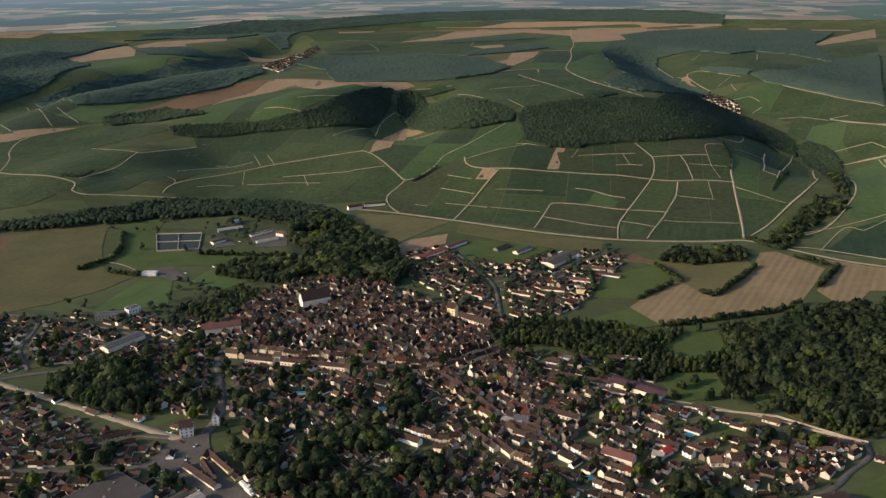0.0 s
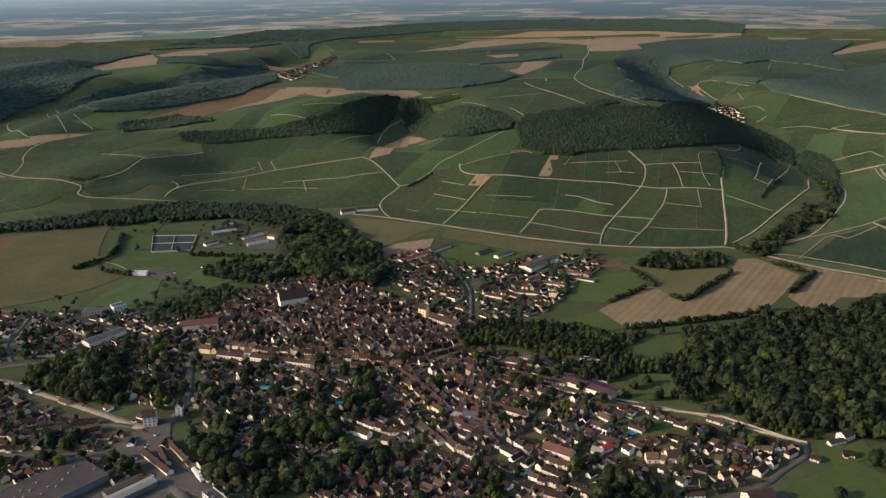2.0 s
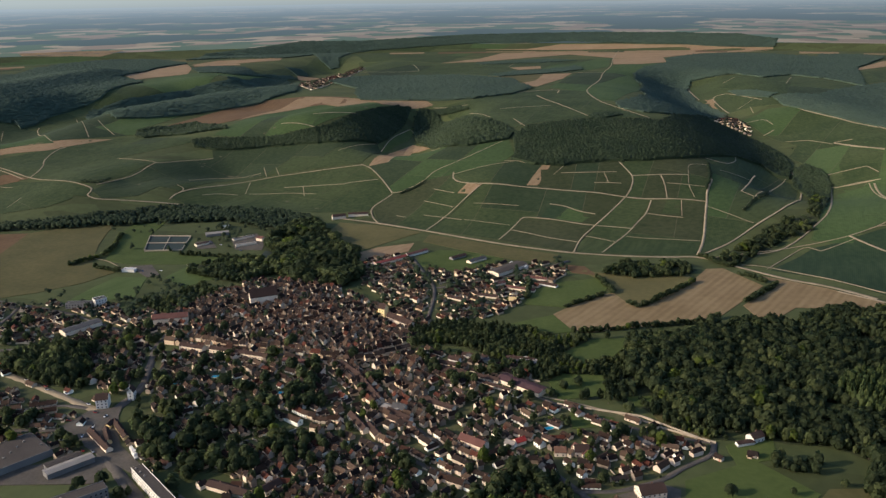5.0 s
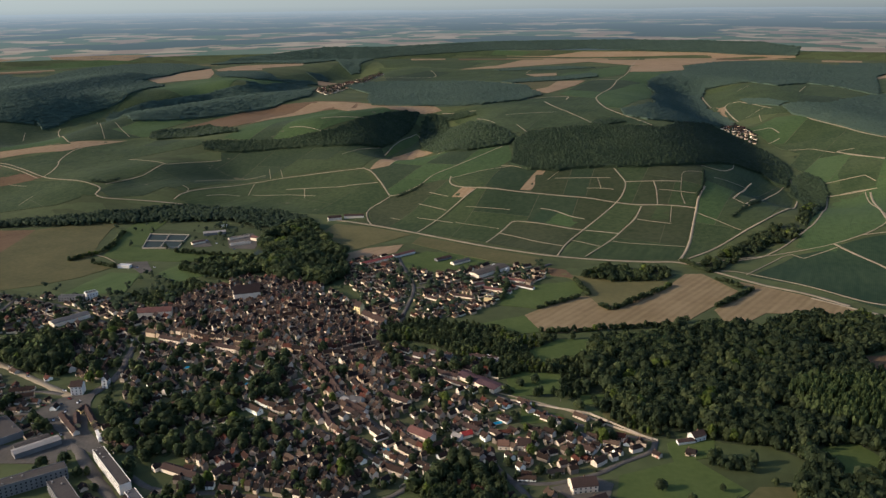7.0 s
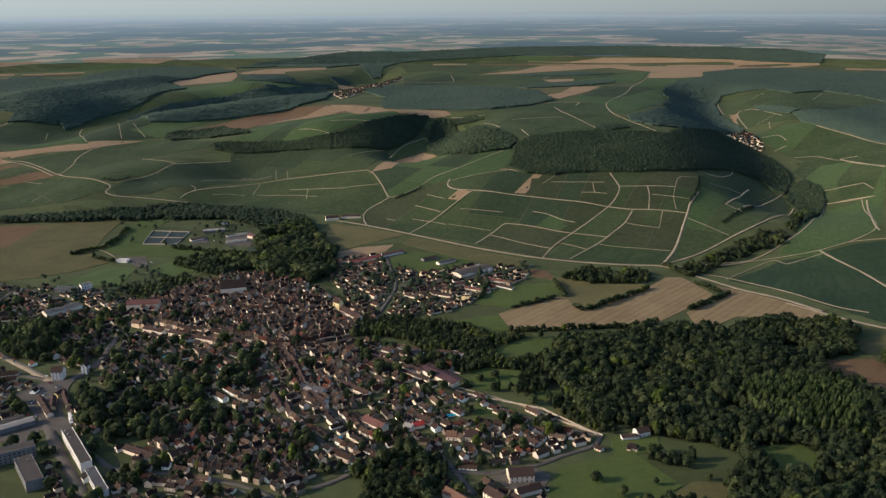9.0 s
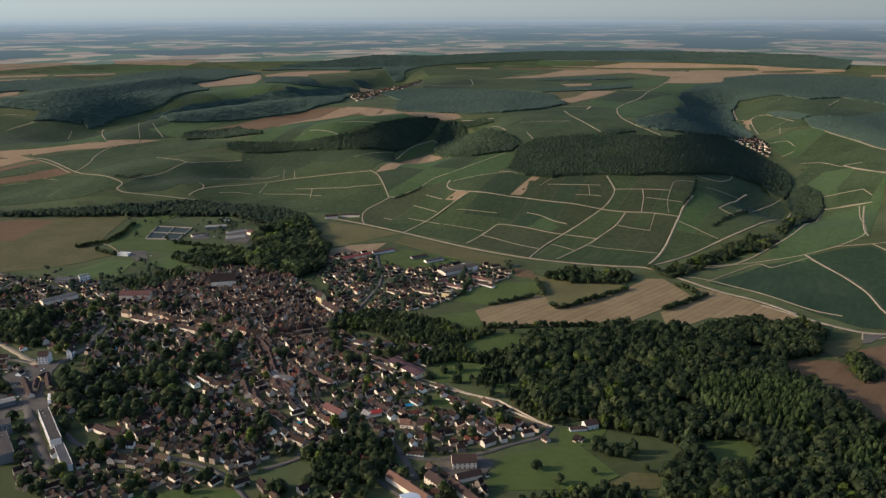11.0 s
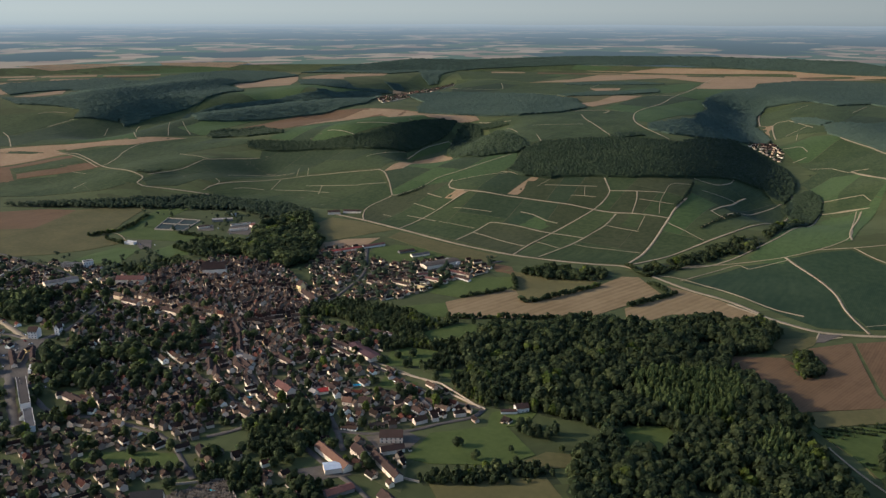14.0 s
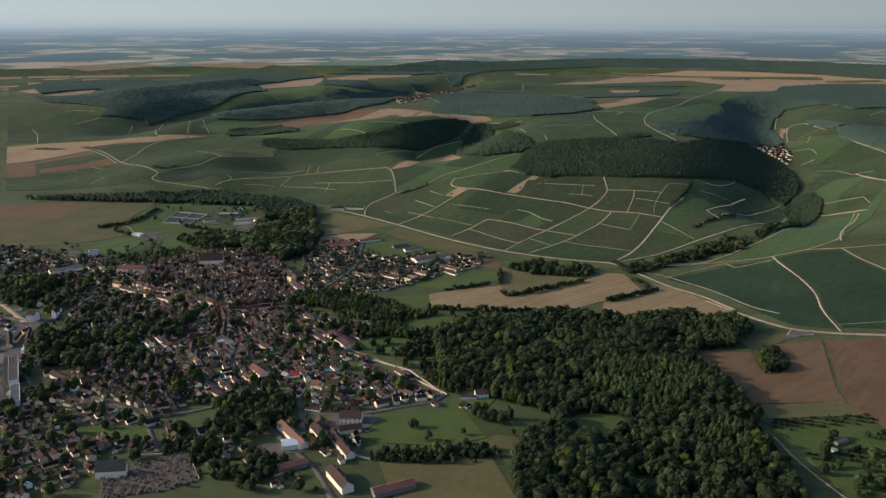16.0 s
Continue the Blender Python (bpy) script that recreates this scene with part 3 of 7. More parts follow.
def plant_woods():
    poplars = [w[1] for w in WOODS if w[0] == "poplar"]
    for k, (kind, poly, spacing, tall) in enumerate(WOODS):
        r = np.random.RandomState(100 + k)
        if kind == "mixed" and sum(p[1] for p in poly) / len(poly) < 1000:
            spacing, tall = spacing * 0.66, tall * 0.78
        if kind == "park":
            spacing, tall = spacing * 0.78, tall * 0.80
        px, py = [p[0] for p in poly], [p[1] for p in poly]
        gx, gy = np.meshgrid(np.arange(min(px), max(px), spacing), np.arange(min(py), max(py), spacing * 0.9))
        jit = 0.28 if kind == "poplar" else 0.48
        gx = gx + (np.arange(gx.shape[0]) % 2)[:, None] * spacing / 2
        x, y = (gx + r.uniform(-jit, jit, gx.shape) * spacing).ravel(), (gy + r.uniform(-jit, jit, gx.shape) * spacing).ravel()
        c = cover(x, y)
        ok = inside(poly, x, y) & ~np.isin(c, (1, 3, 4, 6)) & (r.uniform(size=len(x)) > 0.03)
        if kind != "poplar":
            for q in poplars:
                ok &= ~inside(q, x, y)
        x, y = x[ok], y[ok]
        if not len(x):
            continue
        near = np.array([noise.noise(Vector((a * 0.016, b * 0.016, k))) + 0.6 * noise.noise(Vector((a * 0.05, b * 0.05, k))) for a, b in zip(x, y)])
        far = y.mean()
        if far < 1250 and kind != "poplar":
            keep = near > (0.16 if kind == "park" else -0.5)
            x, y, near = x[keep], y[keep], near[keep]
            h = tall * (1.0 + 0.36 * near + r.uniform(-0.42, 0.30, len(x)))
            big = np.where(r.uniform(size=len(x)) < 0.16, 1.1 if kind == "park" else 1.35, 1.0)
            rad = h * big * r.uniform(0.34, 0.54, len(x)) * (0.95 if kind == "park" else spacing / 7.0)
            h = h * (0.75 + 0.25 * big)
        elif kind == "poplar":
            h = tall * (1 + 0.12 * near + r.uniform(-0.12, 0.12, len(x)))
            rad = h * r.uniform(0.13, 0.19, len(x))
        else:
            h = tall * (1 + 0.10 * near + r.uniform(-0.10, 0.10, len(x)))
            rad = spacing * r.uniform(0.52, 0.74, len(x))
        grove("wood", "row-planted light green poplars" if kind == "poplar" else "dense green broadleaf wood with an uneven canopy", np.column_stack([x, y, h, rad]), k, "wood", POPLAR if kind == "poplar" else None)


HEDGES = []


def hedge(line):
    HEDGES.append(line)


def plant_hedges():
    for k, line in enumerate(HEDGES):
        r = np.random.RandomState(300 + k)
        p = resample(line, 4.2)
        n = len(p)
        grove("hedge", "dark green field hedge of bushes and small trees", np.column_stack([p + r.uniform(-1.2, 1.2, (n, 2)), r.uniform(3.0, 8.0, n), r.uniform(2.2, 3.6, n)]), k, "hedge")



# ---- parcels, roads and woods ----
road("track", 3.0, [(709, 899), (692, 964), (688, 1023), (673, 1078), (649, 1136), (636, 1173)])
road("track", 1.7, [(432, 1104), (515, 1141), (575, 1159), (636, 1173), (693, 1201), (734, 1243), (748, 1348), (775, 1487)])
road("track", 1.7, [(681, 1195), (738, 1196), (790, 1213)])
road("track", 1.7, [(730, 1196), (749, 1155), (780, 1117)])
road("track", 1.3, [(491, 1055), (567, 1157), (584, 1131)])
road("track", 1.3, [(584, 1131), (638, 1161)])
road("track", 1.1, [(708, 922), (761, 945)])
road("avenue", 5.0, [(-144, 1290), (-76, 1263), (11, 1218), (131, 1152), (227, 1115), (301, 1103), (365, 1101), (413, 1108), (461, 1057), (505, 1014), (548, 986), (590, 941)])
road("avenue", 5.0, [(553, 968), (609, 918), (654, 890), (703, 892), (756, 903)])
road("track", 2.0, [(461, 1071), (485, 1071), (558, 1017), (609, 956), (642, 941)])
road("track", 2.0, [(654, 890), (647, 862), (678, 883)])
road("avenue", 7.5, [(-455, 721), (-414, 703), (-347, 669), (-267, 628), (-206, 595)])
mark([(-455, 721), (-347, 669), (-267, 628), (-206, 595), (-212, 586), (-272, 618), (-352, 659), (-460, 711)], 1)
road("asphalt", 8.0, [(-202, 591), (-193, 645), (-209, 698), (-223, 745), (-224, 781)])
road("asphalt", 9.0, [(-202, 591), (-202, 567), (-185, 544), (-159, 508)])
road("asphalt", 6.0, [(-418, 711), (-392, 723), (-357, 730)])
road("asphalt", 5.5, [(-19, 721), (10, 681), (29, 650), (47, 621), (67, 600), (85, 584), (103, 562)])
road("asphalt", 6.0, [(-75, 733), (-19, 721), (19, 742), (56, 772)])
road("asphalt", 5.0, [(108, 459), (122, 472), (139, 496), (175, 525), (188, 538), (215, 502), (234, 472)])
road("asphalt", 5.0, [(210, 504), (242, 505), (277, 523), (297, 544), (325, 566), (328, 584)])
road("track", 2.0, [(328, 584), (299, 600), (263, 627), (220, 647), (186, 660)])
road("asphalt", 5.0, [(-529, 883), (-455, 861), (-406, 847), (-356, 828), (-296, 793), (-262, 774)])
road("asphalt", 5.0, [(-401, 731), (-433, 776), (-436, 818), (-443, 849)])
road("asphalt", 5.0, [(-216, 764), (-156, 750), (-105, 741), (-75, 733)])
road("asphalt", 5.0, [(-13, 875), (25, 840), (72, 819)])
road("asphalt", 5.0, [(59, 845), (58, 951), (21, 1047), (0, 1101)])
road("asphalt", 5.0, [(58, 951), (113, 982), (185, 1030), (229, 1076)])
road("asphalt", 9.0, [(-181, 541), (-139, 491), (-84, 439), (-62, 419)])
road("track", 1.8, [(683, 514), (660, 546), (644, 574), (631, 602)])
road("track", 1.5, [(-373, 991), (-421, 1036), (-451, 1048)])
road("asphalt", 4.0, [(171, 668), (216, 632), (283, 595), (330, 584)])
road("asphalt", 5.0, [(313, 375), (277, 415), (226, 448), (184, 479), (127, 509), (39, 567)])
road("asphalt", 5.0, [(-103, 483), (-59, 455), (-3, 462), (74, 451), (137, 394)])
road("asphalt", 5.0, [(-291, 593), (-252, 609), (-227, 604)])
road("asphalt", 5.0, [(-342, 558), (-298, 557), (-236, 563), (-202, 567)])
field("mown_stubble", [(304, 900), (335, 935), (385, 1002), (411, 1052), (434, 1056), (449, 1026), (469, 987), (430, 928), (392, 874), (352, 854), (294, 836), (243, 817), (225, 818), (203, 870), (225, 899), (265, 942), (279, 948), (294, 908)])
field("mown_stubble", [(428, 914), (445, 938), (477, 972), (489, 996), (475, 1027), (504, 1010), (546, 978), (588, 933), (604, 909), (544, 910), (487, 910), (463, 881), (434, 877)])
field("dry_meadow", [(227, 1054), (263, 1028), (308, 1017), (383, 1028), (385, 1002), (335, 935), (304, 900), (294, 908), (279, 948), (263, 1004)])
field("meadow", [(178, 949), (212, 984), (263, 1004), (275, 970), (265, 942), (218, 894), (169, 901)])
field("meadow", [(150, 835), (203, 868), (225, 818), (192, 809)])
field("earth", [(218, 1061), (250, 1052), (263, 1016), (232, 1024)])
field("meadow", [(210, 759), (244, 800), (280, 805), (276, 751), (221, 731)])
field("meadow", [(194, 691), (207, 709), (248, 709), (249, 666), (203, 653)])
field("dry_meadow", [(-620, 1165), (-509, 1252), (-497, 1183), (-477, 1115), (-451, 1048), (-431, 1006), (-389, 989), (-410, 943), (-451, 902), (-487, 880), (-561, 817), (-707, 988), (-598, 1033)])
field("earth", [(-793, 1089), (-686, 1154), (-620, 1165), (-596, 1030), (-700, 980)])
field("meadow", [(-473, 1169), (-478, 1233), (-430, 1253), (-420, 1169), (-392, 1084), (-215, 1080), (-198, 1050), (-308, 1029), (-392, 1026), (-429, 1041)])
field("pitch", [(-299, 1019), (-238, 973), (-270, 935), (-311, 973)])
field("pitch", [(-396, 863), (-389, 923), (-378, 969), (-335, 970), (-317, 893)])
field("dry_meadow", [(-146, 1185), (-136, 1264), (-72, 1249), (5, 1211), (-65, 1116), (-88, 1104), (-124, 1131)])
field("dry_meadow", [(20, 1199), (132, 1143), (216, 1104), (206, 1067), (156, 1076), (94, 1108), (14, 1159)])
field("meadow", [(22, 1041), (75, 1022), (113, 1043), (139, 1080), (94, 1108), (44, 1119), (17, 1086)])
field("stubble", [(-82, 1084), (-50, 1125), (2, 1151), (-1, 1107), (-37, 1078), (-62, 1057)])
field("dry_meadow", [(320, 443), (407, 481), (446, 424), (357, 391)])
field("meadow", [(295, 525), (355, 560), (374, 536), (392, 514), (369, 489), (312, 474), (289, 476)])
field("earth", [(548, 788), (610, 802), (619, 756), (639, 752), (651, 791), (637, 837), (686, 868), (691, 730), (699, 703), (612, 666), (574, 687)])
field("earth", [(690, 867), (755, 896), (835, 918), (783, 641), (738, 635), (716, 655), (699, 703), (695, 745)])
field("dry_meadow", [(614, 664), (694, 701), (716, 680), (627, 638)])
field("dry_meadow", [(653, 588), (722, 621), (732, 586), (661, 558)])
field("earth", [(689, 640), (727, 659), (730, 641), (692, 620)])
field("vines", [(665, 555), (726, 580), (728, 561), (672, 539)])
field("stubble", [(638, 607), (679, 627), (679, 608), (649, 594)])
field("dry_meadow", [(591, 849), (654, 879), (644, 848), (610, 807)])
field("meadow", [(622, 633), (715, 673), (726, 653), (732, 536), (683, 518), (649, 592)])
field("meadow", [(450, 574), (467, 591), (495, 601), (508, 579), (496, 541), (464, 530)])
field("meadow", [(545, 528), (565, 541), (576, 518), (572, 500), (556, 500)])
field("meadow", [(485, 523), (509, 535), (514, 520), (493, 506)])
field("dry_meadow", [(385, 501), (400, 522), (440, 526), (434, 508), (403, 493)])
field("meadow", [(337, 573), (347, 582), (376, 585), (376, 564), (340, 551)])
field("dry_meadow", [(285, 631), (311, 639), (333, 621), (337, 597), (318, 587), (295, 596)])
field("meadow", [(24, 404), (70, 419), (104, 426), (112, 408), (62, 390), (35, 386)])
field("meadow", [(337, 581), (355, 592), (378, 593), (376, 581), (338, 572)])
field("meadow", [(265, 664), (289, 668), (288, 648), (268, 644)])
field("meadow", [(212, 629), (250, 623), (252, 610), (213, 599)])
field("stubble", [(-2373, 2924), (-2188, 3122), (-1997, 3218), (-2235, 2963)])
field("stubble", [(-1945, 3314), (-1556, 3494), (-1616, 3393), (-1889, 3273)])
field("earth", [(-2241, 3115), (-2108, 3252), (-1933, 3340), (-2115, 3180)])
field("stubble", [(-2418, 3045), (-2257, 3212), (-2102, 3285), (-2274, 3120)])
field("dry_meadow", [(-2505, 2879), (-2372, 3060), (-2232, 3141), (-2348, 2962)])
field("stubble", [(-1802, 3462), (-1491, 3654), (-1357, 3683), (-1626, 3515)])
field("stubble", [(-1952, 2220), (-1843, 2346), (-1642, 2352), (-1701, 2124)])
field("bright_vines", [(-1885, 3223), (-1733, 3347), (-1568, 3410), (-1760, 3250)])
field("deep_vines", [(495, 1051), (576, 1144), (634, 1162), (649, 1132), (672, 1073), (685, 1023), (689, 964), (704, 907), (654, 907), (609, 949), (558, 1015)])
field("deep_vines", [(642, 1168), (684, 1184), (726, 1189), (749, 1146), (779, 1109), (825, 1086), (802, 932), (712, 914), (696, 965), (692, 1024), (677, 1078), (653, 1136)])
wood("mixed", [(-792, 1153), (-711, 1189), (-624, 1220), (-532, 1274), (-442, 1346), (-270, 1325), (-196, 1293), (-147, 1205), (-167, 1178), (-265, 1232), (-329, 1263), (-404, 1245), (-506, 1218), (-601, 1184)], 7.2, 10.1)
wood("mixed", [(-206, 1059), (-226, 1181), (-185, 1262), (-135, 1182), (-70, 1072), (-45, 998), (-64, 945), (-116, 957), (-163, 994)], 6.8, 10.9)
wood("mixed", [(-293, 990), (-276, 1055), (-200, 1045), (-171, 993), (-195, 951)], 7.2, 8.6)
wood("mixed", [(-208, 925), (-249, 943), (-268, 916), (-310, 875), (-247, 830), (-222, 887)], 7.2, 8.6)
wood("mixed", [(42, 775), (43, 839), (63, 829), (137, 828), (185, 817), (207, 783), (193, 741), (214, 708), (188, 690), (109, 768)], 6.4, 8.6)
wood("mixed", [(583, 896), (609, 873), (592, 811), (557, 791), (546, 723), (564, 671), (591, 634), (616, 585), (638, 537), (656, 483), (454, 409), (426, 464), (426, 521), (446, 565), (425, 586), (386, 588), (360, 599), (313, 615), (272, 708), (265, 765), (330, 810), (393, 842), (460, 858), (511, 887), (551, 890)], 8.0, 13.7)
wood("mixed", [(616, 806), (637, 823), (652, 766), (622, 742)], 7.0, 9.4)
wood("mixed", [(431, 1095), (463, 1078), (501, 1127), (549, 1183), (594, 1208), (622, 1264), (681, 1435), (672, 1457), (609, 1280), (560, 1247), (511, 1196), (463, 1141)], 7.2, 7.8)
wood("mixed", [(270, 1022), (309, 1074), (371, 1070), (400, 1048), (375, 1015), (308, 1005)], 6.4, 7.8)
wood("mixed", [(-367, 718), (-313, 743), (-261, 684), (-252, 640), (-297, 648), (-366, 661)], 6.8, 10.1)
wood("mixed", [(144, 492), (165, 530), (185, 520), (203, 461), (149, 453)], 6.8, 10.1)
wood("mixed", [(308, 447), (366, 497), (407, 496), (421, 475), (379, 460), (316, 440)], 8.0, 7.8)
wood("mixed", [(-357, 683), (-345, 728), (-295, 739), (-267, 670), (-289, 650)], 7.2, 14.0)
wood("mixed", [(183, 779), (206, 796), (275, 806), (331, 818), (331, 660), (347, 590), (323, 590), (294, 614), (273, 651), (251, 658), (219, 655), (184, 717)], 6.8, 8.2)
wood("park", [(327, 556), (342, 593), (403, 623), (435, 612), (419, 519), (382, 529), (365, 535)], 8.5, 9.4)
wood("mixed", [(144, 478), (169, 518), (202, 523), (214, 475), (181, 445), (154, 447)], 6.8, 9.4)
wood("mixed", [(131, 405), (164, 428), (195, 415), (189, 388), (152, 378)], 6.8, 7.8)
wood("poplar", [(456, 681), (486, 715), (555, 725), (564, 669), (546, 622), (506, 614), (470, 634)], 6.4, 15.0)
wood("poplar", [(565, 576), (597, 610), (616, 567), (612, 521), (581, 539)], 6.4, 15.0)
wood("park", [(-175, 586), (-139, 616), (-89, 611), (-37, 571), (-16, 586), (-4, 544), (-12, 503), (-50, 498), (-92, 510), (-138, 534)], 7.6, 11.7)
wood("park", [(-159, 592), (-92, 636), (-47, 598), (-40, 542), (-61, 501), (-128, 502)], 7.6, 11.7)
wood("park", [(168, 398), (226, 429), (280, 390), (259, 365), (206, 368)], 9.5, 10.1)
wood("park", [(55, 569), (77, 583), (89, 558), (90, 519), (69, 525)], 7.6, 10.1)
wood("park", [(114, 641), (138, 677), (163, 661), (159, 618), (128, 613)], 7.6, 10.9)
wood("park", [(144, 492), (165, 530), (185, 520), (203, 461), (149, 453)], 7.6, 13.3)
wood("park", [(-78, 680), (-37, 687), (3, 625), (-40, 618)], 7.6, 10.1)
wood("mixed", [(557, 741), (573, 728), (595, 680), (620, 619), (602, 616), (576, 659), (557, 698)], 7.5, 15.0)
wood("mixed", [(570, 894), (590, 896), (609, 866), (593, 812), (569, 804)], 7.5, 14.0)
road("track", 2.6, [(34, 1468), (35, 1437), (46, 1414), (64, 1397), (91, 1385), (154, 1368), (203, 1364), (252, 1355), (286, 1350), (332, 1333), (366, 1326), (403, 1328), (439, 1325), (459, 1321)])
road("track", 3.8, [(411, 1114), (425, 1158), (438, 1208), (446, 1248), (454, 1288), (462, 1324), (467, 1353), (477, 1384), (486, 1412)])
road("track", 2.2, [(11, 1219), (30, 1271), (59, 1331), (90, 1383)])
road("track", 2.0, [(128, 1174), (145, 1221), (156, 1249), (163, 1269), (210, 1259), (257, 1240), (279, 1235), (310, 1230), (333, 1225)])
road("track", 2.2, [(237, 1111), (246, 1161), (256, 1196), (279, 1241), (310, 1295), (332, 1333), (343, 1359), (350, 1390), (351, 1410), (343, 1436), (333, 1470)])
road("track", 2.0, [(278, 1116), (297, 1159), (323, 1207), (341, 1245), (360, 1278), (372, 1321)])
road("track", 1.6, [(145, 1219), (169, 1207), (206, 1184), (246, 1167)])
road("track", 1.4, [(258, 1194), (280, 1184), (301, 1170)])
road("track", 1.1, [(321, 1195), (344, 1188), (386, 1186), (427, 1182)])
road("track", 1.8, [(126, 1495), (148, 1490), (170, 1471), (197, 1468)])
road("track", 1.8, [(233, 1476), (300, 1479), (341, 1473), (381, 1480), (448, 1499)])
road("track", 1.8, [(351, 1410), (398, 1414), (447, 1419)])
road("track", 1.7, [(399, 1412), (402, 1382), (399, 1329)])
road("track", 1.5, [(228, 1425), (280, 1426), (325, 1426)])
road("track", 1.3, [(284, 1385), (310, 1385), (329, 1381)])
road("track", 1.0, [(303, 1426), (308, 1385)])
road("track", 1.9, [(207, 1312), (231, 1305), (255, 1285), (279, 1276)])
road("track", 1.1, [(362, 1278), (386, 1271), (415, 1265)])
road("track", 1.0, [(447, 1419), (454, 1469), (493, 1485)])
road("track", 1.4, [(4, 1401), (43, 1367)])
road("track", 1.3, [(-8, 1355), (46, 1316)])
road("track", 1.5, [(-1, 1295), (64, 1266)])
road("track", 1.2, [(-48, 1299), (-30, 1289)])
road("track", 0.8, [(80, 1321), (155, 1307)])
road("track", 0.8, [(69, 1266), (143, 1238)])
road("track", 1.1, [(406, 1382), (443, 1378), (467, 1376)])
road("track", 1.0, [(421, 1323), (414, 1269)])
road("track", 0.9, [(447, 1419), (441, 1375), (444, 1333)])
road("track", 0.9, [(215, 1417), (234, 1456)])
road("track", 2.4, [(-155, 1551), (-132, 1530), (-100, 1470), (-71, 1405)])
road("track", 1.8, [(-71, 1405), (-58, 1403), (-36, 1425), (-18, 1447), (-4, 1488), (30, 1517), (59, 1548), (88, 1584), (118, 1625)])
road("track", 2.6, [(-70, 1257), (-86, 1290), (-97, 1328), (-94, 1353), (-79, 1380), (-70, 1400)])
road("track", 2.2, [(-154, 1548), (-205, 1542), (-263, 1537), (-321, 1530), (-373, 1507), (-415, 1465), (-454, 1420), (-469, 1391), (-471, 1366)])
road("track", 1.6, [(-289, 1470), (-253, 1468), (-169, 1462), (-167, 1467), (-108, 1472)])
road("track", 1.3, [(-251, 1467), (-237, 1419)])
road("track", 1.2, [(-348, 1441), (-280, 1444), (-217, 1427)])
road("track", 1.2, [(-364, 1499), (-355, 1440)])
road("track", 1.6, [(-483, 1625), (-527, 1581), (-558, 1536), (-567, 1535), (-670, 1584)])
road("track", 1.8, [(-567, 1535), (-573, 1471), (-591, 1437), (-605, 1399), (-614, 1383)])
road("track", 2.6, [(-981, 1565), (-936, 1558), (-851, 1494), (-784, 1450), (-730, 1425), (-640, 1378), (-614, 1366), (-608, 1351), (-609, 1334), (-587, 1324), (-538, 1336), (-472, 1350), (-437, 1358)])
road("track", 2.2, [(-784, 1450), (-786, 1483), (-801, 1532), (-821, 1566), (-836, 1615), (-840, 1656), (-832, 1677)])
road("track", 2.4, [(-882, 1709), (-915, 1744), (-1059, 1945), (-1068, 1974)])
road("track", 1.4, [(-1027, 2083), (-855, 1810), (-821, 1758)])
road("track", 1.4, [(-863, 1888), (-816, 1833), (-778, 1792)])
road("track", 1.4, [(-464, 1405), (-462, 1418), (-481, 1430)])
road("track", 1.5, [(-361, 1556), (-446, 1537), (-478, 1474)])
road("track", 1.1, [(-364, 1589), (-341, 1530)])
road("track", 1.0, [(-337, 1582), (-316, 1532)])
road("track", 1.2, [(-426, 1409), (-400, 1429), (-368, 1433)])
road("track", 2.0, [(-315, 1814), (-227, 1865)])
road("track", 1.6, [(-379, 1779), (-299, 1758)])
road("track", 1.8, [(-141, 1695), (-137, 1764), (-128, 1845), (-112, 1937), (-101, 1914)])
road("track", 1.4, [(-103, 1555), (-79, 1732), (11, 1640), (82, 1637), (116, 1650)])
road("track", 1.0, [(36, 1458), (90, 1478), (143, 1487)])
road("track", 1.0, [(-221, 1642), (-155, 1728)])
road("track", 2.4, [(187, 2166), (210, 2066), (247, 1970), (274, 1904), (300, 1842)])
road("track", 2.8, [(433, 1841), (413, 1875), (378, 1931), (341, 2022), (326, 2132), (320, 2274), (350, 2435), (385, 2598), (402, 2757), (450, 2987), (491, 3380), (549, 3764)])
road("track", 3.0, [(11, 2115), (107, 2203), (194, 2278), (252, 2297), (242, 2211)])
road("track", 2.0, [(136, 1809), (162, 1732)])
road("track", 1.8, [(29, 1968), (85, 1836)])
road("track", 2.2, [(-416, 2929), (-217, 2967), (-245, 3076), (-269, 3156)])
road("track", 2.0, [(-69, 2061), (-10, 2054), (19, 2051)])
road("track", 2.0, [(285, 2758), (403, 2775)])
road("track", 2.0, [(94, 3025), (115, 3192)])
road("track", 1.6, [(101, 1934), (220, 1968)])
road("track", 3.2, [(685, 2779), (671, 2747), (662, 2658), (657, 2530), (657, 2462)])
road("track", 2.8, [(731, 2447), (705, 2474), (687, 2432), (683, 2327), (682, 2189)])
road("track", 2.4, [(731, 2447), (750, 2343), (771, 2232)])
road("track", 4.0, [(811, 2087), (817, 2044), (842, 1992), (865, 1939), (877, 1858), (898, 1786)])
road("track", 2.8, [(800, 1752), (806, 1713), (823, 1663), (846, 1614)])
road("track", 2.4, [(800, 1752), (828, 1737)])
road("track", 2.0, [(726, 1569), (759, 1566), (794, 1556)])
road("track", 1.4, [(794, 1556), (801, 1517)])
road("track", 2.0, [(717, 1510), (761, 1498), (795, 1488)])
road("track", 3.0, [(781, 1479), (758, 1378), (733, 1268), (732, 1231)])
road("track", 2.2, [(705, 1939), (734, 1963)])
road("track", 2.0, [(739, 1993), (728, 2037), (688, 2027)])
road("track", 1.4, [(732, 1863), (770, 1831), (794, 1746)])
road("track", 1.4, [(723, 2114), (733, 2193)])
road("track", 1.4, [(706, 2209), (766, 2275)])
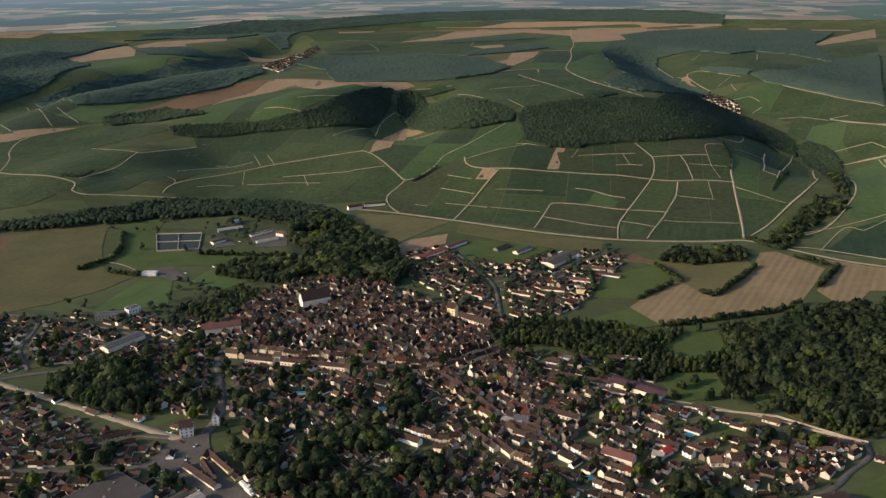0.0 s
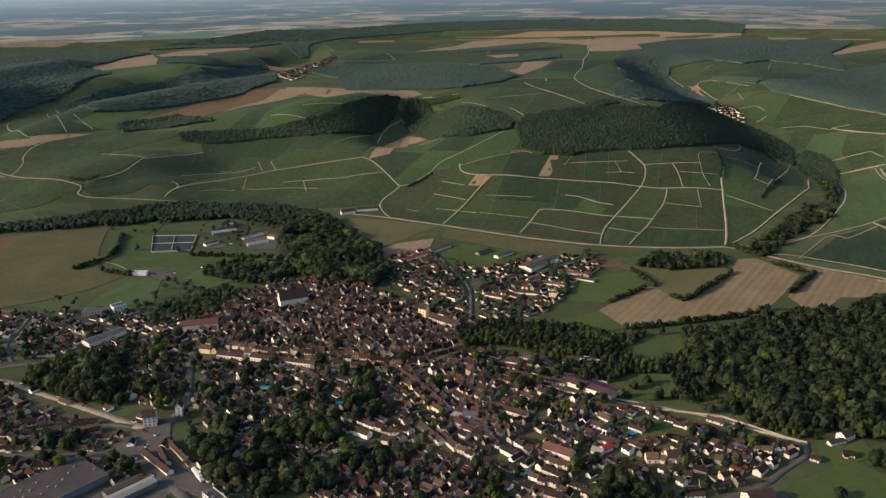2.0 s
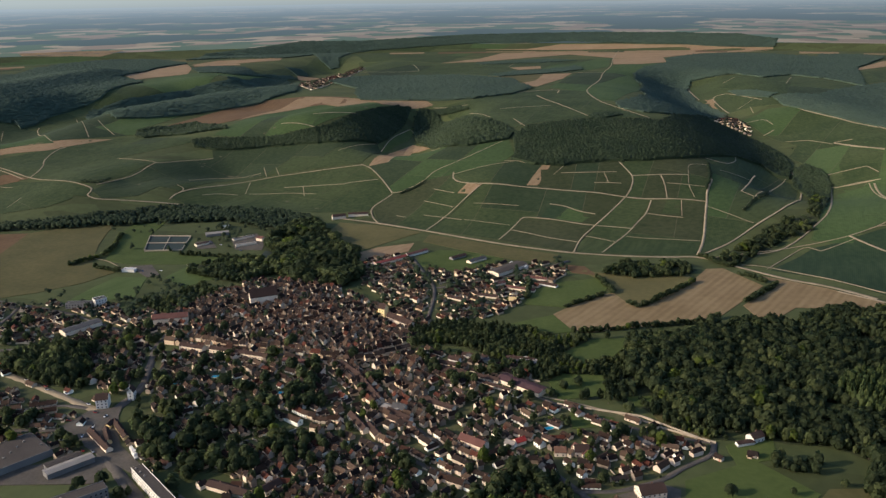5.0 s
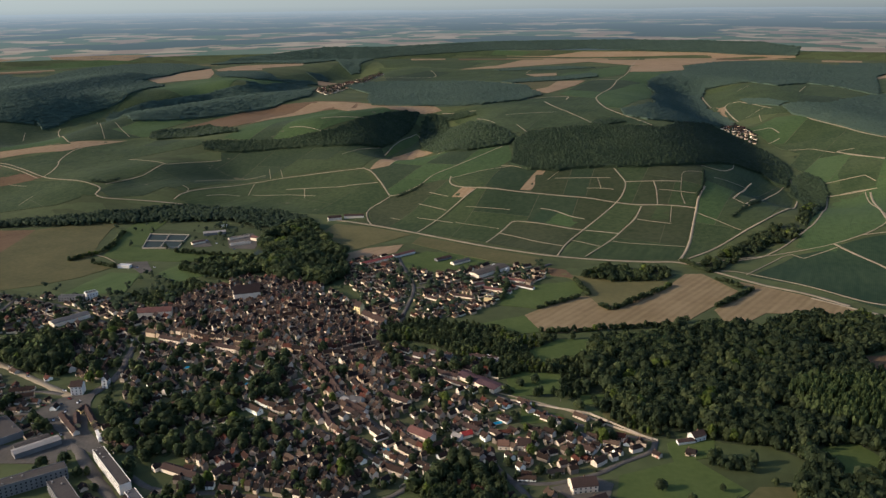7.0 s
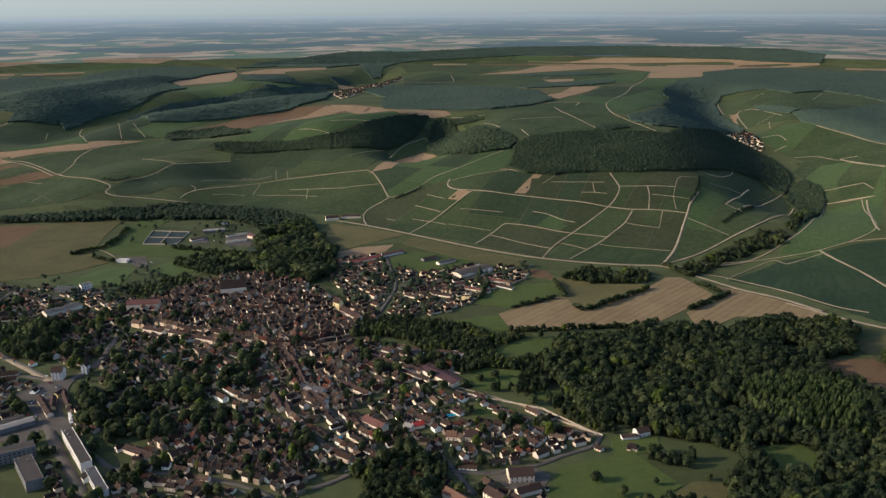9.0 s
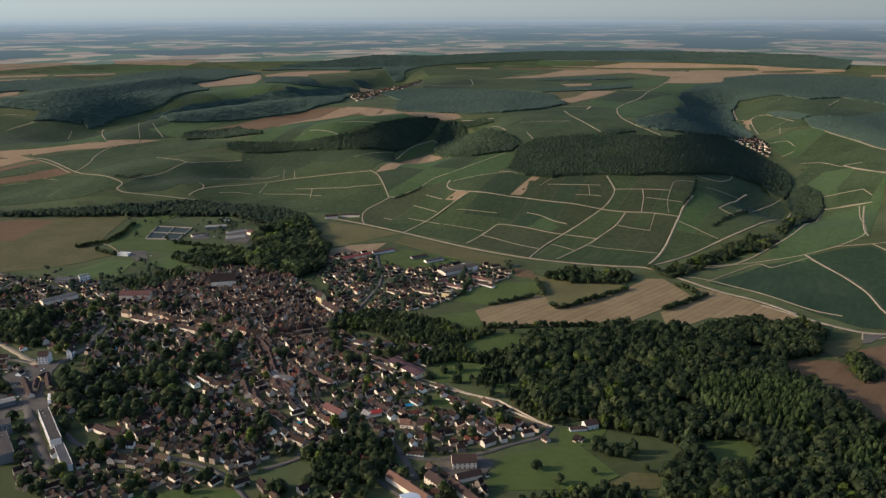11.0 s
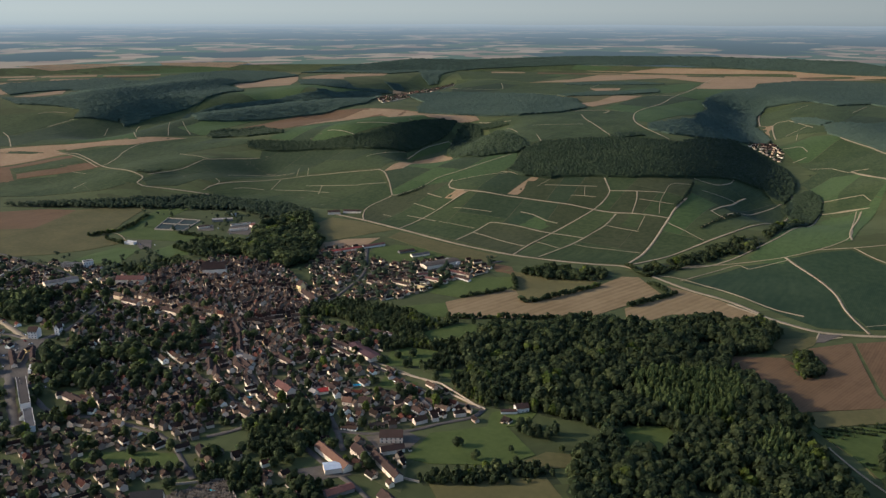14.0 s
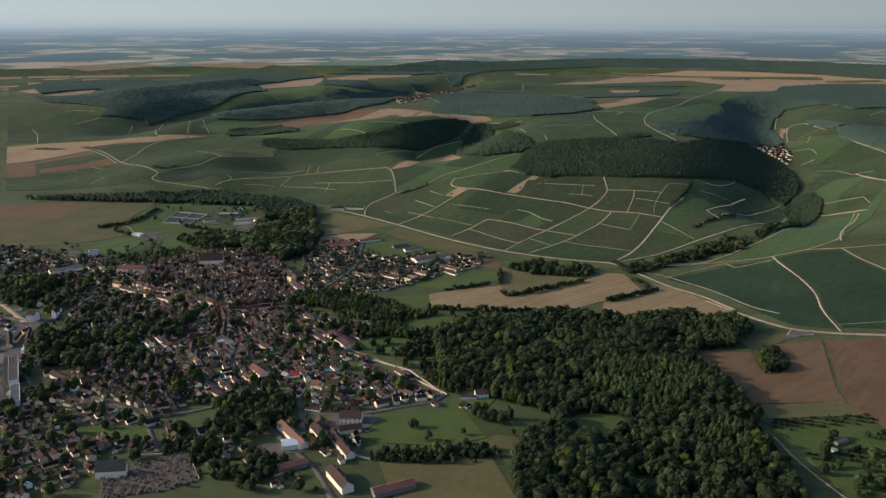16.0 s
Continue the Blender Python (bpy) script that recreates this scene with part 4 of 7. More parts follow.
road("track", 2.4, [(528, 1376), (541, 1404), (575, 1503), (591, 1540)])
road("track", 1.8, [(514, 1299), (542, 1347), (605, 1486), (641, 1542), (658, 1577)])
road("track", 1.5, [(528, 1379), (552, 1352)])
road("track", 1.8, [(494, 1523), (517, 1522), (539, 1532), (564, 1579), (571, 1624)])
road("track", 1.2, [(511, 1473), (555, 1492), (574, 1497)])
road("track", 1.0, [(460, 1304), (489, 1281), (519, 1249)])
road("track", 3.0, [(413, 1111), (458, 1163), (517, 1237), (569, 1294), (618, 1364), (664, 1494), (675, 1537), (679, 1606), (680, 1638)])
road("track", 2.6, [(476, 1115), (526, 1138), (564, 1176), (595, 1214), (641, 1276), (701, 1446), (719, 1509)])
road("track", 0.9, [(-836, 1414), (-790, 1402)])
road("track", 0.9, [(-732, 1290), (-732, 1334)])
road("track", 1.0, [(-1098, 1855), (-1123, 1906)])
field("vines", [(413, 1115), (459, 1169), (517, 1238), (569, 1294), (645, 1465), (670, 1539), (646, 1567), (627, 1641), (575, 1627), (502, 1524), (487, 1413), (462, 1324)])
field("bright_vines", [(-139, 1538), (-103, 1556), (-79, 1729), (10, 1642), (128, 1645), (144, 1534), (126, 1495), (39, 1458), (-19, 1448), (-68, 1400), (-101, 1471)])
field("vines", [(-152, 1540), (-112, 1473), (-71, 1406), (-97, 1345), (-103, 1329), (-175, 1325), (-310, 1344), (-440, 1363), (-473, 1371), (-463, 1403), (-417, 1469), (-320, 1528)])
field("dark_vines", [(-156, 1559), (-326, 1544), (-427, 1492), (-470, 1405), (-507, 1411), (-527, 1360), (-579, 1330), (-609, 1354), (-591, 1437), (-564, 1528), (-482, 1623), (-501, 1670), (-442, 1687), (-301, 1696), (-155, 1729), (-139, 1687)])
field("vines", [(-784, 1451), (-644, 1384), (-594, 1443), (-568, 1536), (-671, 1585), (-620, 1640), (-560, 1700), (-572, 1735), (-724, 1786), (-814, 1744), (-844, 1674), (-820, 1568)])
field("vines", [(-982, 1566), (-852, 1495), (-784, 1451), (-811, 1553), (-843, 1661), (-921, 1598)])
field("vines", [(-820, 1339), (-606, 1328), (-612, 1359), (-724, 1416), (-811, 1434), (-863, 1399)])
field("dark_vines", [(-1064, 1951), (-886, 1710), (-820, 1755), (-733, 1803), (-745, 1833), (-734, 1870), (-699, 1990), (-830, 1913), (-1023, 2121), (-1059, 2024)])
field("dark_vines", [(-1061, 1676), (-965, 1664), (-872, 1722), (-1064, 1951), (-1104, 1951), (-1136, 1979), (-1237, 1924)])
field("bright_vines", [(-1027, 2145), (-1039, 2346), (-1048, 2624), (-998, 2837), (-860, 2864), (-763, 2949), (-814, 2795), (-812, 2491), (-909, 2370), (-968, 2268), (-1005, 2202)])
field("bright_vines", [(-527, 1750), (-510, 1865), (-485, 1996), (-366, 2103), (-183, 1977), (-237, 1852), (-304, 1753), (-366, 1736), (-461, 1738)])
field("vines", [(-622, 3716), (-332, 3843), (-79, 3905), (78, 3889), (-63, 3741), (-166, 3199), (-506, 3426)])
field("vines", [(-533, 3438), (-161, 3160), (-16, 3218), (348, 3292), (481, 3383), (440, 2990), (321, 2763), (31, 2703), (-74, 2811), (-375, 2836)])
field("vines", [(28, 2097), (179, 2279), (317, 2276), (347, 2007), (436, 1844), (300, 1824), (191, 1769), (139, 1724), (56, 1859), (-55, 2061)])
field("bright_vines", [(223, 2353), (321, 2743), (414, 2818), (475, 3089), (656, 3123), (514, 2809), (487, 2436), (375, 2039), (342, 2054), (319, 2247)])
field("vines", [(698, 2769), (812, 2741), (888, 2622), (846, 2241), (785, 2134), (729, 2186), (678, 2200), (652, 2479), (667, 2685)])
field("bright_vines", [(679, 2050), (755, 2115), (811, 2075), (861, 1926), (895, 1777), (820, 1522), (795, 1557), (726, 1569), (704, 1727), (743, 1810), (711, 1938)])
field("bright_vines", [(724, 1561), (793, 1552), (819, 1517), (732, 1232), (715, 1220), (641, 1174), (589, 1183), (665, 1323), (719, 1509)])
field("vines", [(-837, 2917), (-726, 3345), (-733, 3545), (-580, 3762), (-599, 3358), (-698, 3168), (-780, 2939)])
field("block_vines", [(-70, 1258), (11, 1217), (90, 1384), (64, 1400), (35, 1438), (39, 1458), (-19, 1448), (-68, 1400), (-97, 1345)])
field("block_vines", [(13, 1220), (128, 1175), (163, 1269), (210, 1260), (279, 1240), (332, 1334), (286, 1350), (203, 1364), (92, 1383)])
field("block_vines", [(128, 1172), (235, 1120), (246, 1162), (277, 1235), (210, 1256), (163, 1265)])
field("block_vines", [(33, 1460), (126, 1492), (197, 1469), (333, 1471), (349, 1391), (332, 1337), (252, 1358), (153, 1371), (64, 1400)])
field("block_vines", [(240, 1115), (278, 1112), (323, 1208), (372, 1321), (332, 1330), (279, 1237)])
field("block_vines", [(281, 1112), (333, 1108), (411, 1117), (459, 1318), (375, 1323), (346, 1252), (301, 1163)])
field("block_vines", [(336, 1477), (449, 1503), (498, 1530), (488, 1440), (459, 1326), (366, 1329), (334, 1336), (351, 1391)])
field("stubble", [(-1175, 2686), (-1198, 2985), (-1163, 3192), (-1064, 2990), (-1002, 2795), (-1076, 2683), (-1103, 2613)])
field("stubble", [(-1128, 3138), (-1093, 3347), (-869, 3493), (-846, 3383), (-1013, 3144)])
field("earth", [(-696, 1884), (-647, 2015), (-598, 2090), (-541, 2153), (-441, 2197), (-311, 2194), (-307, 2115), (-466, 2074), (-505, 1968), (-551, 1894), (-651, 1884)])
field("stubble", [(-441, 2197), (-292, 2179), (-93, 2114), (-72, 2078), (-186, 1989), (-369, 2115), (-485, 1996), (-525, 1903), (-513, 1989), (-466, 2074)])
field("stubble", [(-166, 3199), (-30, 3379), (82, 3822), (307, 3901), (556, 3894), (913, 3843), (1195, 3773), (1190, 3725), (878, 3612), (685, 3391), (586, 3359), (502, 3384), (330, 3588), (-18, 3243)])
field("stubble", [(490, 3355), (685, 3391), (667, 3174), (564, 3093), (465, 3088)])
field("dry_meadow", [(33, 2682), (140, 2716), (213, 2717), (185, 2521), (153, 2472), (104, 2582)])
field("stubble", [(213, 2717), (303, 2742), (268, 2578), (190, 2377), (130, 2440), (156, 2473), (185, 2521)])
field("stubble", [(96, 2983), (145, 3002), (204, 3026), (207, 2932), (131, 2890)])
field("stubble", [(-139, 1538), (-125, 1705), (-86, 1797), (-28, 1728), (-80, 1733), (-103, 1556)])
field("stubble", [(168, 1373), (197, 1469), (212, 1466), (188, 1375)])
field("stubble", [(49, 1363), (64, 1398), (90, 1381), (70, 1354)])
field("stubble", [(-995, 1584), (-937, 1622), (-857, 1649), (-768, 1765), (-860, 1725), (-961, 1659), (-1028, 1631)])
field("earth", [(-873, 1413), (-899, 1450), (-836, 1472), (-785, 1448), (-830, 1424)])
field("meadow", [(-138, 1682), (-125, 1738), (-103, 1819), (-99, 1918), (-108, 1953), (-119, 1900), (-138, 1765)])
field("deep_vines", [(207, 1311), (240, 1305), (210, 1260), (191, 1264)])
field("bright_vines", [(240, 1303), (279, 1277), (256, 1247), (215, 1260)])
field("dark_vines", [(400, 1330), (421, 1328), (410, 1269), (382, 1274)])
field("stubble", [(657, 2463), (692, 2435), (683, 2328), (682, 2213), (667, 2315)])
wood("mixed", [(145, 1519), (138, 1499), (176, 1465), (234, 1454), (249, 1464), (310, 1473), (381, 1474), (448, 1493), (497, 1529), (528, 1610), (536, 1712), (502, 1770), (457, 1805), (385, 1796), (300, 1789), (216, 1748), (164, 1715), (141, 1652)], 5.4, 10.1)
wood("mixed", [(497, 1529), (572, 1612), (625, 1634), (643, 1586), (662, 1575), (682, 1633), (693, 1719), (682, 1848), (648, 1938), (614, 1969), (571, 1989), (490, 1895), (458, 1818), (502, 1770), (536, 1712), (528, 1610)], 6.0, 9.4)
wood("mixed", [(378, 1930), (374, 2008), (417, 2061), (478, 2231), (481, 2408), (510, 2586), (493, 2642), (507, 2800), (561, 2949), (658, 3092), (686, 3303), (841, 3515), (967, 3552), (816, 2769), (749, 2776), (684, 2773), (653, 2659), (641, 2433), (659, 2315), (671, 2159), (628, 2061), (571, 1989), (498, 1918), (427, 1899)], 7.5, 10.1)
wood("mixed", [(967, 3552), (1116, 3497), (1240, 3336), (1344, 3240), (1084, 2397), (1042, 2603), (972, 2707), (873, 2629), (816, 2769)], 8.5, 10.1)
wood("mixed", [(796, 2224), (847, 2239), (909, 2212), (946, 2105), (980, 2056), (898, 1789), (881, 1873), (859, 1964), (817, 2048), (792, 2109)], 7.5, 9.4)
wood("mixed", [(-79, 1812), (-1, 1639), (50, 1612), (129, 1632), (139, 1679), (127, 1717), (111, 1759), (75, 1804), (-13, 1971), (-45, 1996), (-57, 2028), (-5, 2019), (24, 2012), (-2, 2050), (-67, 2047), (-103, 2044), (-108, 1989), (-101, 1914)], 5.8, 9.4)
wood("mixed", [(-493, 1667), (-542, 1674), (-560, 1710), (-522, 1721), (-457, 1728), (-362, 1727), (-301, 1744), (-269, 1769), (-233, 1836), (-199, 1919), (-159, 1996), (-124, 2039), (-124, 1998), (-127, 1940), (-140, 1777), (-155, 1727), (-222, 1692), (-299, 1692), (-378, 1693), (-438, 1678)], 5.8, 10.1)
wood("mixed", [(-725, 1789), (-736, 1824), (-725, 1854), (-679, 1881), (-636, 1918), (-532, 1830), (-511, 1797), (-552, 1793), (-602, 1778), (-664, 1788), (-700, 1773)], 6.2, 7.8)
wood("mixed", [(-1015, 2108), (-1023, 2154), (-1001, 2194), (-964, 2260), (-923, 2324), (-874, 2415), (-838, 2464), (-770, 2530), (-792, 2851), (-713, 2997), (-546, 2565), (-483, 2278), (-537, 2141), (-597, 2086), (-653, 2031), (-709, 1980), (-764, 1934), (-826, 1906)], 7.5, 10.1)
wood("mixed", [(-1234, 1921), (-1178, 1933), (-1133, 1974), (-1102, 1948), (-1086, 1988), (-1082, 2064), (-1056, 2168), (-1031, 2238), (-1035, 2340), (-1034, 2515), (-1134, 2606), (-1170, 2626), (-1178, 2763), (-1207, 3005), (-1162, 3191), (-1354, 3368), (-1521, 3393), (-1613, 3321), (-1650, 3161), (-1661, 3016), (-1589, 2720), (-1707, 2731), (-1782, 2678)], 8.5, 11.0)
wood("mixed", [(-1242, 3374), (-1095, 3483), (-860, 3466), (-772, 3642), (-695, 3451), (-637, 3369), (-607, 3394), (-630, 3488), (-623, 3722), (-530, 3773), (-332, 3838), (-79, 3906), (179, 3920), (331, 3937), (556, 3902), (797, 3870), (978, 3810), (1197, 3761), (1237, 3847), (1094, 3951), (812, 4015), (487, 4056), (174, 4051), (-143, 4017), (-402, 3944), (-605, 3877), (-861, 3821), (-1037, 3691), (-1229, 3560)], 9.5, 9.0)
wood("mixed", [(-273, 2154), (-303, 2240), (-334, 2419), (-418, 2539), (-462, 2598), (-435, 2678), (-361, 2776), (-248, 2798), (-64, 2723), (40, 2609), (114, 2554), (139, 2430), (176, 2336), (123, 2193), (26, 2113), (-62, 2111), (-156, 2126)], 7.5, 10.1)
wood("mixed", [(32, 2693), (116, 2815), (209, 2857), (324, 3000), (346, 2953), (341, 2861), (212, 2728), (72, 2647)], 7.5, 7.0)
wood("mixed", [(-33, 3169), (69, 3242), (240, 3338), (347, 3261), (200, 3170), (-7, 3123)], 7.5, 6.0)
wood("mixed", [(302, 1821), (312, 1866), (363, 1880), (375, 1856), (324, 1811)], 7.0, 6.0)
wood("mixed", [(-1062, 2986), (-1025, 3061), (-884, 3048), (-801, 2936), (-717, 3080), (-686, 3049), (-762, 2948), (-855, 2850), (-975, 2834)], 7.5, 7.0)
wood("mixed", [(-777, 3202), (-720, 3243), (-672, 3156), (-706, 3118)], 7.5, 7.0)
wood("mixed", [(657, 1526), (684, 1625), (714, 1651), (728, 1581), (719, 1506), (693, 1442), (640, 1304), (670, 1480)], 6.4, 7.8)
hedge([(468, 1366), (480, 1401), (488, 1439), (493, 1491)])
hedge([(-644, 1390), (-618, 1391), (-605, 1416)])
hedge([(514, 1294), (540, 1339), (577, 1392)])
hedge([(-56, 1397), (-34, 1416), (-17, 1438)])
road("track", 2.4, [(-1263, 1827), (-1254, 1863), (-1237, 1903)])
road("track", 2.4, [(-1357, 1762), (-1306, 1728), (-1189, 1610)])
road("track", 1.6, [(-1371, 1914), (-1347, 1935), (-1289, 1940)])
road("track", 2.2, [(-996, 1559), (-941, 1546), (-856, 1487), (-792, 1443)])
field("bright_vines", [(-2433, 2724), (-2198, 2966), (-1669, 3365), (-1648, 3331), (-2032, 2776), (-2182, 2481)])
field("vines", [(-1799, 2110), (-1843, 2266), (-1973, 2439), (-2091, 2393)])
field("vines", [(-1530, 1844), (-1374, 1929), (-1247, 1915), (-1249, 1881), (-1264, 1828), (-1313, 1748), (-1411, 1724)])
field("dark_vines", [(-1406, 1719), (-1307, 1742), (-1260, 1823), (-1227, 1903), (-1108, 1980), (-923, 1766), (-872, 1699), (-1035, 1635), (-1186, 1617), (-1303, 1618)])
field("stubble", [(-2177, 2649), (-2190, 2956), (-2144, 2921), (-2082, 2551)])
field("stubble", [(-1612, 2079), (-1613, 2193), (-1651, 2372), (-1543, 2221), (-1554, 2103)])
field("stubble", [(-1254, 1570), (-1170, 1600), (-1031, 1630), (-869, 1695), (-837, 1686), (-939, 1628), (-1025, 1582), (-968, 1557), (-1020, 1498), (-1113, 1431)])
field("vines", [(-1184, 1547), (-1146, 1575), (-1035, 1563), (-1112, 1539)])
field("earth", [(-1108, 1426), (-1050, 1456), (-942, 1547), (-925, 1518), (-974, 1467), (-1031, 1436), (-923, 1334), (-987, 1308)])
field("vines", [(-1031, 1436), (-968, 1461), (-934, 1518), (-858, 1478), (-869, 1443), (-976, 1397)])
field("earth", [(-966, 1387), (-865, 1440), (-849, 1474), (-795, 1436), (-872, 1392), (-934, 1353)])
field("vines", [(-978, 1299), (-927, 1346), (-781, 1416), (-647, 1364), (-626, 1318), (-654, 1281), (-887, 1211)])
wood("mixed", [(-1620, 2040), (-1503, 1976), (-1376, 1982), (-1263, 1973), (-1241, 1909), (-1132, 1960), (-1285, 2189), (-1512, 2240), (-1416, 2078), (-1556, 2033)], 8.5, 9)
wood("mixed", [(-1966, 2378), (-1991, 2458), (-1917, 2647), (-1793, 2834), (-1285, 2189), (-1606, 2335), (-1670, 2229), (-1658, 2115)], 8.5, 9)
road("track", 4.0, [(895, 1847), (905, 1746)])
road("track", 2.6, [(797, 1748), (812, 1702), (843, 1609)])
road("track", 2.0, [(723, 1506), (760, 1503), (791, 1489)])
road("track", 2.0, [(757, 2637), (801, 2696)])
road("track", 2.0, [(894, 2465), (953, 2630)])
field("vines", [(775, 2742), (987, 2739), (1154, 2805), (1437, 2879), (1317, 2625), (1052, 2418), (947, 2231), (814, 2224), (777, 2443), (726, 2581)])
field("stubble", [(1186, 2840), (1404, 3140), (1732, 3504), (1543, 3104), (1323, 2948)])
field("bright_vines", [(869, 1900), (899, 1732), (841, 1604), (813, 1707), (803, 1763)])
field("vines", [(808, 1693), (839, 1601), (792, 1492), (744, 1510), (759, 1598)])
field("bright_vines", [(704, 1448), (727, 1491), (785, 1475), (632, 1146), (607, 1156), (583, 1176)])
wood("mixed", [(838, 2091), (924, 2247), (1009, 2352), (1114, 2420), (1261, 2506), (910, 1758), (890, 1894), (865, 1987)], 7.5, 9.4)
wood("mixed", [(1295, 3460), (1438, 3430), (1472, 3302), (1324, 3046), (1157, 2815), (1042, 2747)], 8.5, 10)
wood("mixed", [(739, 2476), (789, 2381), (817, 2278), (789, 2236), (741, 2371)], 7.5, 7)
hedge([(224, 814), (294, 833), (352, 850), (391, 870)])
hedge([(433, 922), (470, 969), (487, 994)])
hedge([(450, 1031), (474, 999)])
hedge([(279, 948), (263, 1004)])
hedge([(218, 894), (265, 938)])
hedge([(294, 908), (304, 896), (335, 931), (385, 997)])
hedge([(617, 602), (639, 557)])
hedge([(-426, 1006), (-385, 990)])
hedge([(413, 1108), (445, 1055), (461, 1088)])
hedge([(175, 979), (173, 922)])
hedge([(-468, 1012), (-436, 1069), (-467, 1171)])
hedge([(-329, 1071), (-262, 1065), (-206, 1058)])

# ---- buildings ----
def part(name, verts, faces, material, parent, label="", facing=None):
    ob = new(name, mesh_of(name, verts, faces, material, False, facing))
    ob.parent = parent
    if label:
        ob["label"] = label
    return ob


def box(x0, x1, y0, y1, z0, z1):
    v = [(x, y, z) for z in (z0, z1) for y in (y0, y1) for x in (x0, x1)]
    return v, [(0, 2, 3, 1), (4, 5, 7, 6), (0, 1, 5, 4), (2, 6, 7, 3), (0, 4, 6, 2), (1, 3, 7, 5)]


def gable_walls(w, d, h, rise):
    """Walls of a house along x, with gables at both ends."""
    a, b = w / 2, d / 2
    v = [(-a, -b, -0.4), (a, -b, -0.4), (a, b, -0.4), (-a, b, -0.4), (-a, -b, h), (a, -b, h), (a, b, h), (-a, b, h), (-a, 0, h + rise), (a, 0, h + rise)]
    return v, [(0, 1, 5, 4), (2, 3, 7, 6), (1, 2, 6, 9, 5), (3, 0, 4, 8, 7), (3, 2, 1, 0), (4, 5, 9, 8), (6, 7, 8, 9)]


def gable_roof(w, d, h, rise, over=0.35, thick=0.22, hip=0.0):
    """Two thick roof slopes (and, with hip, sloping ends) that stand out over the walls."""
    a, b = w / 2 + over, d / 2 + over
    drop = over * rise / (d / 2)
    v = []
    for dz in (0.0, thick):
        v += [(-a, -b, h - drop + dz), (a, -b, h - drop + dz), (a, b, h - drop + dz), (-a, b, h - drop + dz), (-a + hip, 0, h + rise + dz), (a - hip, 0, h + rise + dz)]
    f = [(6, 7, 11, 10), (8, 9, 10, 11), (0, 4, 5, 1), (2, 5, 4, 3), (0, 1, 7, 6), (2, 3, 9, 8)]
    f += [(9, 6, 10), (7, 8, 11), (3, 4, 0), (1, 5, 2)] if hip else [(6, 10, 4, 0), (10, 9, 3, 4), (1, 5, 11, 7), (5, 2, 8, 11)]
    f += [(3, 0, 6, 9), (1, 2, 8, 7)] if hip else []
    return v, f




def free(x, y, angle, w, d, gap=0.6):
    ca, sa = math.cos(angle), math.sin(angle)
    u = np.linspace(-w / 2 - gap, w / 2 + gap, 5)
    t = np.linspace(-d / 2 - gap, d / 2 + gap, 4)
    a, b = np.meshgrid(u, t)
    c = cover(x + a * ca - b * sa, y + a * sa + b * ca)
    return not np.isin(c, (1, 2, 3, 4, 6)).any()


def claim(x, y, angle, w, d):
    ca, sa = math.cos(angle), math.sin(angle)
    mark([(x + a * ca - b * sa, y + a * sa + b * ca) for a, b in ((-w / 2, -d / 2), (w / 2, -d / 2), (w / 2, d / 2), (-w / 2, d / 2))], 4)


def house_template(name, label, w, d, h, rise, hip, seed, floors):
    """A house built once with its parts: walls, roof, chimneys, door and windows."""
    r = random.Random(seed)
    ob = new(name)
    tagged(ob, label, "house", "houses of the town")
    part("wall", *gable_walls(w, d, h, rise if not hip else 0.01), TOWN_WALL if name == "town_house" else WALL, ob)
    part("roof", *gable_roof(w, d, h, rise, hip=hip), ROOF, ob, "weathered tiled roof")
    cx = r.choice((-1, 1)) * (w / 2 - 0.9 - hip)
    v, f = box(cx - 0.38, cx + 0.38, -0.3, 0.3, h + rise * 0.55, h + rise + 0.8)
    v2, f2 = box(cx - 0.46, cx + 0.46, -0.38, 0.38, h + rise + 0.8, h + rise + 0.95)
    part("chimney", v + v2, f + [tuple(k + 8 for k in q) for q in f2], BRICK, ob, "brick chimney")
    n = max(2, int(w / 3.2))
    step = w / n
    storey = h / floors
    for fl in range(floors):
        z = storey * (fl + 0.34)
        for k in range(n):
            x = -w / 2 + (k + 0.5) * step
            if fl == 0 and k == n // 2:
                part("door", *box(x - 0.5, x + 0.5, -d / 2 - 0.07, -d / 2 + 0.02, 0.0, min(2.05, storey * 0.86)), SHUTTER, ob)
            else:
                part("window", *box(x - 0.55, x + 0.55, -d / 2 - 0.05, -d / 2 + 0.02, z, z + storey * 0.45), GLASS, ob)
    part("window", *box(-w / 2 - 0.05, -w / 2 + 0.02, -0.5, 0.5, h - storey * 0.66, h - storey * 0.2), GLASS, ob)
    return ob


SHAPES = {  # width, depth, eaves height, roof rise, hip, storeys
    "cottage": [(9.0, 7.0, 3.0, 2.9, 0.0, 1), (11.0, 7.5, 3.2, 3.0, 0.0, 1), (12.5, 8.0, 3.0, 3.2, 2.2, 1), (10.0, 8.0, 3.4, 3.2, 0.0, 1), (16.0, 7.5, 3.2, 3.0, 0.0, 1)],
    "house": [(8.5, 7.5, 5.6, 3.0, 0.0, 2), (10.5, 8.0, 5.6, 3.2, 0.0, 2), (12.0, 8.0, 5.4, 3.0, 2.4, 2), (9.5, 8.5, 5.8, 3.6, 0.0, 2), (17.0, 8.5, 5.6, 3.4, 0.0, 2)],
    "town_house": [(8.0, 8.5, 6.0, 4.0, 0.0, 2), (10.0, 9.0, 7.6, 4.2, 0.0, 2), (7.0, 8.0, 8.2, 4.0, 0.0, 3), (13.0, 8.5, 6.4, 4.0, 0.0, 2), (18.0, 8.5, 6.8, 4.0, 0.0, 2)],
}
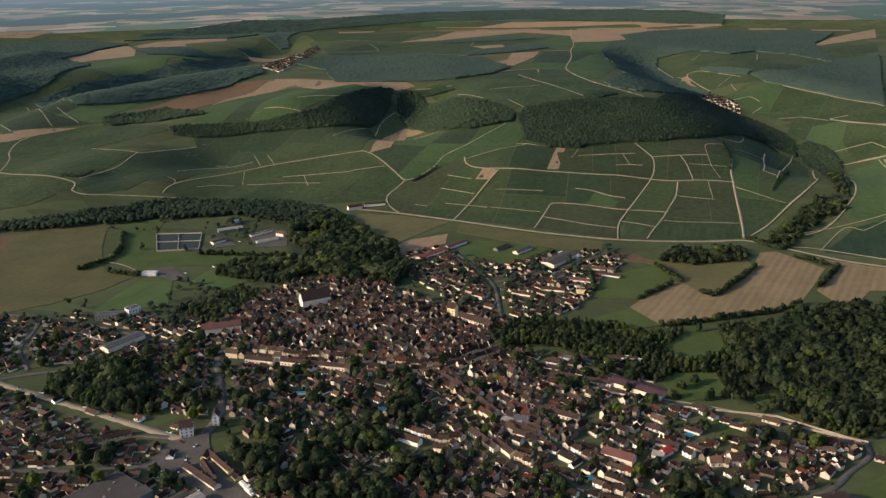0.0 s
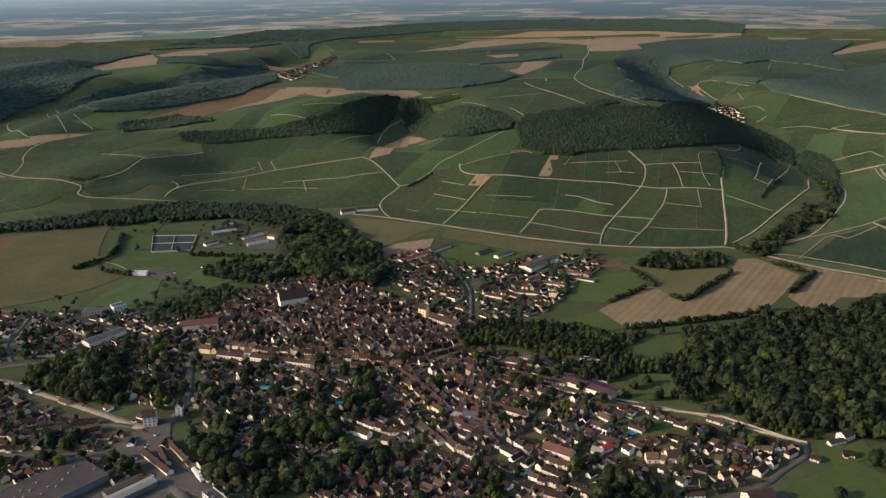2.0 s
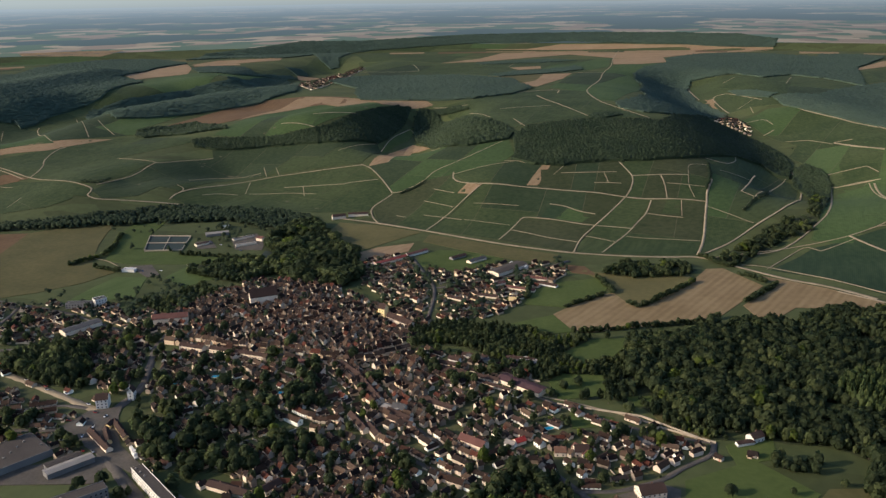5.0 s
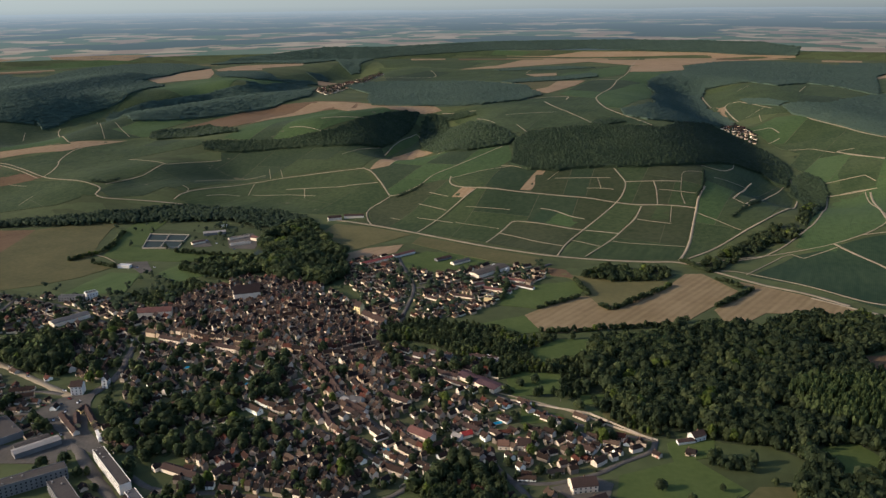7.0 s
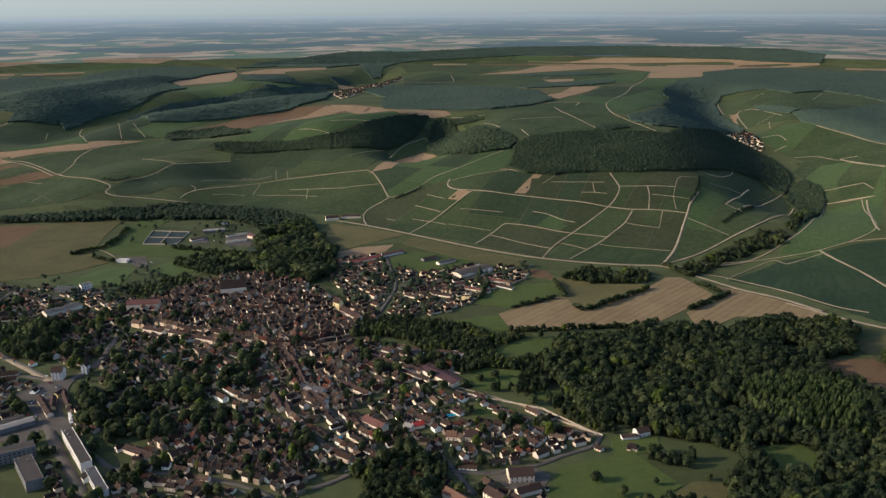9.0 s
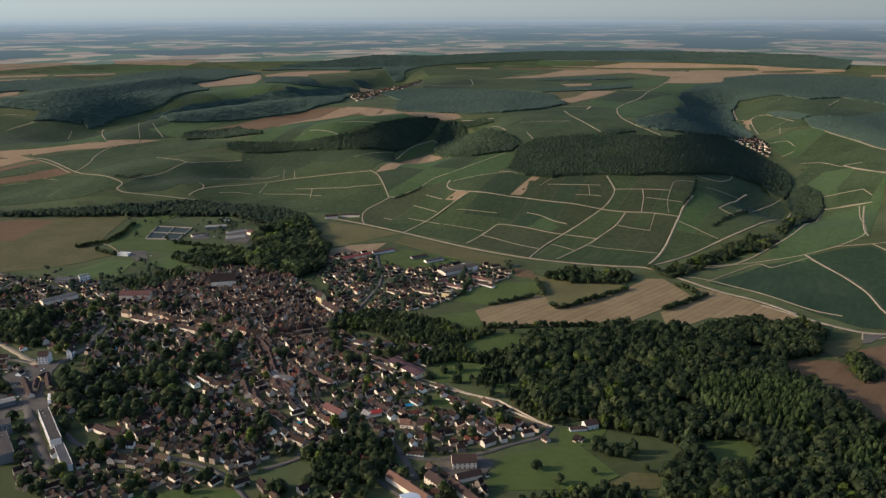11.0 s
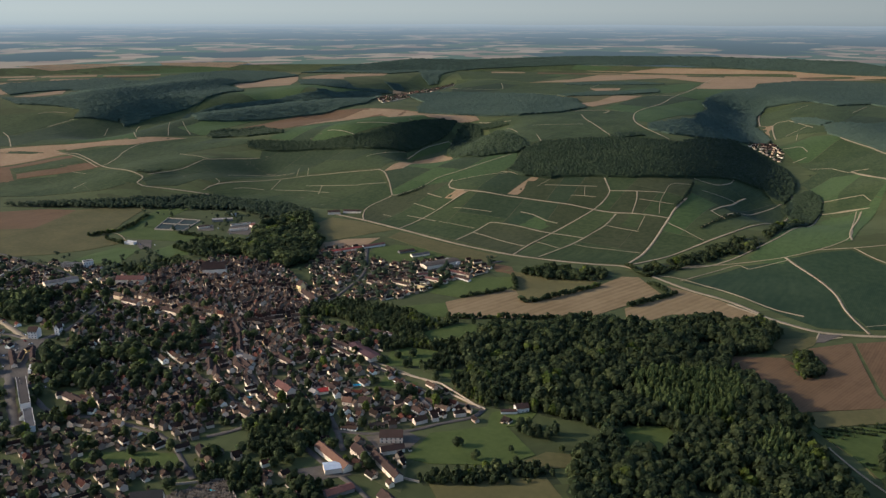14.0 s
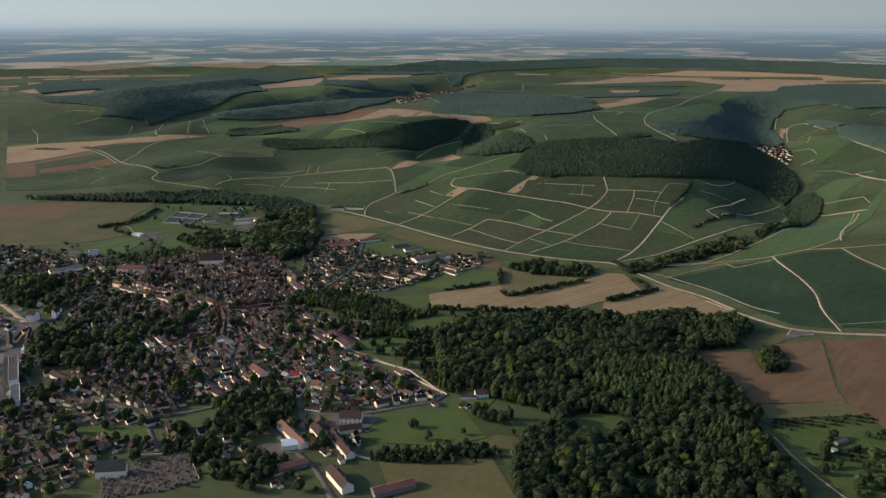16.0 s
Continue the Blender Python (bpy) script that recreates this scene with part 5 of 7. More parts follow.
SHAPES = {k: [(w * (0.66 if k == "town_house" else 0.84), d * (0.66 if k == "town_house" else 0.76), h * (0.74 if k == "cottage" else 0.66), rise * 0.66, hip * 0.7, floors) for w, d, h, rise, hip, floors in v] for k, v in SHAPES.items()}
LABELS = {
    "cottage": "low cream-rendered cottage with a brown tiled roof in a garden",
    "house": "two-storey cream-rendered house with a brown tiled gable roof",
    "town_house": "tall old town house with pale walls and steep brown tiles",
}
TEMPLATES = {}
COUNT = {k: 0 for k in SHAPES}
REST, ANNEXES, VARY = [], [], random.Random(21)


def put_house(kind, x, y, angle, shape, whole):
    w, d, h, rise, hip, floors = SHAPES[kind][shape]
    if whole and COUNT[kind] < 168:
        COUNT[kind] += 1
        m = pose(x, y, float(height(x, y)), 0, 0, math.degrees(angle))
        key = (kind, shape)
        if key not in TEMPLATES:
            TEMPLATES[key] = house_template(kind, LABELS[kind], w, d, h, rise, hip, len(TEMPLATES), floors)
            TEMPLATES[key].matrix_world = m
        else:
            o = copy_thing(TEMPLATES[key], m)
            o.scale = (VARY.uniform(0.82, 1.08), VARY.uniform(0.85, 1.08), VARY.uniform(0.85, 1.22))
    else:
        REST.append((x, y, angle, w * VARY.uniform(0.8, 1.08), d * VARY.uniform(0.85, 1.08), h * VARY.uniform(0.8, 1.25), rise, hip))
    if VARY.random() < 0.7:
        side, u = VARY.choice((-1, 1)), VARY.uniform(-0.3, 0.3) * w
        t = side * d * VARY.uniform(0.58, 0.75)
        ANNEXES.append((x + u * math.cos(angle) - t * math.sin(angle), y + u * math.sin(angle) + t * math.cos(angle), angle + VARY.choice((0, math.pi / 2)), VARY.uniform(2.6, 5.0), VARY.uniform(2.4, 4.0), VARY.uniform(2.0, 3.2) * (1.2 if h > 3.6 else 1.0), VARY.uniform(0.7, 1.5)))


ZONES = []


def zone(kind, poly):
    ZONES.append((kind, poly))


def nearest_street(x, y):
    best, way = 1e9, None
    for s in STREETS:
        q = (s[:, 0] - x) ** 2 + (s[:, 1] - y) ** 2
        k = int(q.argmin())
        if q[k] < best:
            best, way = q[k], s[k]
    return math.sqrt(best), math.atan2(way[3], way[2])


def fill_zones():
    for k, (kind, poly) in enumerate(ZONES):
        r = random.Random(500 + k)
        px, py = [p[0] for p in poly], [p[1] for p in poly]
        area = abs(sum(poly[i - 1][0] * poly[i][1] - poly[i][0] * poly[i - 1][1] for i in range(len(poly)))) / 2
        per, kinds = {"old": (52, ("town_house",) * 5 + ("house",)), "mid": (165, ("house", "house", "cottage", "cottage", "town_house")), "east": (130, ("house", "cottage", "cottage")), "west": (105, ("cottage", "cottage", "house")), "village": (150, ("house", "cottage")), "park": (700, ("house", "cottage"))}[kind]
        want, made = area / per, 0
        for _ in range(int(want * 14)):
            if made >= want:
                break
            x, y = r.uniform(min(px), max(px)), r.uniform(min(py), max(py))
            if not bool(inside(poly, np.array(x), np.array(y))):
                continue
            dist, ang = nearest_street(x, y)
            turn = ang if dist < 22 else -0.70 + 0.5 * noise.noise(Vector((x * 0.006, y * 0.006, 3.0)))
            turn += r.choice((0, 0, 0, math.pi / 2)) + r.gauss(0, 0.07) + (math.pi if r.random() < 0.5 else 0)
            # the front with the windows looks towards the south-west light
            if math.cos(turn - math.pi / 2 - 3.6) < 0 and r.random() < 0.8:
                turn += math.pi
            name = r.choice(kinds)
            shape = r.randrange(5)
            w, d = SHAPES[name][shape][:2]
            if free(x, y, turn, w, d, 0.2 if kind == "old" else 0.9):
                claim(x, y, turn, w, d)
                put_house(name, x, y, turn, shape, y < 760)
                made += 1


def build_rest():
    """The many houses further off, joined: walls in one mesh, roofs in another under it."""
    for old, coat, label in ((True, OLD_WALL, "many close-set old stone houses of the town centre"), (False, WALL_FAR, "many pale houses on the outskirts of the town")):
        wv, wf, rv, rf = [], [], [], []
        for x, y, angle, w, d, h, rise, hip in REST:
            if (h > 3.6) != old:
                continue
            ca, sa, z = math.cos(angle), math.sin(angle), float(height(x, y))
            for (v, f), vs, fs in ((gable_walls(w, d, h, rise if not hip else 0.01), wv, wf), (gable_roof(w, d, h, rise, hip=hip), rv, rf)):
                n = len(vs)
                vs.extend((x + a * ca - b * sa, y + a * sa + b * ca, z + c) for a, b, c in v)
                fs.extend(tuple(n + i for i in q) for q in f)
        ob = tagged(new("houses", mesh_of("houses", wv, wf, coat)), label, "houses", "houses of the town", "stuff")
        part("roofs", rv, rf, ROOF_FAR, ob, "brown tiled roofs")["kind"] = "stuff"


def garden_plots():
    """What divides the gardens: clipped hedges, low stone walls, small sheds and pale terraces."""
    r = random.Random(31)
    bins = {k: ([], []) for k in ("hedge", "wall", "shed_wall", "shed_roof", "terrace")}

    def add(kind, shape, x, y, turn, lift=0.0):
        v, f = shape
        vs, fs = bins[kind]
        n, ca, sa, z = len(vs), math.cos(turn), math.sin(turn), float(height(x, y)) + lift
        vs.extend((x + a * ca - b * sa, y + a * sa + b * ca, z + c) for a, b, c in v)
        fs.extend(tuple(n + i for i in q) for q in f)

    for kind, poly in ZONES:
        if kind in ("old", "village"):
            continue
        px, py = [p[0] for p in poly], [p[1] for p in poly]
        area = abs(sum(poly[i - 1][0] * poly[i][1] - poly[i][0] * poly[i - 1][1] for i in range(len(poly)))) / 2
        for _ in range(int(area / 62)):
            x, y = r.uniform(min(px), max(px)), r.uniform(min(py), max(py))
            if not bool(inside(poly, np.array(x), np.array(y))) or int(cover(x, y)) != 0:
                continue
            turn = nearest_street(x, y)[1] + r.choice((0, math.pi / 2)) + r.gauss(0, 0.04)
            n, what = r.uniform(5, 15), r.random()
            w = 1.0 if what < 0.75 else 3.0
            if not free(x, y, turn, n if what < 0.75 else 4.0, w, 0.1):
                continue
            if what < 0.45:
                for k in range(int(n / 1.6)):
                    a = -n / 2 + 1.6 * k
                    wide, tall = r.uniform(0.45, 0.8), r.uniform(1.0, 2.2)
                    q = box(a, a + 1.75, -wide, wide, 0, tall)
                    q[0][4:] = [(u * 0.96, t * 0.7, c + r.uniform(-0.15, 0.15)) for u, t, c in q[0][4:]]
                    add("hedge", q, x, y, turn)
            elif what < 0.75:
                add("wall", box(-n / 2, n / 2, -0.2, 0.2, -0.3, r.uniform(1.2, 1.9)), x, y, turn)
            elif what < 0.88:
                b, h = r.uniform(2.4, 3.6), r.uniform(1.8, 2.4)
                add("shed_wall", gable_walls(b, 2.4, h, 0.7), x, y, turn)
                add("shed_roof", gable_roof(b, 2.4, h, 0.7, 0.15, 0.1), x, y, turn)
                claim(x, y, turn, b, 2.4)
            else:
                add("terrace", box(-r.uniform(1.6, 3.2), r.uniform(1.6, 3.2), -1.5, r.uniform(1.2, 2.6), 0, 0.55), x, y, turn)
    for kind, name, label, category, m in (("hedge", "garden_hedges", "clipped green hedges between the gardens", "hedges", LEAF), ("wall", "garden_walls", "low pale stone walls between the gardens", "walls", STONE), ("shed_wall", "garden_sheds", "small pale sheds in the back gardens", "sheds", WALL_FAR), ("terrace", "garden_terraces", "pale paved terraces beside the houses", "terraces", GRAVEL)):
        ob = tagged(new(name, mesh_of(name, *bins[kind], m)), label, category, "", "stuff")
        if kind == "shed_wall":
            part("roofs", *bins["shed_roof"], ROOF_FAR, ob)["kind"] = "stuff"


def build_annexes():
    """Small outbuildings and lean-tos against the houses, joined, and the chimneys of the joined houses."""
    wv, wf, rv, rf, cv, cf = [], [], [], [], [], []

    def add(shape, vs, fs, x, y, angle):
        ca, sa, z, n = math.cos(angle), math.sin(angle), float(height(x, y)), len(vs)
        vs.extend((x + a * ca - b * sa, y + a * sa + b * ca, z + c) for a, b, c in shape[0])
        fs.extend(tuple(n + i for i in q) for q in shape[1])
    for x, y, angle, w, d, h, rise in ANNEXES:
        if int(cover(x, y)) in (1, 2):
            continue
        add(gable_walls(w, d, h, rise), wv, wf, x, y, angle)
        add(gable_roof(w, d, h, rise, 0.2, 0.14), rv, rf, x, y, angle)
    r = random.Random(61)
    for x, y, angle, w, d, h, rise, hip in REST:
        if y > 1150:
            continue
        for k in range(r.choice((1, 1, 2))):
            u, t = (w / 2 - hip - 0.7) * (1, -1)[k] * r.uniform(0.6, 1), r.uniform(0.2, 0.5)
            add(box(u - 0.4, u + 0.4, t - 0.3, t + 0.3, h + rise * 0.5, h + rise + r.uniform(0.7, 1.3)), cv, cf, x, y, angle)
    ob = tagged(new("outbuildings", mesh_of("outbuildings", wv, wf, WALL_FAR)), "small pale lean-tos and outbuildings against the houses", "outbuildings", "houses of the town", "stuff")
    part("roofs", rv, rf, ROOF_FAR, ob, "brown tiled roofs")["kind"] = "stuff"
    tagged(new("chimneys", mesh_of("chimneys", cv, cf, BRICK)), "brick chimneys on the roofs of the town", "chimneys", "", "stuff")


SCATTERS = []


def scatter(poly, per):
    """Ground with single trees and bushes, one to so many square metres."""
    SCATTERS.append((poly, per))


def garden_trees():
    """Trees between the houses, wherever ground is free."""
    r = random.Random(77)
    spots, lone = [], []
    for kind, poly in ZONES:
        px, py = [p[0] for p in poly], [p[1] for p in poly]
        area = abs(sum(poly[i - 1][0] * poly[i][1] - poly[i][0] * poly[i - 1][1] for i in range(len(poly)))) / 2
        per = {"old": 190, "mid": 105, "east": 95, "west": 120, "village": 140, "park": 400}[kind]
        for _ in range(int(area / per)):
            x, y = r.uniform(min(px), max(px)), r.uniform(min(py), max(py))
            if bool(inside(poly, np.array(x), np.array(y))) and int(cover(x, y)) == 0:
                h = 2.6 + 9.4 * r.random() ** 1.5
                (lone if y < 640 and len(lone) < 280 else spots).append((x, y, h, h * r.uniform(0.34, 0.52)))
    for poly, per in SCATTERS:
        px, py = [p[0] for p in poly], [p[1] for p in poly]
        area = abs(sum(poly[i - 1][0] * poly[i][1] - poly[i][0] * poly[i - 1][1] for i in range(len(poly)))) / 2
        for _ in range(int(area / per / 2.3)):
            x, y = r.uniform(min(px), max(px)), r.uniform(min(py), max(py))
            if bool(inside(poly, np.array(x), np.array(y))) and int(cover(x, y)) in (0, 3):
                h = 3.5 + 8.0 * r.random()
                spots.append((x, y, h, h * r.uniform(0.32, 0.48)))
    near = [s for s in spots if s[1] < 800]
    grove("garden_trees", "scattered green garden trees and shrubs among the houses", near, 901, "trees")
    grove("garden_trees", "scattered green trees among the far houses", [s for s in spots if s[1] >= 800], 902, "trees")
    made = {}
    for x, y, h, rad in lone:
        k = r.randrange(6)
        m = pose(x, y, float(height(x, y)), 0, 0, r.uniform(0, 360))
        if k not in made:
            ob = tagged(new("tree"), "leafy green garden tree beside houses", "tree", "garden trees")
            v, t = TRUNKS[k % 3]
            part("trunk", v * 4.5, t, BARK, ob)
            v, t, nn = CROWNS[k]
            part("crown", v * (2.7, 2.7, 3.2) + (0, 0, 1.2), t, LEAVES[(0, 1, 2, 0, 1, 3)[k]], ob, "", nn)
            made[k] = ob
            ob.matrix_world = m @ Matrix.Scale(h / 7.6, 4)
        else:
            o = copy_thing(made[k], m)
            o.scale = (h / 7.6,) * 3


scatter([(24, 404), (70, 419), (104, 426), (112, 408), (62, 390), (35, 386)], 90)
scatter([(538, 533), (565, 550), (583, 520), (582, 483), (557, 483)], 45)
scatter([(-120, 470), (-59, 455), (-12, 455), (40, 420), (20, 380), (-70, 386)], 75)
scatter([(82, 488), (192, 542), (236, 408), (145, 382)], 110)
scatter([(2, 355), (22, 373), (78, 373), (123, 389), (164, 404), (222, 436), (250, 406), (289, 392), (300, 370), (205, 361), (175, 325), (50, 279)], 75)
scatter([(645, 601), (726, 653), (753, 619), (739, 531), (682, 510)], 55)
scatter([(299, 558), (327, 572), (383, 535), (420, 524), (416, 500), (282, 479)], 420)
scatter([(-255, 663), (-175, 594), (-66, 623), (-83, 689), (-203, 734), (-267, 725)], 130)
scatter([(-43, 515), (-31, 569), (5, 574), (-6, 511), (-27, 481)], 140)
scatter([(-309, 587), (-242, 597), (-191, 556), (-192, 523), (-245, 505)], 110)
scatter([(-198, 676), (-92, 633), (-140, 581), (-172, 566), (-203, 617)], 150)
scatter([(-533, 1228), (-267, 1236), (-206, 1103), (-331, 1055), (-400, 1016)], 420)
scatter([(-378, 1221), (-265, 1244), (-197, 1105), (-307, 1083)], 110)
scatter([(-451, 902), (-314, 910), (-248, 830), (-308, 792), (-388, 810)], 90)
scatter([(-186, 514), (-97, 527), (-35, 431), (-145, 414)], 120)
scatter([(138, 675), (236, 711), (352, 606), (343, 562), (278, 579), (193, 624)], 100)
scatter([(-84, 954), (-43, 1038), (22, 880), (-13, 875)], 80)
scatter([(-359, 915), (-331, 970), (-195, 989), (-210, 912), (-244, 811)], 60)
scatter([(-289, 689), (-234, 677), (-207, 617), (-256, 637)], 60)
scatter([(-120, 695), (-47, 683), (-16, 651), (-43, 596), (-113, 643)], 120)
scatter([(-300, 750), (-274, 750), (-244, 736), (-220, 690), (-202, 637), (-222, 636), (-249, 655)], 28)
zone("old", [(-246, 801), (-234, 864), (-216, 907), (-183, 960), (-105, 971), (1, 877), (56, 786), (36, 750), (-19, 721), (-81, 749), (-159, 755), (-224, 772)])
zone("old", [(-17, 717), (25, 743), (54, 756), (75, 698), (80, 632), (102, 567), (71, 584), (37, 626), (9, 674)])
zone("old", [(-43, 501), (-39, 538), (-21, 560), (-1, 575), (40, 545), (62, 520), (94, 479), (104, 450), (70, 440), (27, 452), (0, 440), (-28, 468)])
zone("mid", [(60, 757), (93, 722), (195, 675), (220, 647), (263, 627), (299, 600), (325, 581), (297, 546), (276, 525), (242, 507), (215, 504), (188, 541), (175, 528), (138, 498), (121, 477), (105, 468), (69, 523), (73, 579), (103, 562), (80, 632)])
zone("mid", [(-22, 549), (7, 569), (44, 603), (73, 579), (69, 523), (105, 468), (67, 446), (-43, 429), (-55, 468), (-53, 504), (-11, 511)])
zone("mid", [(-210, 734), (-76, 736), (-16, 714), (12, 674), (46, 615), (5, 574), (-55, 625), (-93, 619), (-137, 612), (-223, 654), (-242, 696)])
zone("east", [(-62, 1057), (0, 1101), (89, 1084), (143, 1050), (229, 1076), (224, 1023), (179, 934), (133, 856), (60, 841), (18, 869), (-38, 961)])
zone("west", [(-559, 868), (-453, 857), (-354, 823), (-262, 774), (-215, 745), (-209, 687), (-254, 746), (-300, 753), (-354, 749), (-425, 726), (-487, 740)])
zone("west", [(-403, 681), (-345, 664), (-266, 623), (-209, 591), (-213, 559), (-237, 567), (-340, 554), (-387, 563), (-461, 693)])
zone("west", [(-364, 551), (-233, 556), (-231, 537), (-273, 517), (-346, 518)])
zone("mid", [(-149, 498), (-59, 455), (-12, 472), (31, 548), (57, 542), (96, 446), (123, 389), (78, 373), (22, 373), (-70, 386)])
zone("mid", [(197, 477), (230, 502), (270, 516), (302, 522), (295, 462), (303, 425), (263, 440), (236, 430)])
zone("west", [(-330, 584), (-265, 608), (-166, 563), (-104, 515), (-138, 503), (-206, 478)])
zone("west", [(-607, 820), (-523, 852), (-372, 872), (-156, 796), (-139, 749), (-324, 762), (-498, 727)])
zone("mid", [(50, 774), (93, 753), (144, 733), (182, 710), (185, 677), (152, 665), (104, 677), (76, 699), (57, 723)])
zone("west", [(-38, 363), (22, 373), (82, 374), (113, 346), (102, 315), (54, 280)])
zone("west", [(22, 413), (81, 441), (134, 437), (143, 401), (101, 381), (62, 377)])
zone("village", [(608, 2008), (663, 2158), (684, 1999), (678, 1936), (647, 1964)])
zone("village", [(-582, 2587), (-525, 2653), (-471, 2897), (-524, 3399), (-435, 3106), (-438, 2616), (-453, 2346)])
zone("village", [(724, 1784), (752, 1807), (743, 1757)])
zone("mid", [(-300, 750), (-274, 750), (-244, 736), (-220, 690), (-202, 637), (-222, 636), (-249, 655)])
zone("park", [(-180, 593), (-144, 624), (-93, 619), (-41, 579), (-19, 593), (-7, 551), (-15, 510), (-53, 504), (-96, 517), (-143, 541)])
zone("park", [(-161, 599), (-94, 643), (-48, 605), (-40, 548), (-62, 507), (-129, 508)])
zone("park", [(164, 404), (222, 436), (276, 396), (256, 371), (202, 374)])

COATS = {
    "cream": surface("cream_render", (0.6000, 0.4919, 0.3515), (0.8160, 0.6793, 0.5103), grain=0.8, patch=0.1),
    "white": surface("white_render", (0.52, 0.48, 0.41), (0.68, 0.63, 0.55), grain=0.8, patch=0.1),
    "pale": surface("grey_render", (0.1339, 0.1295, 0.1205), (0.1875, 0.1786, 0.1652), grain=0.8, patch=0.1),
    "yellow": surface("yellow_render", (0.60, 0.45, 0.20), (0.76, 0.60, 0.32), grain=0.8, patch=0.1),
}
LIDS = {
    "wine": surface("wine_red_sheet_roof", (0.048, 0.026, 0.027), (0.085, 0.048, 0.047), grain=0.6, patch=0.08),
    "signal": surface("red_sheet_roof", (0.15, 0.040, 0.032), (0.23, 0.065, 0.050), grain=0.8, patch=0.1),
    "brown": surface("brown_tiles", (0.0322, 0.0209, 0.0166), (0.0620, 0.0388, 0.0293), grain=1.2, patch=0.12),
    "dark": surface("dark_sheet_roof", (0.042, 0.035, 0.029), (0.078, 0.065, 0.053), grain=0.6, patch=0.06),
    "red": surface("red_brown_tiles", (0.0840, 0.0400, 0.0320), (0.1360, 0.0656, 0.0496), grain=1.0, patch=0.1),
    "bright_red": surface("bright_red_sheet", (0.30, 0.035, 0.025), (0.42, 0.06, 0.045), grain=1.0, patch=0.1),
    "orange": surface("orange_tiles", (0.105, 0.058, 0.037), (0.160, 0.088, 0.056), grain=1.2, patch=0.15),
    "slate": surface("grey_slate", (0.050, 0.048, 0.046), (0.095, 0.090, 0.085), grain=1.0, patch=0.1),
    "pale": surface("pale_sheet_roof", (0.1650, 0.1500, 0.1275), (0.2550, 0.2250, 0.1950), grain=0.8, patch=0.1),
    "white": surface("white_sheet_roof", (0.34, 0.33, 0.31), (0.50, 0.48, 0.45), grain=0.8, patch=0.1),
    "blue": surface("blue_grey_sheet", (0.26, 0.30, 0.34), (0.38, 0.42, 0.46), grain=0.8, patch=0.1),
}
POOL_WATER = surface("pool_water", (0.03, 0.30, 0.36), (0.06, 0.42, 0.48), rough=0.08)
POND = surface("pond_water", (0.020, 0.028, 0.022), (0.036, 0.047, 0.038), rough=0.7)
STONE = surface("limestone_wall", (0.26, 0.21, 0.145), (0.46, 0.38, 0.28), grain=1.5, patch=0.2)
GRAVEL = surface("pale_gravel", (0.050, 0.044, 0.035), (0.115, 0.098, 0.076), grain=0.35, patch=0.05)
METAL = palette("car_paint", [(0.75, 0.75, 0.75), (0.06, 0.06, 0.07), (0.35, 0.36, 0.38), (0.70, 0.70, 0.68), (0.30, 0.04, 0.03), (0.05, 0.09, 0.20)], rough=0.3)
RUBBER = surface("tyre_rubber", (0.02, 0.02, 0.02), (0.03, 0.03, 0.03))


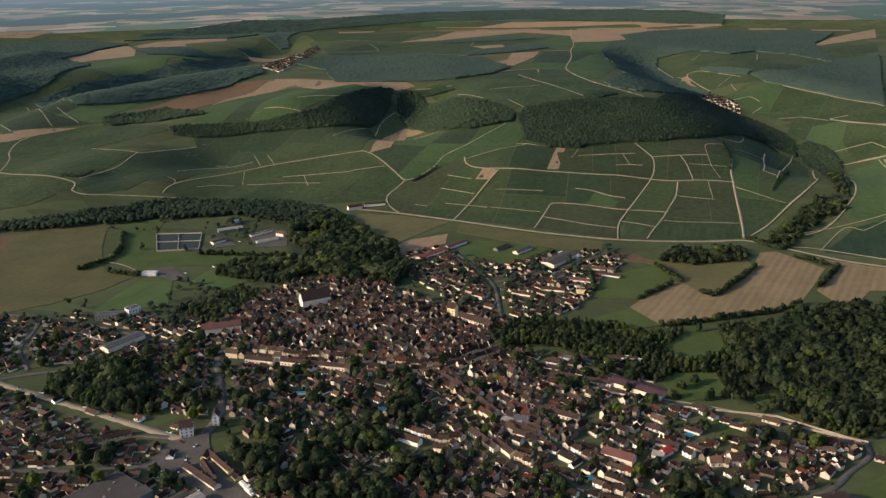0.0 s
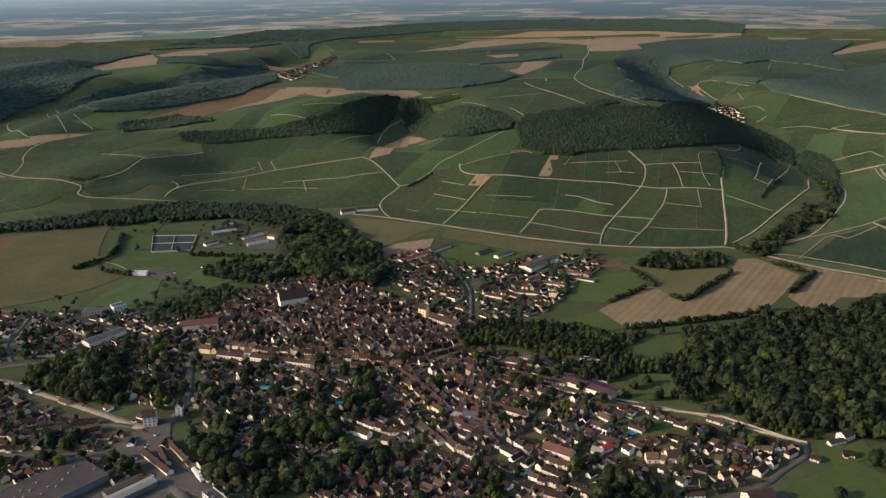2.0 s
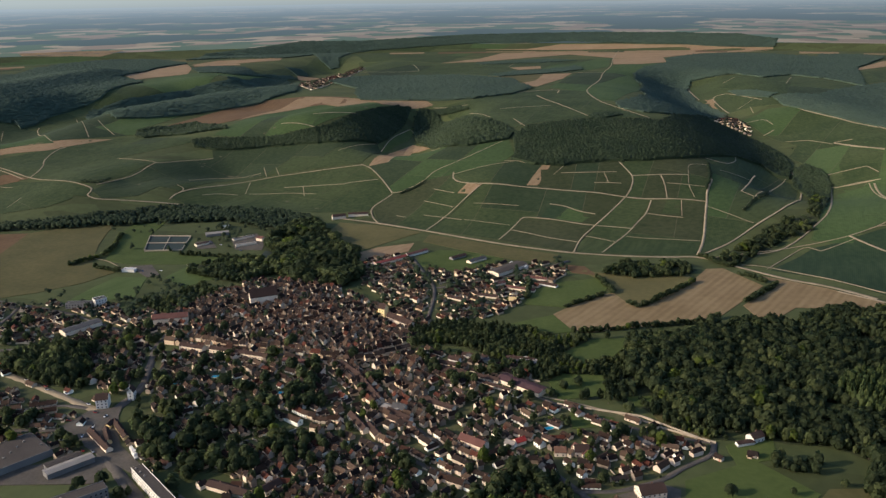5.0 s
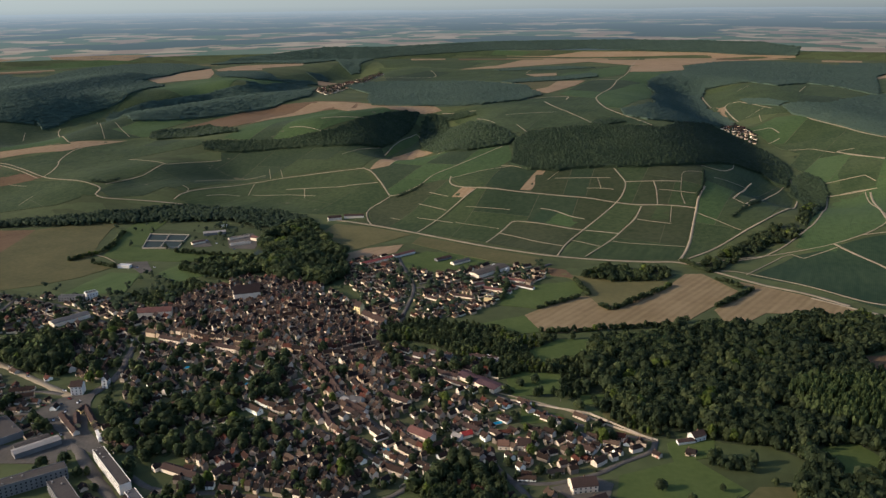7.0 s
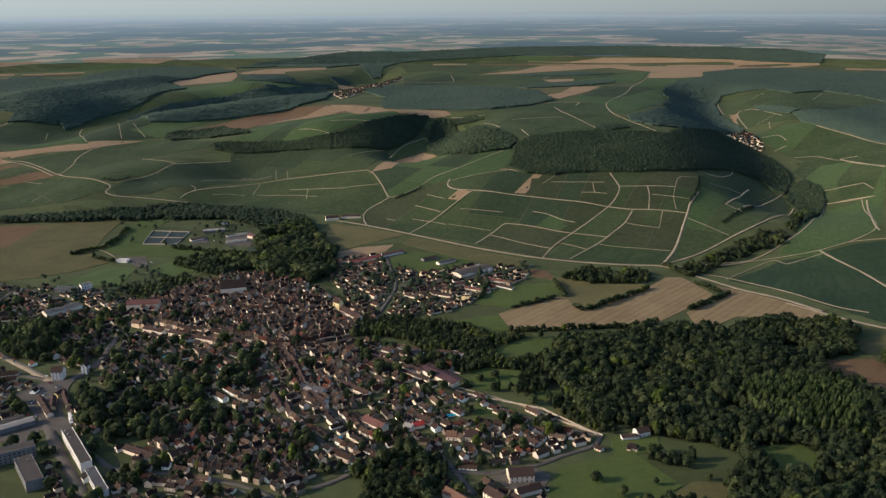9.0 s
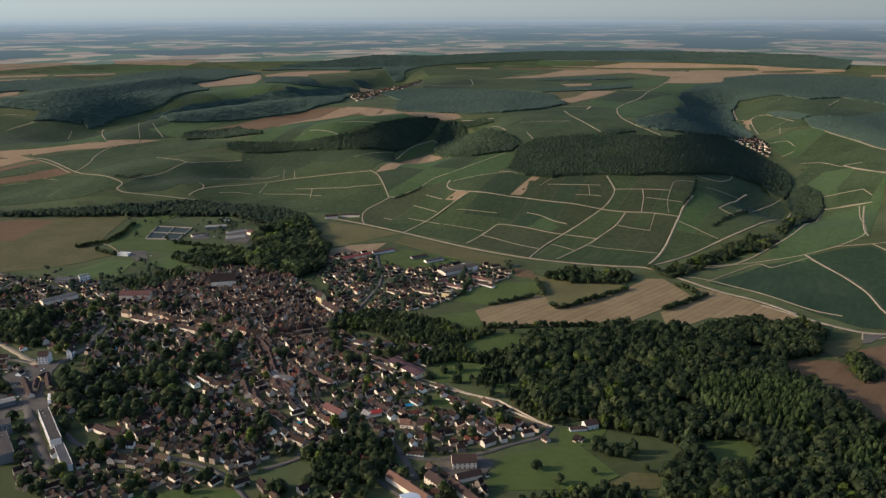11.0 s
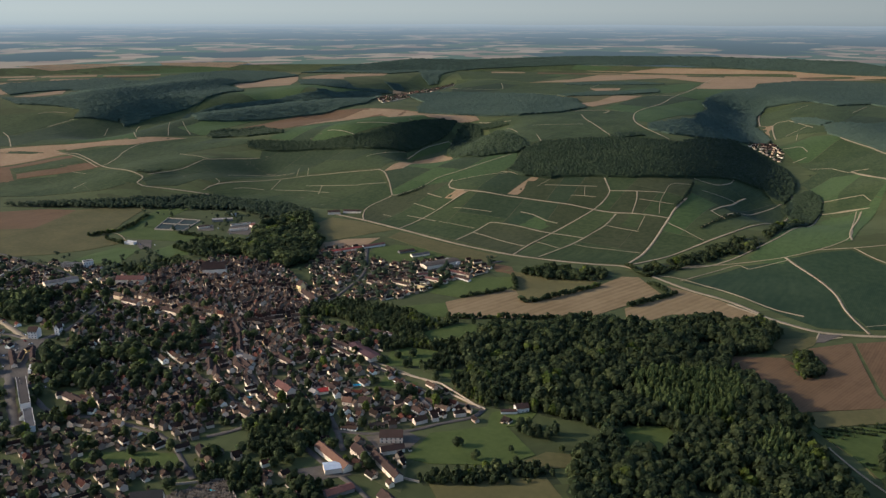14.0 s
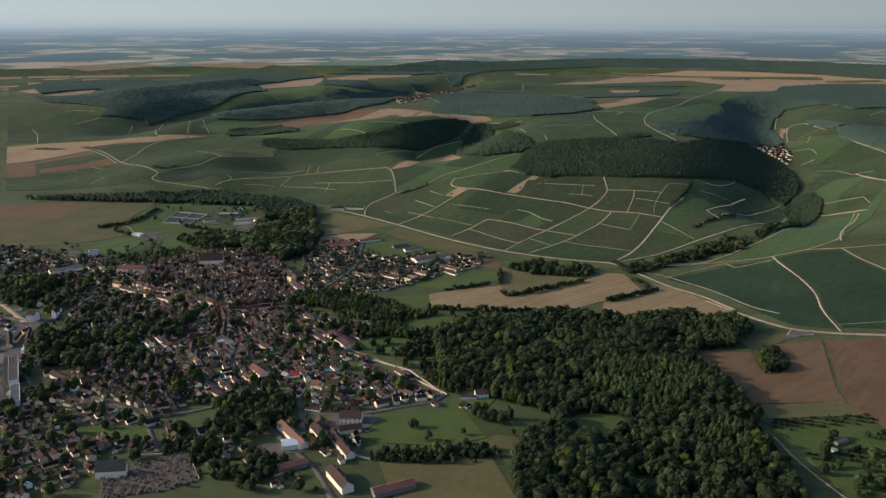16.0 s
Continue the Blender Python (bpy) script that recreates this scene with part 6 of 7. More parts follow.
def building(name, label, category, x, y, angle, w, d, h, rise, coat, lid, windows):
    """A building of its own, with wall, roof, and rows of windows and balconies where the front shows them."""
    ob = tagged(new(name), label, category, "larger buildings")
    ob.matrix_world = pose(x, y, float(height(x, y)), 0, 0, angle)
    claim(x, y, radians(angle), w + 1, d + 1)
    turn = rise > 0 and d > 1.2 * w
    a, b = (d, w) if turn else (w, d)
    spin = Matrix.Rotation(math.pi / 2, 4, "Z") if turn else Matrix.Identity(4)
    if rise:
        things = [part("wall", *gable_walls(a, b, h, rise), COATS[coat], ob), part("roof", *gable_roof(a, b, h, rise, 0.45, 0.25), LIDS[lid], ob)]
        n = max(1, int(a / 14))
        for k in range(n):
            cx = -a / 2 + (k + 0.5) * a / n + 1.0
            if category not in ("shed", "hall", "works", "factory", "warehouse"):
                stack = part("chimney", *box(cx - 0.5, cx + 0.5, 0.2, 0.9, h + rise * 0.5, h + rise + 1.0), BRICK, ob)
                part("chimney_pot", *box(cx - 0.2, cx + 0.2, 0.35, 0.75, h + rise + 1.0, h + rise + 1.45), LIDS["orange"], stack, "small terracotta chimney pot")
                things.append(stack)
    else:
        things = [part("wall", *box(-a / 2, a / 2, -b / 2, b / 2, -0.4, h), COATS[coat], ob)]
        things.append(part("roof", *box(-a / 2 + 0.3, a / 2 - 0.3, -b / 2 + 0.3, b / 2 - 0.3, h, h + 0.12), LIDS[lid], ob))
        for s in (-1, 1):
            things.append(part("parapet", *box(-a / 2 - 0.08, a / 2 + 0.08, s * b / 2 - 0.16, s * b / 2 + 0.16, h - 0.1, h + 0.5), COATS[coat], ob))
        for k in range(max(1, int(a * b / 200))):
            cx, cy = -a / 2 + (k * 7.3 + 4) % max(1, a - 3), -b / 4 + (k * 5.1) % max(1, b / 2)
            things.append(part("roof_vent", *box(cx - 0.7, cx + 0.7, cy - 0.6, cy + 0.6, h + 0.12, h + 1.1), LIDS["pale"], ob))
    if windows:
        for side, length, depth in ((0, a, b), (1, b, a)):
            n = max(1, int(length / 3.4))
            for fl in range(max(1, int(h / 2.9))):
                for k in range(n):
                    u, z = -length / 2 + (k + 0.5) * length / n, 0.9 + 2.9 * fl
                    if side == 0:
                        things.append(part("window", *box(u - 0.6, u + 0.6, -b / 2 - 0.05, -b / 2 + 0.02, z, z + 1.4), GLASS, ob))
                    else:
                        things.append(part("window", *box(-a / 2 - 0.05, -a / 2 + 0.02, u - 0.6, u + 0.6, z, z + 1.4), GLASS, ob))
    for o in things:
        o.matrix_basis = spin
    return ob


def front_turn(x, y, spread=0.05, r=random.Random(9)):
    dist, ang = nearest_street(x, y)
    turn = ang + r.choice((0, 0, math.pi / 2)) + r.gauss(0, spread)
    return turn + math.pi if math.cos(turn - math.pi / 2 - 3.6) < 0 else turn


def house_at(kind, x, y, r=random.Random(8)):
    turn = front_turn(x, y)
    shape = r.randrange(5)
    w, d = SHAPES[kind][shape][:2]
    for _ in range(3):
        if not np.isin(cover(x, y), (1, 4)):
            break
        x, y = x + r.uniform(-4, 4), y + r.uniform(0, 6)
    claim(x, y, turn, w, d)
    put_house(kind, x, y, turn, shape, True)


def terrace(kind, line, r=random.Random(7)):
    """Houses wall to wall along both sides of a street."""
    p = resample(line, 1.0)
    for side in (-1, 1):
        k = 2.0
        while k < len(p) - 3:
            shape = r.randrange(5)
            w, d = SHAPES[kind][shape][:2]
            i = min(len(p) - 2, int(k + w / 2))
            t = p[i + 1] - p[i]
            t /= np.linalg.norm(t)
            n = np.array([-t[1], t[0]]) * side
            c = p[i] + n * (3.0 + r.uniform(0, 2.2) + d / 2)
            turn = math.atan2(t[1], t[0]) + (0 if side > 0 else math.pi) + r.gauss(0, 0.05) + (math.pi / 2 if r.random() < 0.18 else 0)
            if not np.isin(cover(c[0], c[1]), (1, 4)) and r.random() < 0.78:
                claim(c[0], c[1], turn, w, d)
                put_house(kind, c[0], c[1], turn, shape, c[1] < 800)
            k += w + 0.3


def slab(name, poly, material, lift, label, category):
    LAYER[0] += 1
    ob = tagged(drape(name, poly, material, lift + 0.0003 * LAYER[0], 0.8), label, category, "", "structure")
    mark(poly, 6)
    return ob


def paved(poly):
    slab("pavement", poly, GRAVEL, 0.45, "pale gravel and asphalt yard", "yard")


def water(poly):
    slab("water", poly, POND, 0.1, "dark still river water between trees", "river")


def basin(poly):
    """A walled settling basin in four bays."""
    slab("water", poly, POND, 0.5, "grey-blue water in a rectangular settling basin", "basin")
    a, b, c, d = [Vector((*p, 1.5)) for p in poly]
    for p, q in ((a, b), (b, c), (c, d), (d, a), ((a + b) / 2, (d + c) / 2), ((a + d) / 2, (b + c) / 2)):
        wall_run(p, q, 0.6, 1.9, "basin_wall", "grey concrete wall of a settling basin")


def wall_run(p, q, thick, tall, name, label):
    t = math.atan2(q[1] - p[1], q[0] - p[0])
    n = math.hypot(q[0] - p[0], q[1] - p[1])
    v, f = box(0, n, -thick / 2, thick / 2, -0.5, tall)
    v2, f2 = box(-0.05, n + 0.05, -thick / 2 - 0.08, thick / 2 + 0.08, tall, tall + 0.15)
    ob = new(name, mesh_of(name, v + v2, f + [tuple(k + 8 for k in g) for g in f2], STONE))
    ob.matrix_world = pose(p[0], p[1], float(height(p[0], p[1])), 0, 0, math.degrees(t))
    tagged(ob, label, "wall", "walls", "structure")


def wall_line(line):
    for p, q in zip(line[:-1], line[1:]):
        wall_run(p, q, 0.5, 1.8, "stone_wall", "pale limestone garden wall along the lane")


def fence(line):
    """A low white fence: posts and rails."""
    p = resample(line, 4.0)
    ob = tagged(new("fence"), "white fence along the sports pitch", "fence")
    for k in range(len(p) - 1):
        t = math.atan2(*(p[k + 1] - p[k])[::-1])
        m = pose(p[k][0], p[k][1], 0.3, 0, 0, math.degrees(t))
        part("panel", *box(0, 2.6, -0.12, 0.12, 0, 1.6), COATS["white"], ob).matrix_basis = m
        part("post", *box(2.9, 3.2, -0.15, 0.15, 0, 1.9), COATS["white"], ob).matrix_basis = m


def pool(x, y, turn):
    ob = tagged(new("swimming_pool"), "turquoise garden swimming pool with a pale stone rim", "pool", "pools")
    z = 0.5
    ob.matrix_world = pose(x, y, z, 0, 0, turn)
    part("basin", *box(-4.6, 4.6, -2.8, 2.8, -0.8, 0.10), STONE, ob)
    part("water", *box(-4.0, 4.0, -2.2, 2.2, -0.6, 0.16), POOL_WATER, ob, "turquoise water")
    claim(x, y, radians(turn), 10, 7)


def rows(poly, r=random.Random(5)):
    """Rows of plants on garden plots."""
    px, py = [p[0] for p in poly], [p[1] for p in poly]
    spots = []
    y = min(py)
    while y < max(py):
        x = min(px)
        while x < max(px):
            if bool(inside(poly, np.array(x), np.array(y))) and r.random() < 0.75:
                h = r.uniform(1.2, 3.2)
                spots.append((x, y, h, h * 0.55))
            x += 2.6
        y += 8.0
    grove("garden_plants", "rows of shrubs and vegetables on garden plots", spots, 951, "plants")


GRAVE = surface("weathered_grave_stone", (0.0495, 0.0416, 0.0336), (0.1584, 0.1323, 0.1020), grain=0.6, patch=0.08, spread=1.0)


def cemetery(poly, r=random.Random(4)):
    """A walled burial ground: gravel, rows of low stone slabs and headstones."""
    slab("pavement", poly, GRAVEL, 0.3, "pale gravel paths of a burial ground", "yard")
    px, py = [p[0] for p in poly], [p[1] for p in poly]
    v, f = [], []
    y = min(py)
    while y < max(py):
        x = min(px)
        while x < max(px):
            if bool(inside(poly, np.array(x), np.array(y))) and r.random() < 0.85:
                for q in (box(x - 0.6, x + 0.6, y - 1.1, y + 1.1, 0, 2.1), box(x - 0.5, x + 0.5, y + 1.0, y + 1.25, 0, 2.1 + r.uniform(0.3, 1.3))):
                    n = len(v)
                    v += q[0]
                    f += [tuple(n + i for i in g) for g in q[1]]
            x += 1.9 + (2.6 if r.random() < 0.12 else 0)
        y += r.choice((3.6, 4.2, 6.5))
    tagged(new("graves", mesh_of("graves", v, f, GRAVE)), "rows of grey stone graves on gravel", "graves", "", "stuff")


CARS = {}


def vehicle(kind, label, x, y, length, width, tall):
    """A parked vehicle: body, cabin glass and four wheels."""
    turn = math.degrees(nearest_street(x, y)[1])
    m = pose(x, y, float(height(x, y)) + 0.65, 0, 0, turn)
    if kind in CARS:
        copy_thing(CARS[kind], m)
        return
    ob = CARS[kind] = tagged(new(kind), label, kind, "parked vehicles")
    a, b = length / 2, width / 2
    v = [(-a, -b, 0.35), (a, -b, 0.35), (a, b, 0.35), (-a, b, 0.35), (-a, -b, tall * 0.55), (a, -b, tall * 0.5), (a, b, tall * 0.5), (-a, b, tall * 0.55)]
    f = [(0, 3, 2, 1), (4, 5, 6, 7), (0, 1, 5, 4), (2, 3, 7, 6), (0, 4, 7, 3), (1, 2, 6, 5)]
    part("body", v, f, METAL if kind == "car" else COATS["white"], ob)
    c = 0.62 if kind == "car" else 0.98
    v = [(-a * c, -b * 0.94, tall * 0.54), (a * 0.45 * c / 0.62, -b * 0.94, tall * 0.5), (a * 0.45 * c / 0.62, b * 0.94, tall * 0.5), (-a * c, b * 0.94, tall * 0.54), (-a * c * 0.85, -b * 0.8, tall), (a * c * 0.4, -b * 0.8, tall), (a * c * 0.4, b * 0.8, tall), (-a * c * 0.85, b * 0.8, tall)]
    part("cabin", v, f, GLASS if kind == "car" else COATS["white"], ob)
    for sx in (-0.62, 0.62):
        for sy in (-1, 1):
            vs = [(sx * a + 0.34 * math.cos(k * math.pi / 4), sy * b + e, 0.34 + 0.34 * math.sin(k * math.pi / 4)) for e in (-0.1, 0.1) for k in range(8)]
            fs = [tuple(range(8)), tuple(range(15, 7, -1))] + [(k, (k + 1) % 8, 8 + (k + 1) % 8, 8 + k) for k in range(8)]
            part("wheel", vs, fs, RUBBER, ob)
    ob.matrix_world = m


def car(x, y):
    vehicle("car", "small parked car at the roadside", x, y, 4.3, 1.8, 1.5)


def coach(x, y):
    vehicle("coach", "white motor coach parked in the yard", x, y, 11.5, 2.6, 3.3)


for _, poly in ZONES:
    LAYER[0] += 1
    tagged(drape("town_ground", poly, TOWN_SOIL, 0.1 + 0.0003 * LAYER[0], 0.3), "mixed garden soil, grass and yards between the houses", "ground", "", "structure") if poly[0][1] < 1150 else None

# ---- buildings, walls and small things ----
building("warehouse", "long warehouse with a dark wine-red low roof and pale walls", "warehouse", 169, 677, -37, 50.0, 15.0, 4.5, 1.6, "cream", "wine", 0)
building("hall", "long low hall with a bright red roof and cream walls", "hall", -19, 1059, 47, 53.8, 9.0, 3.5, 1.8, "cream", "signal", 0)
building("hall", "long low hall with a dark red-brown roof", "hall", 13, 1096, 48, 37.5, 8.0, 3.5, 1.8, "white", "red", 0)
building("workshop", "grey-fronted workshop with a low brown roof", "workshop", 74, 1081, 47, 26.0, 8.0, 3.2, 1.6, "pale", "brown", 0)
building("workshop", "cream-fronted workshop with a grey rounded roof", "workshop", 101, 1068, 46, 30.0, 9.0, 3.2, 2.0, "cream", "slate", 0)
building("warehouse", "large warehouse with a dark grey roof and cream front", "warehouse", 146, 1029, 50, 58.9, 20.0, 5.0, 1.4, "cream", "dark", 0)
building("shed", "white sheet-roofed shed beside the warehouse", "shed", 160, 1047, -36, 27.2, 8.0, 3.5, 0.8, "white", "white", 0)
building("terrace", "row of low houses with red-brown tiles and cream fronts", "terrace", 135, 969, 37, 20.0, 6.0, 2.8, 1.8, "cream", "red", 0)
building("terrace", "long row of low houses with red-brown tiles", "terrace", 163, 952, -19, 40.2, 6.0, 2.8, 1.8, "cream", "red", 0)
building("terrace", "row of low houses with brown tiles and cream fronts", "terrace", 181, 995, -17, 34.5, 6.0, 2.8, 1.8, "cream", "red", 0)
building("terrace", "row of low white-fronted houses with brown tiles", "terrace", 198, 970, -28, 27.3, 6.0, 2.8, 1.8, "white", "brown", 0)
building("terrace", "row of low cream houses with brown tiles", "terrace", 124, 923, -15, 26.9, 6.0, 2.8, 1.8, "cream", "brown", 0)
building("terrace", "row of low cream houses with brown tiles", "terrace", 89, 910, -27, 29.1, 6.0, 2.8, 1.8, "cream", "brown", 0)
building("winery", "cream winery wing with brown tiles", "winery", 88, 709, -22, 21.5, 7.0, 4.0, 2.4, "cream", "brown", 1)
building("winery", "long cream winery wing with brown tiles", "winery", 110, 699, -26, 25.5, 7.0, 4.0, 2.4, "cream", "brown", 1)
building("winery", "long pale winery wing along the garden wall", "winery", 135, 690, -23, 26.0, 7.0, 3.5, 2.2, "cream", "brown", 1)
building("house", "tall white house among garden trees", "house", 100, 728, -24, 12.1, 7.0, 5.0, 2.4, "white", "brown", 1)
building("terrace", "row of white-fronted low houses with brown tiles", "terrace", 120, 741, -17, 28.2, 6.0, 3.2, 2.0, "white", "brown", 1)
building("terrace", "long white wall-like row of low houses", "terrace", 166, 738, -11, 31.6, 5.0, 3.0, 1.6, "white", "brown", 0)
building("terrace", "cream street front with brown tiles beside the square", "terrace", 0, 696, -49, 38.3, 7.0, 5.0, 2.6, "cream", "brown", 1)
building("terrace", "cream street front with brown tiles down the street", "terrace", 28, 654, -59, 48.9, 7.0, 5.0, 2.6, "cream", "brown", 1)
building("terrace", "white street front with brown tiles", "terrace", 62, 607, -38, 27.8, 7.0, 4.6, 2.4, "white", "brown", 1)
building("terrace", "long cream house row with brown tiles", "terrace", 93, 632, -29, 35.4, 7.0, 4.0, 2.4, "cream", "brown", 1)
building("terrace", "long cream row of houses facing the boulevard", "terrace", -181, 741, -14, 28.9, 7.0, 4.6, 2.2, "cream", "brown", 1)
building("terrace", "long cream row of houses facing the boulevard", "terrace", -147, 735, -16, 26.0, 7.0, 4.6, 2.2, "cream", "brown", 1)
building("terrace", "long cream row of houses facing the boulevard", "terrace", -113, 727, -14, 34.0, 7.0, 4.6, 2.2, "cream", "brown", 1)
building("terrace", "cream row of houses by the square", "terrace", -62, 712, -7, 24.2, 7.0, 4.6, 2.2, "cream", "red", 1)
building("barn", "broad barn with a sunlit brown roof", "barn", -50, 483, -19, 37.0, 9.0, 3.6, 2.4, "cream", "brown", 0)
building("house", "large cream house with sunlit gables", "house", -19, 487, 55, 15.8, 9.0, 4.5, 2.8, "cream", "brown", 1)
building("winery", "cream winery wing with weathered brown tiles", "winery", 90, 704, -27, 22.4, 6.0, 3.6, 2.2, "cream", "brown", 1)
building("winery", "low cream winery wing with brown tiles", "winery", 93, 720, -21, 22.5, 6.0, 3.6, 2.2, "cream", "brown", 0)
building("outbuilding", "low pale outbuilding behind the winery", "outbuilding", 115, 694, -14, 16.5, 4.0, 2.6, 1.4, "cream", "brown", 0)
building("outbuilding", "long cream lean-to along the warehouse", "outbuilding", 142, 675, -31, 37.2, 4.0, 2.8, 1.2, "cream", "brown", 0)
building("house", "cream house in a walled garden", "house", 99, 677, -24, 9.8, 6.0, 3.4, 2.2, "cream", "brown", 1)
building("house", "cream house with a steep brown roof", "house", 110, 659, -41, 10.6, 6.0, 3.4, 2.4, "cream", "brown", 1)
building("house", "cream house beside the pink winery", "house", 88, 637, -39, 14.2, 7.0, 4.0, 2.4, "cream", "brown", 1)
building("terrace", "long street front with sunlit cream walls", "terrace", 14, 678, -70, 32.0, 6.0, 4.4, 2.4, "cream", "brown", 1)
building("terrace", "street front with sunlit white walls", "terrace", 33, 642, -67, 25.1, 6.0, 4.4, 2.4, "white", "brown", 1)
building("house", "large white villa with a pale roof on the street", "house", 53, 618, -31, 17.5, 9.0, 5.0, 1.6, "white", "pale", 1)
building("terrace", "long cream street front with brown tiles", "terrace", 65, 596, -31, 26.9, 7.0, 4.2, 2.6, "cream", "brown", 1)
building("terrace", "long street front with a broad brown roof", "terrace", 28, 592, -56, 33.8, 7.0, 4.2, 2.6, "cream", "brown", 1)
building("terrace", "cream street front with a dark brown roof", "terrace", 44, 579, -58, 22.5, 7.0, 4.2, 2.6, "cream", "brown", 0)
building("terrace", "white-walled row of garages with grey roofs", "terrace", 125, 736, -25, 28.6, 6.0, 3.0, 1.4, "white", "slate", 0)
building("terrace", "white-walled low row below the park", "terrace", 165, 731, -14, 32.0, 6.0, 3.0, 1.4, "white", "slate", 0)
building("house", "white bungalow with a brown roof and garden", "house", 198, 604, -39, 12.8, 6.0, 2.6, 1.6, "white", "brown", 0)
building("house", "cream bungalow with a brown roof", "house", 236, 610, -31, 11.7, 6.0, 2.6, 1.6, "cream", "brown", 0)
building("house", "white house with a pale terrace", "house", 248, 600, -45, 14.1, 7.0, 2.8, 1.4, "white", "pale", 0)
building("house", "white-gabled house with a brown roof", "house", 271, 560, -36, 13.6, 6.0, 3.0, 2.2, "white", "brown", 1)
building("house", "long low house with a grey-brown roof", "house", 271, 579, -43, 19.1, 6.0, 2.6, 1.6, "cream", "slate", 0)
building("house", "long bungalow with a brown roof", "house", 193, 579, -39, 12.8, 6.0, 2.6, 1.6, "cream", "brown", 0)
building("house", "cream house with a red-brown roof", "house", 218, 561, -53, 15.0, 8.0, 3.4, 2.6, "cream", "red", 1)
building("house", "white house with several brown roofs", "house", 218, 629, -60, 16.1, 7.0, 3.2, 2.0, "white", "brown", 1)
building("house", "white-gabled house among trees", "house", 167, 608, -35, 12.2, 6.0, 3.0, 2.2, "white", "brown", 1)
building("barn", "broad brown-roofed barn behind gardens", "barn", 172, 583, -31, 17.5, 8.0, 3.4, 2.6, "cream", "brown", 0)
building("winery", "straight brown-roofed winery wing by the junction", "winery", -185, 546, -43, 43.9, 6.0, 3.4, 2.2, "cream", "brown", 0)
building("winery", "brown-roofed wing of the round winery", "winery", -182, 554, 122, 24.7, 5.0, 3.6, 1.8, "yellow", "brown", 0)
building("winery", "brown-roofed wing of the round winery", "winery", -189, 573, 84, 9.1, 5.0, 3.6, 1.8, "yellow", "brown", 0)
building("winery", "sunlit yellow wing of the round winery", "winery", -176, 565, -49, 36.9, 5.0, 3.6, 1.8, "yellow", "brown", 0)
building("shop", "small yellow-walled shop with a flat roof", "shop", 155, 916, -5, 9.5, 8.0, 5.0, 0.0, "yellow", "brown", 0)
building("warehouse", "long cream shed with a low grey slate roof", "warehouse", -330, 787, 56, 43.8, 14.0, 5.0, 1.5, "cream", "slate", 0)
building("winery", "long dark red tiled winery building", "winery", -237, 817, 17, 39.4, 13.0, 7.0, 4.0, "cream", "red", 0)
building("apartment_block", "row of grey modern flats with flat roofs", "flats", -368, 855, 8, 31.0, 8.0, 7.0, 0.0, "pale", "slate", 1)
building("apartment_block", "pale modern block of flats with a flat roof", "flats", -346, 863, 47, 14.1, 10.0, 10.0, 0.0, "white", "slate", 1)
building("church", "large stone church with a steep brown tiled nave roof", "church", -149, 888, 27, 32.7, 14.0, 10.0, 9.0, "cream", "brown", 0)
building("factory", "low industrial shed with a dark ribbed roof", "factory", -198, 511, 50, 28.0, 7.5, 4.5, 0.6, "pale", "dark", 0)
building("factory", "large industrial hall with a flat dark roof", "factory", -252, 506, 53, 73.4, 42.0, 6.0, 0.0, "pale", "dark", 0)
building("factory", "grey industrial building with pale sheet roof", "factory", -189, 504, 50, 37.3, 10.0, 5.0, 1.0, "pale", "pale", 0)
building("apartment_block", "pale long block of flats with a flat grey roof", "flats", -159, 453, 43, 50.2, 12.0, 10.0, 0.0, "pale", "dark", 1)
building("apartment_block", "pale block of flats with a flat grey roof", "flats", -121, 435, -43, 45.8, 13.0, 9.0, 0.0, "pale", "dark", 1)
building("apartment_block", "white block of flats with balconies and a dark flat roof", "flats", -105, 475, -44, 68.2, 9.0, 9.0, 0.0, "white", "dark", 1)
building("apartment_block", "long white low block beside the avenue", "flats", -61, 434, -44, 41.4, 8.0, 6.0, 0.0, "white", "slate", 1)
building("house", "tall square white house with a hipped brown roof", "house", -214, 610, 15, 10.7, 11.0, 9.0, 4.0, "white", "brown", 1)
building("house", "tall narrow white house with a brown roof", "house", -194, 626, 8, 5.7, 8.0, 9.0, 4.0, "white", "brown", 1)
building("house", "white villa with a grey slate roof", "house", 60, 618, -15, 11.8, 9.0, 6.0, 3.5, "cream", "slate", 1)
building("barn", "small barn with a bright red roof", "barn", 168, 572, 37, 9.5, 7.0, 3.4, 2.4, "cream", "bright_red", 0)
building("hall", "white hall with a rounded pale roof", "hall", 161, 567, -30, 9.0, 7.0, 3.4, 2.4, "white", "pale", 0)
building("house", "house with an orange tiled roof", "house", 201, 557, 3, 9.1, 8.0, 4.0, 3.5, "cream", "orange", 1)
building("house", "house with pale dormers and a brown roof", "house", 218, 559, 9, 11.5, 10.0, 5.0, 4.0, "cream", "brown", 1)
building("house", "white country house at the edge of the wood", "house", 363, 592, 32, 12.3, 9.0, 5.0, 3.0, "white", "brown", 1)
building("outbuilding", "low white outbuilding of the country house", "outbuilding", 353, 584, 20, 15.3, 5.0, 3.0, 1.0, "white", "brown", 0)
building("house", "large cream villa with several gables", "house", 266, 503, 18, 19.8, 14.0, 6.0, 4.0, "cream", "brown", 1)
building("farm", "farmhouse with pale walls below the vineyard", "farm", -144, 1290, 26, 22.7, 8.0, 5.0, 3.0, "cream", "brown", 0)
building("farm", "farm shed with pale walls below the vineyard", "farm", -114, 1306, 11, 33.6, 8.0, 4.0, 2.0, "cream", "brown", 0)
